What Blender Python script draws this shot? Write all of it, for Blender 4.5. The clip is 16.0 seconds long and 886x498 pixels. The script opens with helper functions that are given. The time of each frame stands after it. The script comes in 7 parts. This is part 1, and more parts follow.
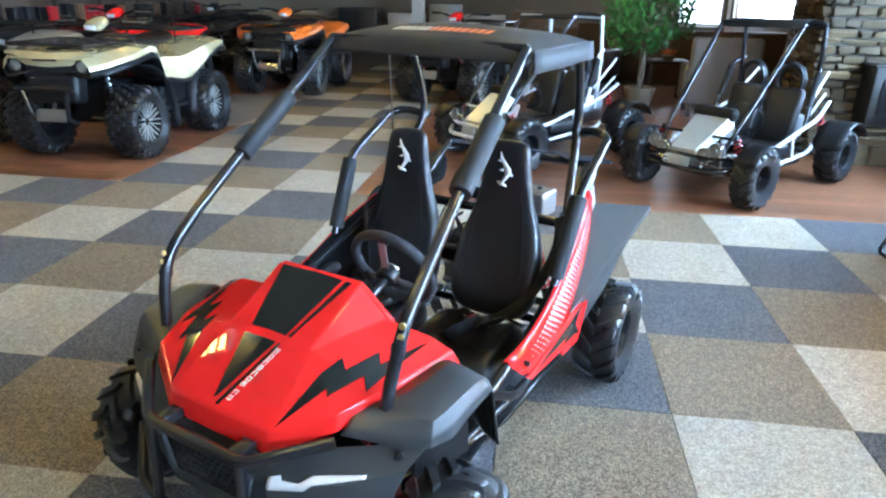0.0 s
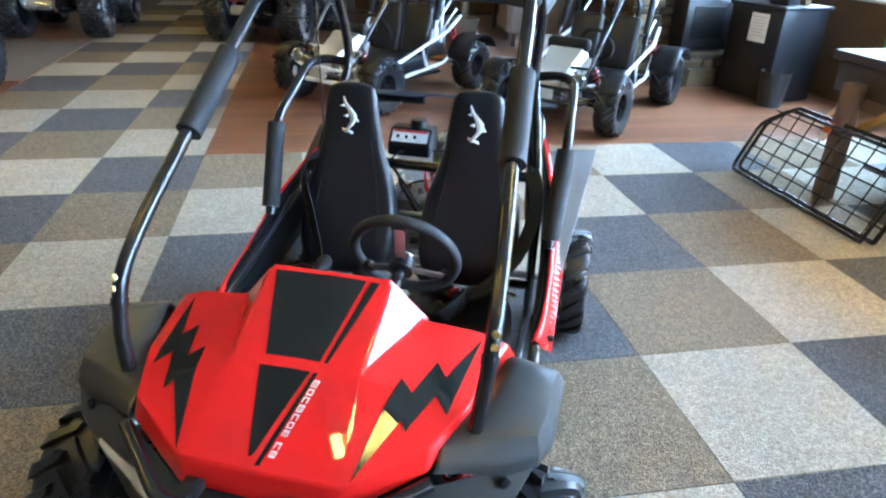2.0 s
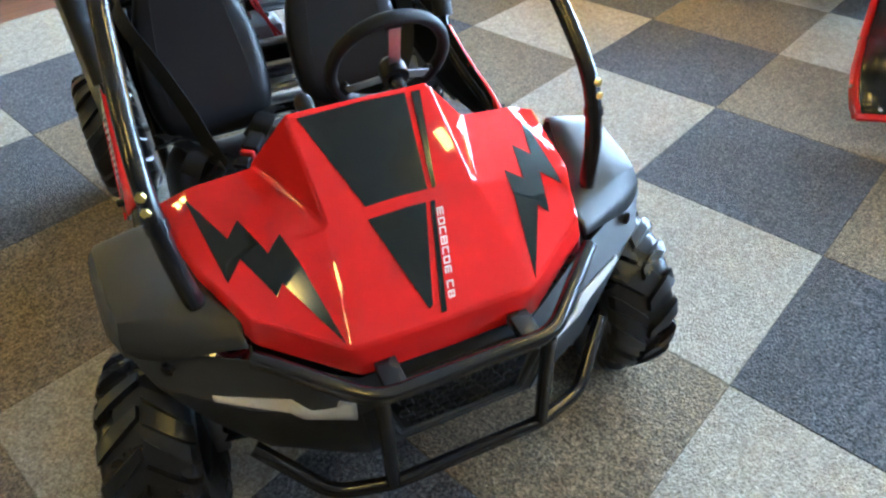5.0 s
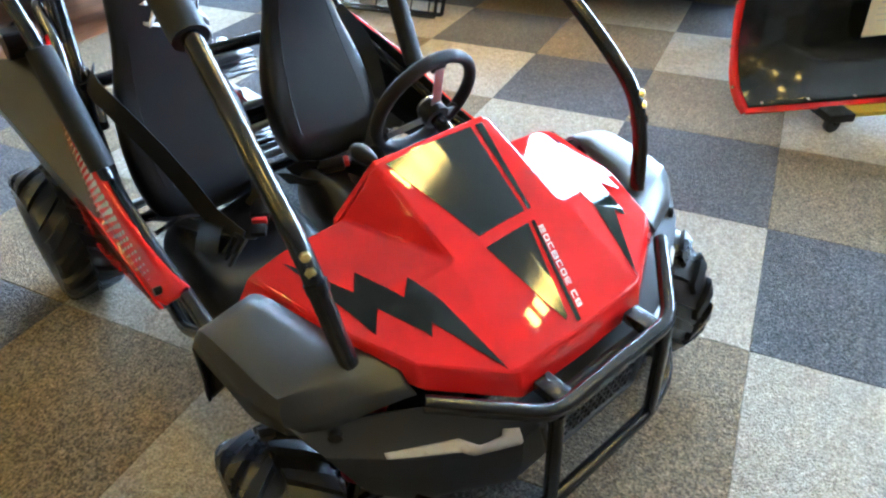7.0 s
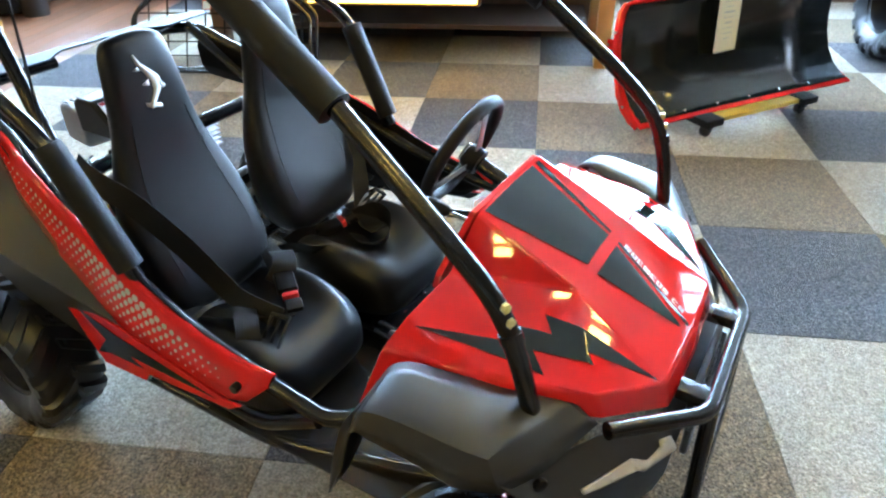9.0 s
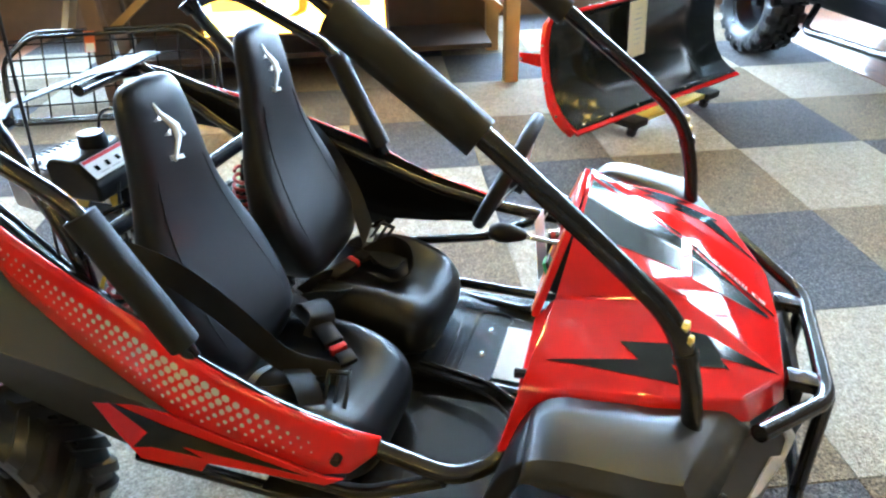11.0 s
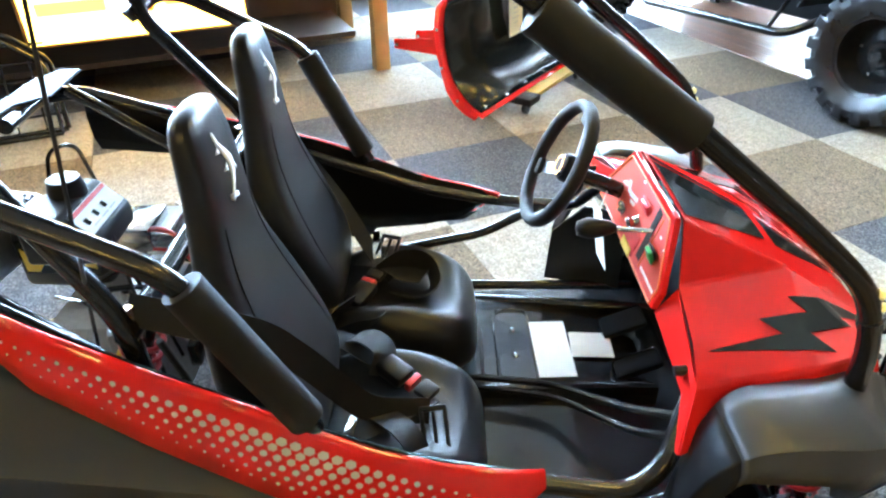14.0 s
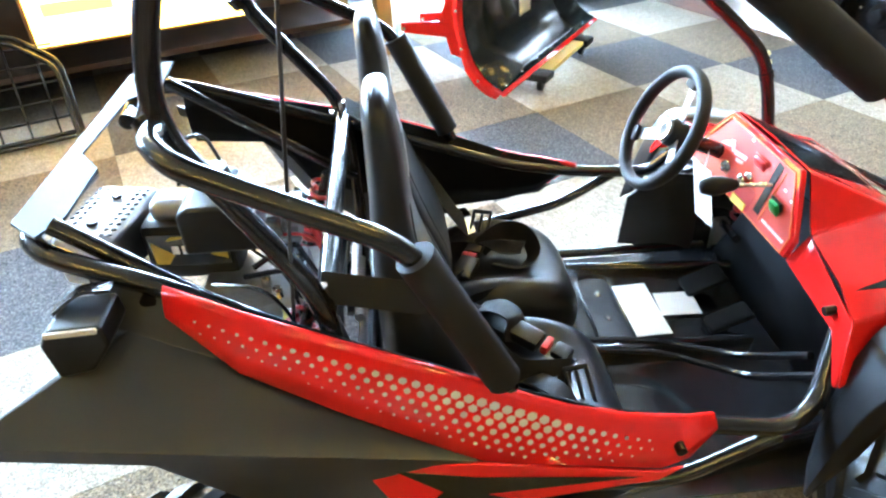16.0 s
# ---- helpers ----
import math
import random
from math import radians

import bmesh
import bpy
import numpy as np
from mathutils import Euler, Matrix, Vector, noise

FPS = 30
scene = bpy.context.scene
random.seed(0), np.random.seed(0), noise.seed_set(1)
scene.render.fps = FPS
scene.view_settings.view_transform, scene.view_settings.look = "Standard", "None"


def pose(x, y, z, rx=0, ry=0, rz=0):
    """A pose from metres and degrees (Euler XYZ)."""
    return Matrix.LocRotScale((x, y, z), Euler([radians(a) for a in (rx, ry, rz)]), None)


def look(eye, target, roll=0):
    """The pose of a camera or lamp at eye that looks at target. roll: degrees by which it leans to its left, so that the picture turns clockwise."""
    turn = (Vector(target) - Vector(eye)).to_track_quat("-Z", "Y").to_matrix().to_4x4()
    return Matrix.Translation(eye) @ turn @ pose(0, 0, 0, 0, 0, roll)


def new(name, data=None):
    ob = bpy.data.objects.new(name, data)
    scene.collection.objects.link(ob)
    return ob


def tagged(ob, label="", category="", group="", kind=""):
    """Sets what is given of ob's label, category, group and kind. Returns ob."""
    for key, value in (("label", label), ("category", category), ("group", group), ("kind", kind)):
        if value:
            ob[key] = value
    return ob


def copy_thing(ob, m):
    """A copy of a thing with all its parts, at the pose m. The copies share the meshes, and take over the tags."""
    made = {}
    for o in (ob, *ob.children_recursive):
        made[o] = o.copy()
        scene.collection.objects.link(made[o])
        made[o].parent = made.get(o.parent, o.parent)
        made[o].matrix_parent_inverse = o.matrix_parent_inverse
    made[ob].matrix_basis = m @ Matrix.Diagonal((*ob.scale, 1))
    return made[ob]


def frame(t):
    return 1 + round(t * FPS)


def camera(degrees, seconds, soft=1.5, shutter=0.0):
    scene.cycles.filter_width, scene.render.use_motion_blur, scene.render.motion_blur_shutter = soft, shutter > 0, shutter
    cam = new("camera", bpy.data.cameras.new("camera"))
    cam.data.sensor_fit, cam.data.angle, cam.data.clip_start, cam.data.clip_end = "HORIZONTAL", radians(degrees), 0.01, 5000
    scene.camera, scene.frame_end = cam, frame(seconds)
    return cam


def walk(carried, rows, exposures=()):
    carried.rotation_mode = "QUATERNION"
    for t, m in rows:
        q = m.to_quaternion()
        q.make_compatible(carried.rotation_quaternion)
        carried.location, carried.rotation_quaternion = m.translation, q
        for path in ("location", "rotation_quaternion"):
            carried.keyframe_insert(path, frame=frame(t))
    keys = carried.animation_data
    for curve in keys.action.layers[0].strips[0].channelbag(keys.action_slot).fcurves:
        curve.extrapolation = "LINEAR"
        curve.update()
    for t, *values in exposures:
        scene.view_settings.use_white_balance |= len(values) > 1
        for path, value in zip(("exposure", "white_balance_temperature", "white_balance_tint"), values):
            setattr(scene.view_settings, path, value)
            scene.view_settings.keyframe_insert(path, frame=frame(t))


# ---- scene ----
cam = camera(67.4, 16.0, soft=2.3)
PATH = [
    (0, (-1.166, -1.483, 1.394), (-1.411, 0.365, 0.669), 1.0),
    (0.5, (-1.317, -1.436, 1.393), (-1.352, 0.401, 0.604), 1.2),
    (1, (-1.42, -1.389, 1.388), (-1.328, 0.451, 0.61), 1.3),
    (1.5, (-1.547, -1.305, 1.371), (-1.34, 0.501, 0.537), 1.9),
    (2, (-1.695, -1.206, 1.385), (-1.355, 0.554, 0.498), 1.9),
    (2.5, (-1.871, -1.162, 1.391), (-1.307, 0.554, 0.532), 2.6),
    (3, (-2.073, -1.144, 1.374), (-1.229, 0.434, 0.481), 1.4),
    (3.5, (-2.181, -1.093, 1.341), (-1.238, 0.325, 0.292), 1.0),
    (4, (-2.234, -0.979, 1.276), (-1.29, 0.295, 0.058), -0.4),
    (6.5, (-2.616, -0.539, 1.28), (-1.239, 0.201, 0.033), -0.8),
    (7, (-2.668, -0.44, 1.266), (-1.229, 0.272, 0.073), -1.5),
    (7.5, (-2.701, -0.35, 1.281), (-1.206, 0.257, 0.098), -1.1),
    (8, (-2.741, -0.227, 1.293), (-1.191, 0.27, 0.13), -0.5),
    (8.5, (-2.773, -0.105, 1.278), (-1.166, 0.297, 0.157), -1.6),
    (9, (-2.816, 0.018, 1.284), (-1.159, 0.265, 0.19), -1.3),
    (11.5, (-2.747, 0.486, 1.271), (-1.063, 0.238, 0.22), -2.7),
    (12, (-2.738, 0.566, 1.273), (-1.087, 0.169, 0.215), -3.2),
    (12.5, (-2.693, 0.616, 1.266), (-1.083, 0.093, 0.202), -2.3),
    (13, (-2.614, 0.678, 1.269), (-1.036, 0.078, 0.196), -1.9),
    (13.5, (-2.555, 0.739, 1.268), (-0.993, 0.114, 0.186), -1.1),
    (14, (-2.529, 0.835, 1.266), (-0.987, 0.187, 0.17), -0.9),
    (14.5, (-2.511, 0.947, 1.257), (-0.997, 0.272, 0.139), -1.5),
    (15, (-2.479, 1.031, 1.225), (-0.995, 0.333, 0.081), -2.3),
    (15.5, (-2.464, 1.101, 1.259), (-1.007, 0.377, 0.095), -2.6),
    (16, (-2.441, 1.139, 1.272), (-0.965, 0.404, 0.139), -2.6),
]
walk(cam, [(t, look(eye, target, roll)) for t, eye, target, roll in PATH],
     [(0, 0.32, 5550, 10), (3, 0.18, 5550, 10), (4, 0.06, 5600, 10), (6.5, 0.42, 5700, 10), (8, 0.48, 5700, 10), (12, 0.79, 5950, 10), (14.6, 1.00, 5960, 10), (15.4, 1.15, 5900, 10), (16, 1.23, 5850, 10)])

from mathutils.geometry import tessellate_polygon

# first five follow glints on the hood; the others are unseen, added warm fill
CEILING_AND_FILL_LAMPS = [(-0.55, -0.45), (-2.4, -0.75), (-4.5, 0.5), (-0.6, -2.1), (-6.4, 2.0), (-1.2, 2.8), (-3.4, 2.8), (1.4, 1.4), (-3.4, 6.5), (-1.0, 6.5), (-5.6, 5.6), (-2.6, 4.6), (-4.9, 2.1), (-6.1, 3.7), (-4.6, 9.0)]

# ---------------------------------------------------------------- light
world = bpy.data.worlds.new("daylight")
scene.world = world
world.use_nodes = True
wn = world.node_tree
sky = wn.nodes.new("ShaderNodeTexSky")
sky.sky_type, sky.sun_disc = "NISHITA", False
sky.sun_elevation, sky.sun_rotation = radians(48), radians(60)
wn.links.new(sky.outputs[0], wn.nodes["Background"].inputs[0])
wn.nodes["Background"].inputs[1].default_value = 0.12


def area(name, m, sx, sy, watts, col):
    """A rectangular lamp, in a window opening or under a ceiling fitting."""
    d = bpy.data.lights.new(name, "AREA")
    d.shape, d.size, d.size_y, d.energy, d.color = "RECTANGLE", sx, sy, watts, col
    ob = new(name, d)
    ob.matrix_world = m
    return ob


# ---------------------------------------------------------------- materials
def mat(name, col, rough=0.5, metal=0.0, var=0.15, scale=30.0, coarse=3.0, bump=0.0, bscale=300.0, coat=0.0,
        island=0.0, random_obj=0.0, spec=0.5, wear=0.0, spread=0.4):
    """A surface with fine grain, coarse blotches, roughness that varies with them, and relief."""
    m = bpy.data.materials.new(name)
    m.use_nodes = True
    nt = m.node_tree
    n, link = nt.nodes, nt.links
    b = n["Principled BSDF"]
    co = n.new("ShaderNodeTexCoord")
    fine, big = n.new("ShaderNodeTexNoise"), n.new("ShaderNodeTexNoise")
    for tex, s in ((fine, scale), (big, coarse)):
        tex.inputs["Scale"].default_value, tex.inputs["Detail"].default_value = s, 4
        link.new(co.outputs["Object"], tex.inputs["Vector"])
    add = n.new("ShaderNodeMath")
    add.operation = "ADD"
    link.new(fine.outputs["Fac"], add.inputs[0])
    link.new(big.outputs["Fac"], add.inputs[1])
    rng = n.new("ShaderNodeMapRange")
    rng.inputs["From Min"].default_value, rng.inputs["From Max"].default_value = 1 - spread, 1 + spread
    rng.inputs["To Min"].default_value, rng.inputs["To Max"].default_value = max(0.08, 1 - var), 1 + var
    link.new(add.outputs[0], rng.inputs["Value"])
    last = rng.outputs[0]
    for amount, node, out in ((random_obj, "ShaderNodeObjectInfo", "Random"), (island, "ShaderNodeNewGeometry", "Random Per Island")):
        if amount:
            src, r2, mul = n.new(node), n.new("ShaderNodeMapRange"), n.new("ShaderNodeMath")
            r2.inputs["To Min"].default_value, r2.inputs["To Max"].default_value = 1 - amount, 1 + amount
            mul.operation = "MULTIPLY"
            link.new(src.outputs[out], r2.inputs["Value"])
            link.new(r2.outputs[0], mul.inputs[0])
            link.new(last, mul.inputs[1])
            last = mul.outputs[0]
    vec = n.new("ShaderNodeVectorMath")
    vec.operation = "SCALE"
    vec.inputs[0].default_value = col
    link.new(last, vec.inputs["Scale"])
    link.new(vec.outputs[0], b.inputs["Base Color"])
    rr = n.new("ShaderNodeMapRange")
    rr.inputs["To Min"].default_value, rr.inputs["To Max"].default_value = max(0.02, rough * (0.8 - wear)), min(1, rough * (1.2 + wear))
    link.new(big.outputs["Fac"], rr.inputs["Value"])
    link.new(rr.outputs[0], b.inputs["Roughness"])
    b.inputs["Metallic"].default_value = metal
    b.inputs["Specular IOR Level"].default_value = spec
    b.inputs["Coat Weight"].default_value, b.inputs["Coat Roughness"].default_value = coat, 0.03
    if bump:
        bt, bp = n.new("ShaderNodeTexNoise"), n.new("ShaderNodeBump")
        bt.inputs["Scale"].default_value, bt.inputs["Detail"].default_value = bscale, 3
        link.new(co.outputs["Object"], bt.inputs["Vector"])
        bp.inputs["Strength"].default_value, bp.inputs["Distance"].default_value = bump, 0.004
        link.new(bt.outputs["Fac"], bp.inputs["Height"])
        link.new(bp.outputs[0], b.inputs["Normal"])
    return m


def glow(name, col, strength):
    m = bpy.data.materials.new(name)
    m.use_nodes = True
    b = m.node_tree.nodes["Principled BSDF"]
    b.inputs["Base Color"].default_value = (*col, 1)
    b.inputs["Emission Color"].default_value = (*col, 1)
    b.inputs["Emission Strength"].default_value = strength
    return m


RED = mat("glossy red bodywork", (0.62, 0.013, 0.011), 0.30, 0, 0.03, 60, 4, coat=1.0, spec=0.0)
BLACK_DECAL = mat("glossy black vinyl", (0.008, 0.010, 0.009), 0.10, 0, 0.1, 80, 6)
WHITE_DECAL = mat("white vinyl", (0.75, 0.74, 0.72), 0.4, 0, 0.04)
GREY_DECAL = mat("silver grey vinyl", (0.50, 0.47, 0.44), 0.38, 0, 0.06)
PLASTIC = mat("grained dark grey plastic", (0.024, 0.0245, 0.025), 0.38, 0, 0.1, 200, 6, bump=0.10, bscale=900, spec=0.6)
MATTE_BLACK = mat("matt black parts and footwell shade", (0.003, 0.003, 0.0035), 0.7, 0, 0.2, 120, 6, spec=0.08)
PLASTIC_BLACK = mat("black moulded plastic", (0.007, 0.007, 0.008), 0.36, 0, 0.12, 150, 5, bump=0.06, bscale=700, spec=0.24)
TUBE = mat("black powder coated tube", (0.007, 0.007, 0.008), 0.2, 0, 0.08, 120, 8, coat=0.15)
FOAM = mat("black foam sleeve", (0.009, 0.009, 0.010), 0.6, 0, 0.15, 400, 8, bump=0.25, bscale=1200, spec=0.3)
VINYL = mat("black vinyl upholstery", (0.0075, 0.0078, 0.0095), 0.32, 0, 0.12, 150, 6, bump=0.10, bscale=800, spec=0.42)
RUBBER = mat("tyre rubber", (0.010, 0.010, 0.011), 0.31, 0, 0.25, 90, 8, bump=0.12, bscale=250, wear=0.25, spec=0.5)
RIM_BLACK = mat("gloss black steel rim", (0.012, 0.012, 0.013), 0.25, 0.3, 0.1)
STEEL = mat("bright plated steel", (0.62, 0.61, 0.60), 0.24, 1, 0.08, 60, 8)
STEEL_DULL = mat("brushed grey metal", (0.36, 0.36, 0.37), 0.42, 1, 0.15, 90, 10, bump=0.08)
DARK_STEEL = mat("dark plated steel", (0.05, 0.05, 0.055), 0.28, 0.8, 0.1)
BRASS = mat("yellow zinc bolts", (0.75, 0.58, 0.22), 0.3, 1, 0.1)
SPRING_RED = mat("red coil spring paint", (0.35, 0.012, 0.015), 0.3, 0, 0.08, coat=0.3)
STRAP = mat("black webbing", (0.008, 0.008, 0.009), 0.6, 0, 0.15, 500, 20, bump=0.3, bscale=1500, spec=0.25)
PAPER = mat("white paper", (0.80, 0.80, 0.78), 0.7, 0, 0.03)
ORANGE = mat("orange plastic trim", (0.70, 0.14, 0.03), 0.4, 0, 0.06)
DASH = mat("red dash sticker", (0.52, 0.035, 0.018), 0.38, 0, 0.06, 40, 6)
GREEN = mat("green rocker switch", (0.02, 0.28, 0.08), 0.3, 0, 0.05)
SWITCH_RED = mat("red rocker switch", (0.45, 0.02, 0.02), 0.3, 0, 0.05)
YELLOW = mat("yellow paint", (0.62, 0.42, 0.04), 0.4, 0, 0.1)
PINE = mat("yellowed pine timber", (0.42, 0.24, 0.07), 0.5, 0, 0.25, 8, 2, bump=0.2, bscale=60)
OAK = mat("brown stained timber", (0.15, 0.085, 0.045), 0.45, 0, 0.25, 12, 2, bump=0.15, bscale=60)
DARK_WOOD = mat("dark stained timber", (0.055, 0.035, 0.024), 0.45, 0, 0.25, 12, 2, bump=0.15, bscale=60)
WALL = mat("tan painted wall", (0.17, 0.13, 0.085), 0.7, 0, 0.1, 30, 1.5, bump=0.06, bscale=120)
PANELLING = mat("brown wall panelling", (0.13, 0.075, 0.038), 0.5, 0, 0.2, 10, 1.5, bump=0.1, bscale=60)
WHITE_WALL = mat("off white wall", (0.62, 0.60, 0.55), 0.7, 0, 0.06, 20, 1, bump=0.05, bscale=120)
CEIL = mat("brown ceiling board", (0.20, 0.165, 0.125), 0.85, 0, 0.08, 30, 2, bump=0.1, bscale=150)
STONE = mat("tan field stone", (0.066, 0.044, 0.020), 0.8, 0, 0.3, 25, 4, bump=0.6, bscale=40, random_obj=0.45, island=0.35)
MORTAR = mat("grey mortar", (0.07, 0.06, 0.05), 0.9, 0, 0.2, 60, 5, bump=0.4, bscale=90)
BLACK_GLOSS = mat("black lacquered cabinet", (0.012, 0.012, 0.014), 0.3, 0, 0.1)
LEAF = mat("ficus leaf", (0.06, 0.19, 0.035), 0.4, 0, 0.3, 30, 3, island=0.4)
BARK = mat("grey brown bark", (0.16, 0.12, 0.08), 0.8, 0, 0.25, 40, 6, bump=0.4, bscale=80)
CAMO = mat("champagne metallic plastic", (0.42, 0.36, 0.21), 0.22, 0.4, 0.12, 12, 3, coat=0.5)
ORANGE_BODY = mat("orange quad bodywork", (0.75, 0.16, 0.015), 0.28, 0, 0.06, coat=0.4)
WHITE_BODY = mat("white painted tube", (0.62, 0.64, 0.66), 0.28, 0.2, 0.06, coat=0.3)
SPOKE = mat("polished alloy spoke", (0.62, 0.61, 0.58), 0.26, 0.7, 0.05)
SMOKED = mat("dark lamp reflector", (0.22, 0.22, 0.20), 0.12, 0.6, 0.2, 60, 12)
SILVER_BODY = mat("silver plastic bodywork", (0.42, 0.42, 0.39), 0.30, 0.45, 0.08)
GREY_CLOTH = mat("grey chair fabric", (0.25, 0.23, 0.22), 0.9, 0, 0.12, 200, 5, bump=0.2, bscale=600)
LENS = mat("clear lamp lens", (0.75, 0.78, 0.80), 0.1, 0.3, 0.05)
SIGN = glow("lit sign panel", (1.0, 0.60, 0.085), 9.0)
SIGN_ORANGE = glow("lit orange lettering", (0.9, 0.22, 0.01), 1.3)
SIGN_YELLOW = glow("lit yellow lettering", (1.0, 0.52, 0.05), 3.2)
LAMP = glow("ceiling and fill lamp diffuser", (1.0, 0.66, 0.14), 70.0)
OUTSIDE = glow("daylight outside", (0.86, 0.94, 1.0), 8.0)


def carpet(name, col, fleck, depth):
    """Loop-pile carpet: small loops with darker gaps, flecks of a second yarn, faint wear."""
    m = bpy.data.materials.new(name)
    m.use_nodes = True
    nt = m.node_tree
    n, link = nt.nodes, nt.links
    b = n["Principled BSDF"]
    co, info = n.new("ShaderNodeTexCoord"), n.new("ShaderNodeObjectInfo")
    shift = n.new("ShaderNodeVectorMath")
    shift.operation = "MULTIPLY_ADD"
    shift.inputs[1].default_value = (1, 1, 1)
    spread = n.new("ShaderNodeCombineXYZ")
    for k in range(2):
        off = n.new("ShaderNodeMath")
        off.operation = "MULTIPLY"
        off.inputs[1].default_value = (37.0, 91.0)[k]
        link.new(info.outputs["Random"], off.inputs[0])
        link.new(off.outputs[0], spread.inputs[k])
    link.new(co.outputs["Object"], shift.inputs[0])
    link.new(spread.outputs[0], shift.inputs[2])

    def noise(scale, detail, lo, hi, a, c):
        tex, r = n.new("ShaderNodeTexNoise"), n.new("ShaderNodeMapRange")
        tex.inputs["Scale"].default_value, tex.inputs["Detail"].default_value = scale, detail
        link.new(shift.outputs[0], tex.inputs["Vector"])
        for key, v in (("From Min", lo), ("From Max", hi), ("To Min", a), ("To Max", c)):
            r.inputs[key].default_value = v
        link.new(tex.outputs["Fac"], r.inputs["Value"])
        return r.outputs[0]

    yarn = n.new("ShaderNodeMix")
    yarn.data_type = "RGBA"
    yarn.inputs["A"].default_value, yarn.inputs["B"].default_value = (*col, 1), (*fleck, 1)
    link.new(noise(95, 1.5, 0.40, 0.62, 0.0, 1.0), yarn.inputs["Factor"])
    last = noise(150, 1.5, 0.34, 0.66, 1 - depth, 1 + depth)
    for other in (noise(42, 2, 0.3, 0.7, 0.86, 1.14), noise(3.5, 3, 0.3, 0.7, 0.95, 1.05)):
        mul = n.new("ShaderNodeMath")
        mul.operation = "MULTIPLY"
        link.new(last, mul.inputs[0])
        link.new(other, mul.inputs[1])
        last = mul.outputs[0]
    each, mul = n.new("ShaderNodeMapRange"), n.new("ShaderNodeMath")
    each.inputs["To Min"].default_value, each.inputs["To Max"].default_value = 0.92, 1.08
    mul.operation = "MULTIPLY"
    link.new(info.outputs["Random"], each.inputs["Value"])
    link.new(each.outputs[0], mul.inputs[0])
    link.new(last, mul.inputs[1])
    tint = n.new("ShaderNodeVectorMath")
    tint.operation = "SCALE"
    link.new(yarn.outputs["Result"], tint.inputs[0])
    link.new(mul.outputs[0], tint.inputs["Scale"])
    link.new(tint.outputs[0], b.inputs["Base Color"])
    b.inputs["Roughness"].default_value = 0.95
    b.inputs["Specular IOR Level"].default_value = 0.08
    bp = n.new("ShaderNodeBump")
    bp.inputs["Strength"].default_value, bp.inputs["Distance"].default_value = 0.9, 0.004
    link.new(noise(190, 2, 0.3, 0.7, 0.0, 1.0), bp.inputs["Height"])
    link.new(bp.outputs[0], b.inputs["Normal"])
    return m


CARPET = {
    0: carpet("brown loop carpet", (0.245, 0.190, 0.128), (0.150, 0.121, 0.088), 0.40),
    1: carpet("light beige loop carpet", (0.420, 0.372, 0.300), (0.310, 0.272, 0.218), 0.24),
    2: carpet("charcoal loop carpet", (0.080, 0.081, 0.088), (0.132, 0.130, 0.132), 0.46),
}


def laminate():
    """Reddish brown laminate planks with streaks along the grain and a satin varnish."""
    m = mat("reddish brown laminate", (0.165, 0.068, 0.032), 0.32, 0, 0.42, 6, 1.5, random_obj=0.25, island=0.25, coat=0.10, spec=0.5)
    nt = m.node_tree
    co = next(x for x in nt.nodes if x.type == "TEX_COORD")
    mp = nt.nodes.new("ShaderNodeMapping")
    mp.inputs["Scale"].default_value = (0.5, 6, 1)
    nt.links.new(co.outputs["Object"], mp.inputs["Vector"])
    for tex in [x for x in nt.nodes if x.type == "TEX_NOISE"]:
        nt.links.new(mp.outputs[0], tex.inputs["Vector"])
    return m


LAMINATE = laminate()


# ---------------------------------------------------------------- mesh helpers
def finish(ob, angle=38):
    me = ob.data
    me.polygons.foreach_set("use_smooth", [True] * len(me.polygons))
    me.set_sharp_from_angle(angle=radians(angle))
    return ob


def part(name, bm, material, parent=None, label="", solid=0.0, bevel=0.0, sub=0, angle=38, offset=-1):
    """Links a bmesh as one mesh object, under a thing or a part where one is given."""
    bmesh.ops.recalc_face_normals(bm, faces=bm.faces[:])
    me = bpy.data.meshes.new(name)
    bm.to_mesh(me)
    bm.free()
    for one in material if isinstance(material, (list, tuple)) else [material]:
        me.materials.append(one)
    ob = new(name, me)
    finish(ob, angle)
    ob.parent = parent
    if solid:
        md = ob.modifiers.new("thickness", "SOLIDIFY")
        md.thickness, md.offset = solid, offset
    if bevel:
        md = ob.modifiers.new("edges", "BEVEL")
        md.width, md.segments, md.limit_method, md.angle_limit = bevel, 3, "ANGLE", radians(25)
        md.harden_normals = True
    if sub:
        md = ob.modifiers.new("round", "SUBSURF")
        md.levels = md.render_levels = sub
    if label:
        tagged(ob, label)
    return ob


def thing(name, m, label, category, group="", kind=""):
    ob = new(name)
    ob.matrix_world = m
    ob.empty_display_size = 0.1
    return tagged(ob, label, category, group, kind)


def box(bm, c, s, m=None, bevel=0.0, seg=2):
    """A box by centre and size, its edges rounded."""
    got = bmesh.ops.create_cube(bm, size=1.0)
    vs = got["verts"]
    for v in vs:
        v.co = Vector((v.co.x * s[0], v.co.y * s[1], v.co.z * s[2]))
    if bevel:
        es = list({e for v in vs for e in v.link_edges})
        got = bmesh.ops.bevel(bm, geom=es, offset=bevel, segments=seg, affect="EDGES", profile=0.5)
        vs = list({v for f in got["faces"] for v in f.verts} | {v for v in vs if v.is_valid})
    t = Matrix.Translation(c) @ (m or Matrix())
    for v in vs:
        v.co = t @ v.co
    return bm


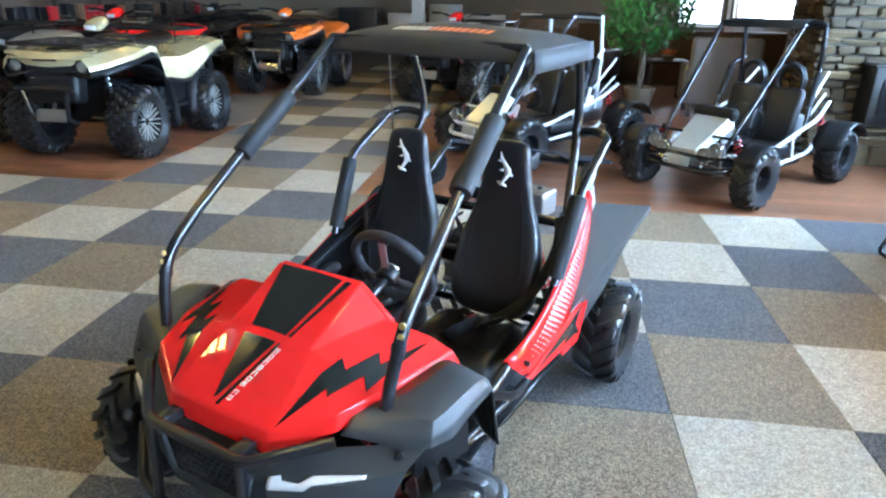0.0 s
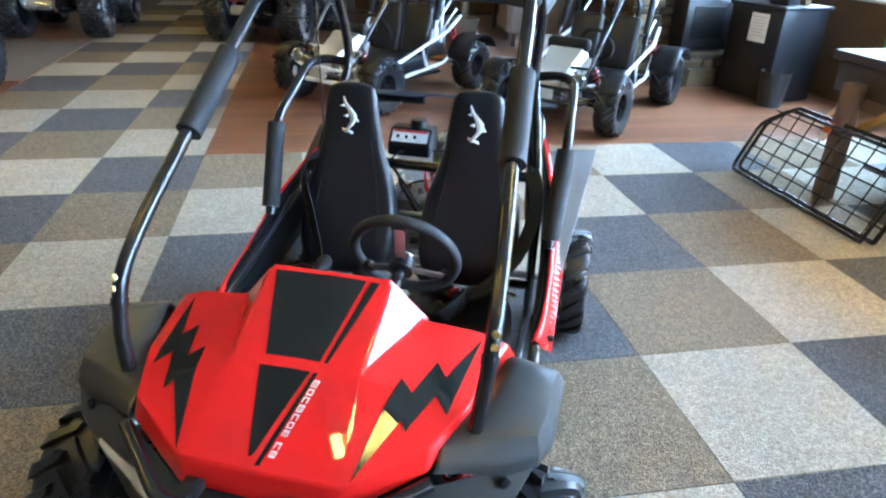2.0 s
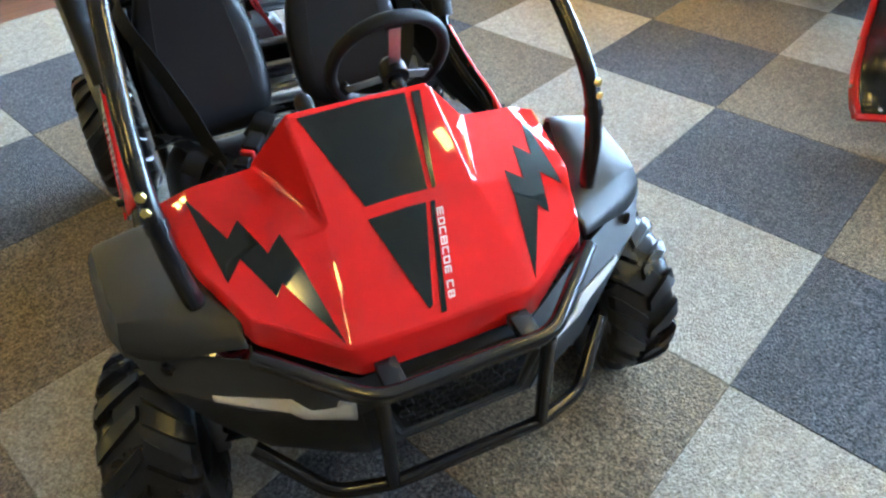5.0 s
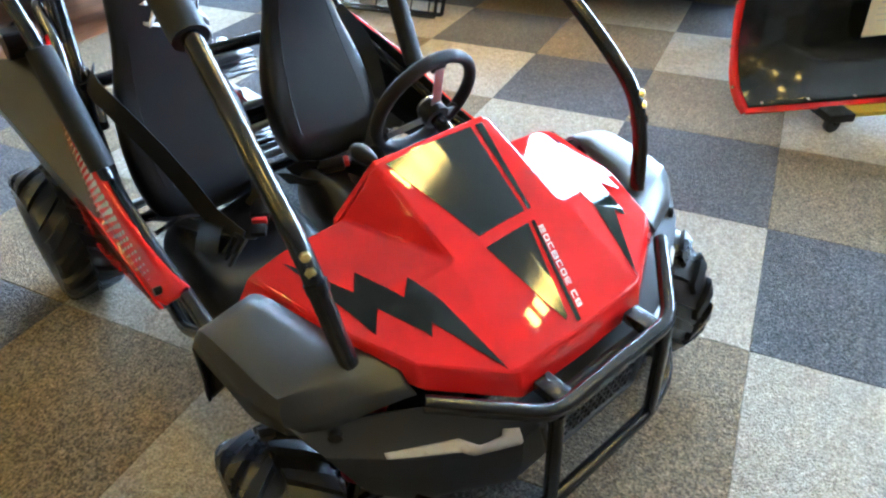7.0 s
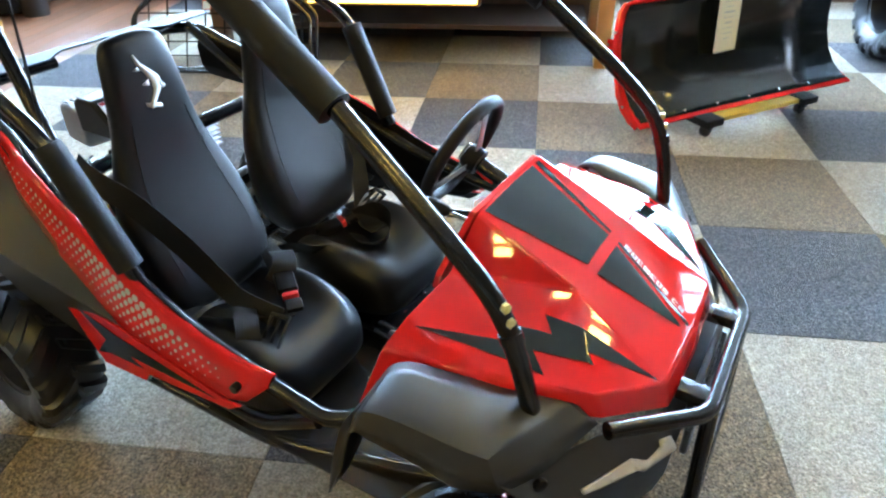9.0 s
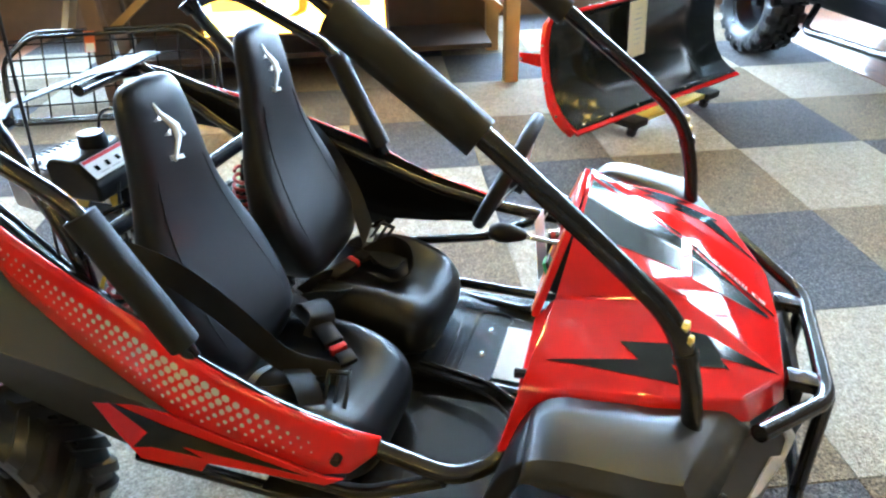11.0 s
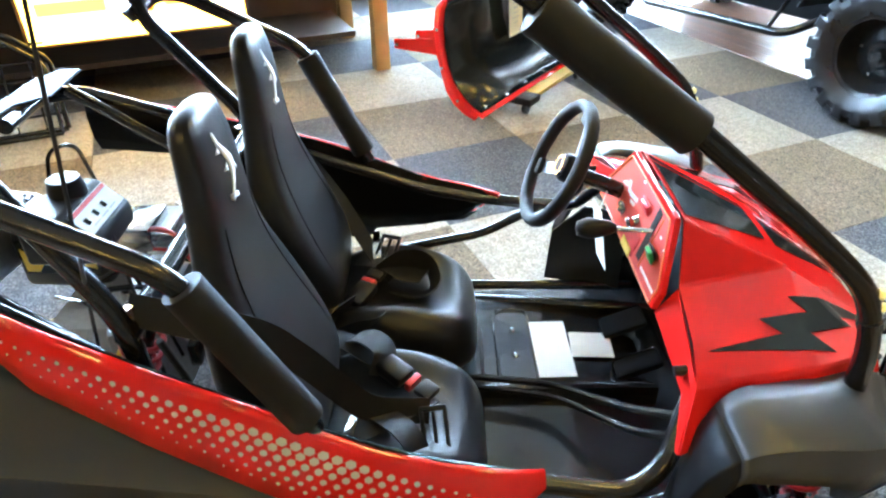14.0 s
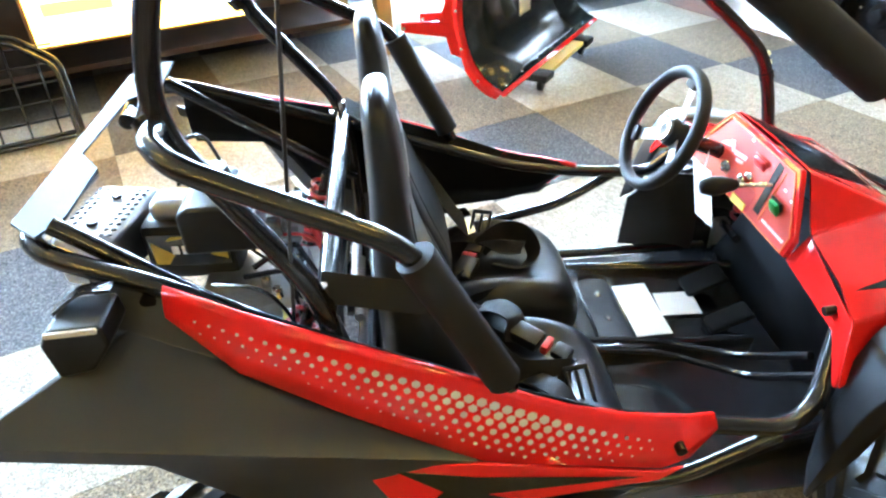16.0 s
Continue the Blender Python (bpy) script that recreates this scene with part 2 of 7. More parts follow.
def filleted(pts, r, n=6):
    """A polyline with its corners rounded."""
    pts = [Vector(p) for p in pts]
    out = [pts[0]]
    for a, b, c in zip(pts, pts[1:], pts[2:]):
        u, w = (a - b), (c - b)
        d = min(r, u.length * 0.48, w.length * 0.48)
        p, q = b + u.normalized() * d, b + w.normalized() * d
        for k in range(n + 1):
            s = k / n
            out.append(p * (1 - s) ** 2 + b * 2 * s * (1 - s) + q * s ** 2)
    out.append(pts[-1])
    return [p for k, p in enumerate(out) if k == 0 or (p - out[k - 1]).length > 1e-5]


def sweep(bm, pts, r, fillet=0.05, seg=12, caps=True, flat=None):
    """A round tube, or a flat strap of width and thickness flat, along a rounded polyline."""
    line = filleted(pts, fillet) if fillet else [Vector(p) for p in pts]
    rings, side = [], None
    for k, p in enumerate(line):
        t = (line[min(k + 1, len(line) - 1)] - line[max(k - 1, 0)]).normalized()
        if side is None:
            side = t.orthogonal().normalized() if flat is None else Vector(flat[2])
        side = (side - t * side.dot(t)).normalized()
        up = t.cross(side)
        rr = r[min(k, len(r) - 1)] if isinstance(r, (list, tuple)) else r
        if flat:
            w, h = flat[0] / 2, flat[1] / 2
            ring = [p + side * a + up * b for a, b in ((w, h), (-w, h), (-w, -h), (w, -h))]
        else:
            ring = [p + side * math.cos(2 * math.pi * s / seg) * rr + up * math.sin(2 * math.pi * s / seg) * rr for s in range(seg)]
        rings.append([bm.verts.new(v) for v in ring])
    for a, b in zip(rings, rings[1:]):
        n = len(a)
        for s in range(n):
            bm.faces.new((a[s], a[(s + 1) % n], b[(s + 1) % n], b[s]))
    if caps:
        bm.faces.new(rings[0][::-1])
        bm.faces.new(rings[-1])
    return bm


def loft(bm, rings, caps=True, closed=True):
    rows = [[bm.verts.new(p) for p in ring] for ring in rings]
    for a, b in zip(rows, rows[1:]):
        n = len(a)
        for s in range(n if closed else n - 1):
            bm.faces.new((a[s], a[(s + 1) % n], b[(s + 1) % n], b[s]))
    if caps:
        bm.faces.new(rows[0][::-1])
        bm.faces.new(rows[-1])
    return bm


def turned(bm, profile, axis="y", seg=32, at=(0, 0, 0)):
    """A closed or open profile of (radius, along) turned round an axis."""
    rows = []
    for s in range(seg):
        a = 2 * math.pi * s / seg
        c, d = math.cos(a), math.sin(a)
        ring = []
        for r, h in profile:
            p = {"y": (r * c, h, r * d), "z": (r * c, r * d, h), "x": (h, r * c, r * d)}[axis]
            ring.append(bm.verts.new(Vector(p) + Vector(at)))
        rows.append(ring)
    for a, b in zip(rows, rows[1:] + rows[:1]):
        for k in range(len(profile) - 1):
            if profile[k][0] < 1e-6 and profile[k + 1][0] < 1e-6:
                continue
            bm.faces.new((a[k], b[k], b[k + 1], a[k + 1]))
    bmesh.ops.remove_doubles(bm, verts=bm.verts[:], dist=1e-5)
    return bm


def rod(bm, a, b, r, seg=10):
    return sweep(bm, [a, b], r, 0, seg)


def faces(bm, verts, polys):
    vs = [bm.verts.new(v) for v in verts]
    for f in polys:
        bm.faces.new([vs[k] for k in f])
    return bm


def mirror_y(bm):
    """Adds the mirror image across the middle plane."""
    got = bmesh.ops.duplicate(bm, geom=bm.verts[:] + bm.edges[:] + bm.faces[:])["geom"]
    for v in got:
        if isinstance(v, bmesh.types.BMVert):
            v.co.y = -v.co.y
    bmesh.ops.reverse_faces(bm, faces=[g for g in got if isinstance(g, bmesh.types.BMFace)])
    bmesh.ops.remove_doubles(bm, verts=bm.verts[:], dist=1e-4)
    return bm


def prism(bm, outline, depth):
    """A flat outline (3D points) extruded by the vector depth."""
    d = Vector(depth)
    a = [bm.verts.new(Vector(p)) for p in outline]
    b = [bm.verts.new(Vector(p) + d) for p in outline]
    n = len(a)
    bm.faces.new(a[::-1])
    bm.faces.new(b)
    for k in range(n):
        bm.faces.new((a[k], a[(k + 1) % n], b[(k + 1) % n], b[k]))
    return bm


def draped(outline, tree, way, lift=0.0015, cuts=4):
    """A decal: a flat outline laid along the direction way onto a surface."""
    bm = bmesh.new()
    vs = [bm.verts.new(Vector(p)) for p in outline]
    for tri in tessellate_polygon([[Vector(p) for p in outline]]):
        bm.faces.new([vs[k] for k in tri])
    for _ in range(cuts):
        long = [e for e in bm.edges if e.calc_length() > 0.012]
        if not long:
            break
        bmesh.ops.subdivide_edges(bm, edges=long, cuts=1)
        bmesh.ops.triangulate(bm, faces=bm.faces[:])
    w = Vector(way).normalized()
    for v in bm.verts:
        hit, normal, _, _ = tree.ray_cast(v.co - w * 2.0, w)
        if hit is not None:
            v.co = hit - w * lift
    return bm

# ---------------------------------------------------------------- the room
T = 0.61
X0, X1, Y0, Y1, TOP = -9.0, 2.95, -5.2, 15.0, 3.0


def structure(name, bm, material, label, category, **kw):
    return tagged(part(name, bm, material, **kw), label, category, kind="structure")


floor = structure("floor", box(bmesh.new(), ((X0 + X1) / 2, (Y0 + Y1) / 2, -0.06), (X1 - X0 + 0.4, Y1 - Y0 + 0.4, 0.1)), MORTAR, "concrete sub-floor under carpet tiles and laminate planks", "floor")


def wall_x(name, x, thick, y0, y1, holes, material, label):
    """A wall along y with rectangular openings (y0, y1, z0, z1)."""
    bm = bmesh.new()
    cuts = sorted(holes)
    y = y0
    for a, b, z0, z1 in cuts:
        if a > y:
            box(bm, (x + thick / 2, (y + a) / 2, TOP / 2), (abs(thick), a - y, TOP))
        box(bm, (x + thick / 2, (a + b) / 2, z0 / 2), (abs(thick), b - a, z0))
        box(bm, (x + thick / 2, (a + b) / 2, (z1 + TOP) / 2), (abs(thick), b - a, TOP - z1))
        y = b
    if y < y1:
        box(bm, (x + thick / 2, (y + y1) / 2, TOP / 2), (abs(thick), y1 - y, TOP))
    return structure(name, bm, material, label, "wall")


def wall_y(name, y, thick, x0, x1, holes, material, label):
    bm = bmesh.new()
    x = x0
    for a, b, z0, z1 in sorted(holes):
        if a > x:
            box(bm, ((x + a) / 2, y + thick / 2, TOP / 2), (a - x, abs(thick), TOP))
        box(bm, ((a + b) / 2, y + thick / 2, z0 / 2), (b - a, abs(thick), z0))
        box(bm, ((a + b) / 2, y + thick / 2, (z1 + TOP) / 2), (b - a, abs(thick), TOP - z1))
        x = b
    if x < x1:
        box(bm, ((x + x1) / 2, y + thick / 2, TOP / 2), (x1 - x, abs(thick), TOP))
    return structure(name, bm, material, label, "wall")


EAST = [(-4.9, -2.7, 0.5, 2.7), (-2.4, 0.6, 0.5, 2.94), (0.9, 2.2, 0.9, 2.94), (2.4, 3.5, 0.9, 2.94), (3.75, 4.95, 0.9, 2.94), (10.8, 14.7, 0.9, 2.5)]
NORTH = [(1.9, 2.9, 0.75, 2.4)]
SOUTH = [(0.6, 1.6, 0.8, 2.8), (1.75, 2.75, 0.8, 2.8)]
wall_x("wall_east", X1, 0.18, Y0, Y1, EAST, PANELLING, "brown panelled wall with bright windows")
wall_x("wall_west", X0, -0.18, Y0, Y1, [], WALL, "tan painted wall behind the quads")
wall_y("wall_south", Y0, -0.18, X0, X1, SOUTH, PANELLING, "brown panelled wall with two windows")
wall_y("wall_north", Y1, 0.18, X0, X1, NORTH, WALL, "tan painted far wall")
structure("ceiling", box(bmesh.new(), ((X0 + X1) / 2, (Y0 + Y1) / 2, TOP + 0.05), (X1 - X0 + 0.4, Y1 - Y0 + 0.4, 0.1)), CEIL, "plain brown ceiling", "ceiling")

GLASS = bpy.data.materials.new("window glass")
GLASS.use_nodes = True
gb = GLASS.node_tree.nodes["Principled BSDF"]
gb.inputs["Transmission Weight"].default_value, gb.inputs["Roughness"].default_value, gb.inputs["IOR"].default_value = 1.0, 0.0, 1.45


def window(name, m, w, h):
    """Frame, pane and sill; local x along the wall, y outwards."""
    win = thing(name, m, "bright daylight window with painted frame", "window", kind="structure")
    bm = bmesh.new()
    for c, s in (((0, 0.06, -h / 2 + 0.025), (w, 0.06, 0.05)), ((0, 0.06, h / 2 - 0.025), (w, 0.06, 0.05)), ((-w / 2 + 0.025, 0.06, 0), (0.05, 0.06, h - 0.1)), ((w / 2 - 0.025, 0.06, 0), (0.05, 0.06, h - 0.1)), ((0, 0.06, 0), (0.04, 0.05, h - 0.1))):
        box(bm, c, s)
    part("window_frame", bm, WHITE_WALL, win)
    part("window_sill", box(bmesh.new(), (0, -0.01, -h / 2 - 0.015), (w + 0.08, 0.10, 0.03), None, 0.006), WHITE_WALL, win)
    for sx in (-1, 1):
        pane = part("pane", box(bmesh.new(), (sx * w / 4, 0.06, 0), (w / 2 - 0.06, 0.006, h - 0.1)), GLASS, win)
        pane.visible_shadow = False
    return win


for k, (a, b, z0, z1) in enumerate(EAST):
    window("window_%d" % (k + 1), pose(X1 + 0.02, (a + b) / 2, (z0 + z1) / 2, 0, 0, -90), b - a, z1 - z0)
    if b < 9:
        area("daylight_lamp", pose(X1 + 0.12, (a + b) / 2, (z0 + z1) / 2, 0, 90, 0), z1 - z0 - 0.1, b - a - 0.1, (265 if b < 0.9 else 212) * (b - a), (0.54, 0.80, 1.06))
for k, (a, b, z0, z1) in enumerate(NORTH):
    window("window_%d" % (k + 7), pose((a + b) / 2, Y1 + 0.02, (z0 + z1) / 2, 0, 0, 0), b - a, z1 - z0)
for k, (a, b, z0, z1) in enumerate(SOUTH):
    window("window_%d" % (k + 8), pose((a + b) / 2, Y0 - 0.02, (z0 + z1) / 2, 0, 0, 180), b - a, z1 - z0)
    area("daylight_lamp", pose((a + b) / 2, Y0 - 0.12, (z0 + z1) / 2, 90, 0, 0), b - a - 0.1, z1 - z0 - 0.1, 30, (0.58, 0.80, 1.0))
tagged(part("backdrop", box(bmesh.new(), (0, Y0 - 3.0, 2.0), (16, 0.1, 8)), OUTSIDE), "pale overexposed daylight outside the windows", "backdrop", kind="structure")
backdrop = tagged(part("backdrop", box(bmesh.new(), (X1 + 3.0, 4, 2.0), (0.1, 30, 8)), OUTSIDE), "pale overexposed daylight outside the windows", "backdrop", kind="structure")
tagged(part("backdrop", box(bmesh.new(), (-2, Y1 + 3.0, 2.0), (20, 0.1, 8)), OUTSIDE), "pale overexposed daylight outside the windows", "backdrop", kind="structure")


# ceiling lamps, and the added fill lamps of the same make
def ceiling_or_fill_lamp(x, y):
    lamp = thing("ceiling_light", pose(x, y, TOP), "unseen warm white ceiling panel, inferred lamps and added fill alike", "ceiling light", "ceiling lights")
    part("frame", box(bmesh.new(), (0, 0, -0.02), (0.52, 0.30, 0.06), None, 0.01), WHITE_WALL, lamp)
    for k in range(3):
        part("diffuser", box(bmesh.new(), (-0.145 + 0.145 * k, 0, -0.053), (0.085, 0.178, 0.012), None, 0.004), LAMP, lamp)


for x, y in CEILING_AND_FILL_LAMPS:
    ceiling_or_fill_lamp(x, y)

# ---------------------------------------------------------------- the red two-seat go-kart
from mathutils.bvhtree import BVHTree

kart = thing("go_kart", pose(-1.7565, -0.093, 0, 0, 0, -112.9),
             "red and black two-seat off-road go-kart parked on carpet tiles", "go-kart")


def both(name, make, material, label="", **kw):
    """The part on the left side and its mirror image on the other."""
    for side in (1, -1):
        bm = bmesh.new()
        make(bm)
        if side < 0:
            for v in bm.verts:
                v.co.y = -v.co.y
        part(name, bm, material, kart, label, **kw)


# hood: half outline points, the middle plane at y = 0
H1, H2, F1 = (-0.157, 0.136, 0.703), (0.037, 0.134, 0.606), (0.209, 0.158, 0.497)
S1, SM, S2 = (-0.172, 0.206, 0.617), (-0.184, 0.322, 0.600), (-0.193, 0.386, 0.574)
E1, E2 = (0.000, 0.346, 0.565), (0.127, 0.291, 0.549)
F1b, E2b, E1b, S2b = (0.220, 0.156, 0.446), (0.143, 0.293, 0.507), (0.000, 0.358, 0.527), (-0.215, 0.432, 0.480)
C1, C2, C3, C4 = (-0.157, 0, 0.708), (0.037, 0, 0.611), (0.215, 0, 0.500), (0.226, 0, 0.448)


def hood_mesh():
    bm = bmesh.new()
    faces(bm, [C1, H1, H2, C2, F1, C3, F1b, C4, S1, S2, E1, E2, E2b, E1b, S2b, SM],
          [(0, 1, 2, 3), (3, 2, 4, 5), (5, 4, 6, 7), (1, 8, 2), (8, 15, 2), (15, 10, 2), (15, 9, 10), (2, 10, 11, 4), (4, 11, 12, 6),
           (11, 10, 13, 12), (10, 9, 14, 13)])
    mirror_y(bm)
    es = [e for e in bm.edges if len(e.link_faces) == 2 and e.calc_face_angle(0) > radians(6)]
    bmesh.ops.bevel(bm, geom=es, offset=0.007, segments=3, affect="EDGES", profile=0.5)
    return bm


bm = hood_mesh()
bmesh.ops.recalc_face_normals(bm, faces=bm.faces[:])
hood_tree = BVHTree.FromBMesh(bm)
hood = part("hood", bm, RED, kart, "glossy red angular hood with black stripe decals", solid=0.004, angle=14)

flat_faces = hood.modifiers.new("flat facets", "WEIGHTED_NORMAL")
flat_faces.keep_sharp, flat_faces.weight = True, 80
DOWN, BACK = (0, 0, -1), (-1, 0, 0)


def hood_decal(name, outline, material=BLACK_DECAL, lift=0.0014):
    part(name, draped([(u, v, 1.0) for u, v in outline], hood_tree, DOWN, lift), material, hood)


hood_decal("center_stripe", [(-0.152, -0.118), (-0.152, 0.084), (0.026, 0.048), (0.026, -0.064)])
hood_decal("thin_stripe", [(-0.152, 0.096), (-0.152, 0.114), (0.026, 0.064), (0.026, 0.056)])
hood_decal("stripe_point", [(0.046, -0.068), (0.046, 0.036), (0.190, -0.018), (0.194, -0.026)])
hood_decal("stripe_line", [(0.046, 0.044), (0.046, 0.052), (0.205, 0.000), (0.205, -0.010)])
bolt = [(-0.166, 0.335), (-0.031, 0.286), (-0.061, 0.262), (0.032, 0.234), (0.008, 0.207), (0.200, 0.167),
        (0.093, 0.229), (0.109, 0.243), (0.019, 0.277), (0.051, 0.306)]
for side in (1, -1):
    hood_decal("lightning_decal", [(u, v * side) for u, v in bolt])
# the illegible model lettering: plain white bars of its size
u = 0.058
for k in range(10):
    ln, st = (0.0125 if k in (0, 3) else 0.0105), 0.0022
    if k != 7:
        v0 = 0.052 - (u - 0.05) * 0.30
        for dv in (0.0, 0.0095) if k % 3 else (0.0, 0.0095, 0.0048):
            hood_decal("letter_bar", [(u, v0 + dv), (u + ln, v0 + dv - ln * 0.3), (u + ln, v0 + dv - ln * 0.3 + st), (u, v0 + dv + st)], WHITE_DECAL)
        for du in ((0.0, ln - st) if k % 2 else (0.0,)):
            hood_decal("letter_bar", [(u + du, v0 - du * 0.3), (u + du + st, v0 - du * 0.3), (u + du + st, v0 - du * 0.3 + 0.0115), (u + du, v0 - du * 0.3 + 0.0115)], WHITE_DECAL)
        u += ln + 0.0032
    else:
        u += 0.007

# dash behind the hood
def dash_at(v, z, out=0.0):
    return (-0.172 - (0.684 - z) * 0.30 - 0.004 - out, v, z)


def dash_sheet(pts, out, thick):
    bm = bmesh.new()
    return prism(bm, [dash_at(v, z, out) for v, z in pts], (-thick, 0, 0.3 * thick))


DASH_RIM = ((0.131, 0.701), (-0.131, 0.701), (-0.144, 0.686), (-0.207, 0.602), (-0.205, 0.568), (0.205, 0.568), (0.207, 0.602), (0.144, 0.686))
dash = part("dashboard", dash_sheet(DASH_RIM, -0.010, 0.012), RED, kart, "red dashboard with switches and orange edging", bevel=0.003)
inset = [(v * 0.945, 0.634 + (z - 0.634) * 0.90) for v, z in DASH_RIM]
part("sticker", dash_sheet(inset, 0.002, 0.0012), DASH, dash, "red dash sticker")
for k, (p, q) in enumerate(zip(inset, inset[1:] + inset[:1])):
    part("edging", sweep(bmesh.new(), [dash_at(p[0], p[1], 0.004), dash_at(q[0], q[1], 0.004)], 0.0016 if k not in (5, 6, 7) else 0.003, 0, 6), ORANGE, dash, "thin orange edging")
part("slot", dash_sheet(((-0.072, 0.690), (-0.092, 0.688), (-0.094, 0.592), (-0.074, 0.592)), 0.0034, 0.0008), PLASTIC_BLACK, dash)
part("edging", sweep(bmesh.new(), [dash_at(-0.105, 0.684, 0.004), dash_at(-0.101, 0.586, 0.004)], 0.0014, 0, 6), ORANGE, dash)
part("seat_plate", dash_sheet(((0.010, 0.618), (-0.060, 0.618), (-0.060, 0.578), (0.010, 0.578)), 0.0034, 0.0010), SWITCH_RED, dash)
tilt = Matrix.Rotation(radians(-17), 4, "Y")
for name, v, z, sz, mt in (("rocker_switch", -0.127, 0.628, (0.014, 0.026, 0.026), GREEN), ("rocker_switch", -0.030, 0.667, (0.012, 0.036, 0.020), SWITCH_RED)):
    bezel = part("switch_bezel", box(bmesh.new(), dash_at(v, z, 0.003), (0.005, sz[1] + 0.008, sz[2] + 0.008), tilt, 0.002), PLASTIC_BLACK if mt is GREEN else DASH, dash)
    part(name, box(bmesh.new(), dash_at(v, z, 0.006), sz, tilt, 0.003), mt, bezel)
bm = bmesh.new()
turned(bm, [(0, 0.010), (0.004, 0.010), (0.004, 0.006), (0.014, 0.006), (0.017, 0.0), (0.017, -0.004)], "x", 20)
for v in bm.verts:
    v.co = Vector(dash_at(0.063, 0.610, 0.004)) + tilt @ Vector((-v.co.x, v.co.y, v.co.z))
part("key_switch", bm, STEEL, dash, "bright key switch")
bm = bmesh.new()
turned(bm, [(0, 0.020), (0.010, 0.020), (0.013, 0.014), (0.008, 0.006), (0.010, -0.004)], "x", 16)
for v in bm.verts:
    v.co = Vector(dash_at(-0.017, 0.630, 0.004)) + tilt @ Vector((-v.co.x, v.co.y, v.co.z))
part("choke_knob", bm, STEEL, dash, "bright choke knob")
for shape in (((0.120, 0.642), (0.100, 0.655), (0.080, 0.652), (0.090, 0.646)), ((0.092, 0.660), (0.080, 0.664), (0.062, 0.646), (0.072, 0.642)), ((0.066, 0.650), (0.018, 0.656), (0.016, 0.648), (0.060, 0.642)), ((0.050, 0.640), (0.022, 0.644), (0.022, 0.638), (0.046, 0.634))):
    part("emblem", dash_sheet(shape, 0.0034, 0.0006), GREY_DECAL, dash)
for k in range(10):
    part("letter_bar", dash_sheet(((-0.110 - 0.0079 * k, 0.594), (-0.1158 - 0.0079 * k, 0.594), (-0.1158 - 0.0079 * k, 0.5885), (-0.110 - 0.0079 * k, 0.5885)), 0.0034, 0.0006), WHITE_DECAL, dash)
for v, z in ((-0.120, 0.662), (-0.150, 0.655), (0.03, 0.69)):
    part("letter_bar", dash_sheet(((v, z), (v - 0.008, z), (v - 0.008, z - 0.004), (v, z - 0.004)), 0.0034, 0.0006), WHITE_DECAL, dash)
part("tag", dash_sheet(((0.000, 0.590), (-0.052, 0.590), (-0.055, 0.576), (-0.003, 0.574)), 0.006, 0.002), YELLOW, dash, "yellow warning tag")
def rear_flange(bm):
    faces(bm, [(-0.174, 0.204, 0.614), (-0.194, 0.384, 0.570), (-0.217, 0.427, 0.474), (-0.219, 0.419, 0.472), (-0.203, 0.362, 0.535), (-0.206, 0.204, 0.566)],
          [(0, 1, 4), (0, 4, 5), (1, 2, 3), (1, 3, 4)])


both("rear_flange", rear_flange, RED, "red rear flange of the hood", solid=0.004, bevel=0.003)
for side in (1, -1):
    part("flange_bolt", rod(bmesh.new(), (-0.192, 0.340 * side, 0.562), (-0.211, 0.340 * side, 0.560), 0.008, 8), PLASTIC_BLACK, kart)
lever = part("shift_lever", rod(bmesh.new(), dash_at(-0.085, 0.650), (-0.268, -0.070, 0.648), 0.0045), STEEL, kart, "bright steel shift lever with black knob")
bm = bmesh.new()
turned(bm, [(0, -0.004), (0.013, 0.0), (0.019, 0.018), (0.018, 0.036), (0.011, 0.062), (0.0055, 0.070)], "x", 20)
for v in bm.verts:
    v.co = Vector((-0.318, -0.072, 0.650)) + Vector((v.co.x, v.co.y, v.co.z))
part("knob", bm, PLASTIC_BLACK, lever, angle=60)

# front fenders
# stations from the nose round to the trailing leg: inner edge, ridge, lower edge
FEN = [((0.106, 0.294, 0.527), (0.102, 0.304, 0.531), (0.144, 0.305, 0.507)), ((0.060, 0.316, 0.537), (0.080, 0.362, 0.536), (0.127, 0.352, 0.502)), ((0.022, 0.337, 0.546), (0.053, 0.438, 0.546), (0.098, 0.430, 0.491)),
       ((-0.010, 0.350, 0.552), (0.042, 0.476, 0.545), (0.066, 0.482, 0.491)), ((-0.040, 0.360, 0.558), (0.005, 0.483, 0.550), (0.010, 0.503, 0.490)), ((-0.090, 0.376, 0.567), (-0.055, 0.489, 0.558), (-0.052, 0.510, 0.510)),
       ((-0.136, 0.392, 0.576), (-0.118, 0.495, 0.562), (-0.128, 0.514, 0.520)), ((-0.172, 0.405, 0.556), (-0.165, 0.496, 0.546), (-0.172, 0.512, 0.512)), ((-0.202, 0.415, 0.485), (-0.208, 0.490, 0.484), (-0.206, 0.505, 0.405)),
       ((-0.222, 0.430, 0.400), (-0.238, 0.490, 0.388), (-0.229, 0.502, 0.354)), ((-0.240, 0.456, 0.335), (-0.257, 0.491, 0.302), (-0.254, 0.497, 0.298))]


def between(a, b, c, d, t):
    """A smooth curve through b and c."""
    return b + 0.5 * t * ((c - a) + t * ((2 * a - 5 * b + 4 * c - d) + t * (3 * (b - c) + d - a)))


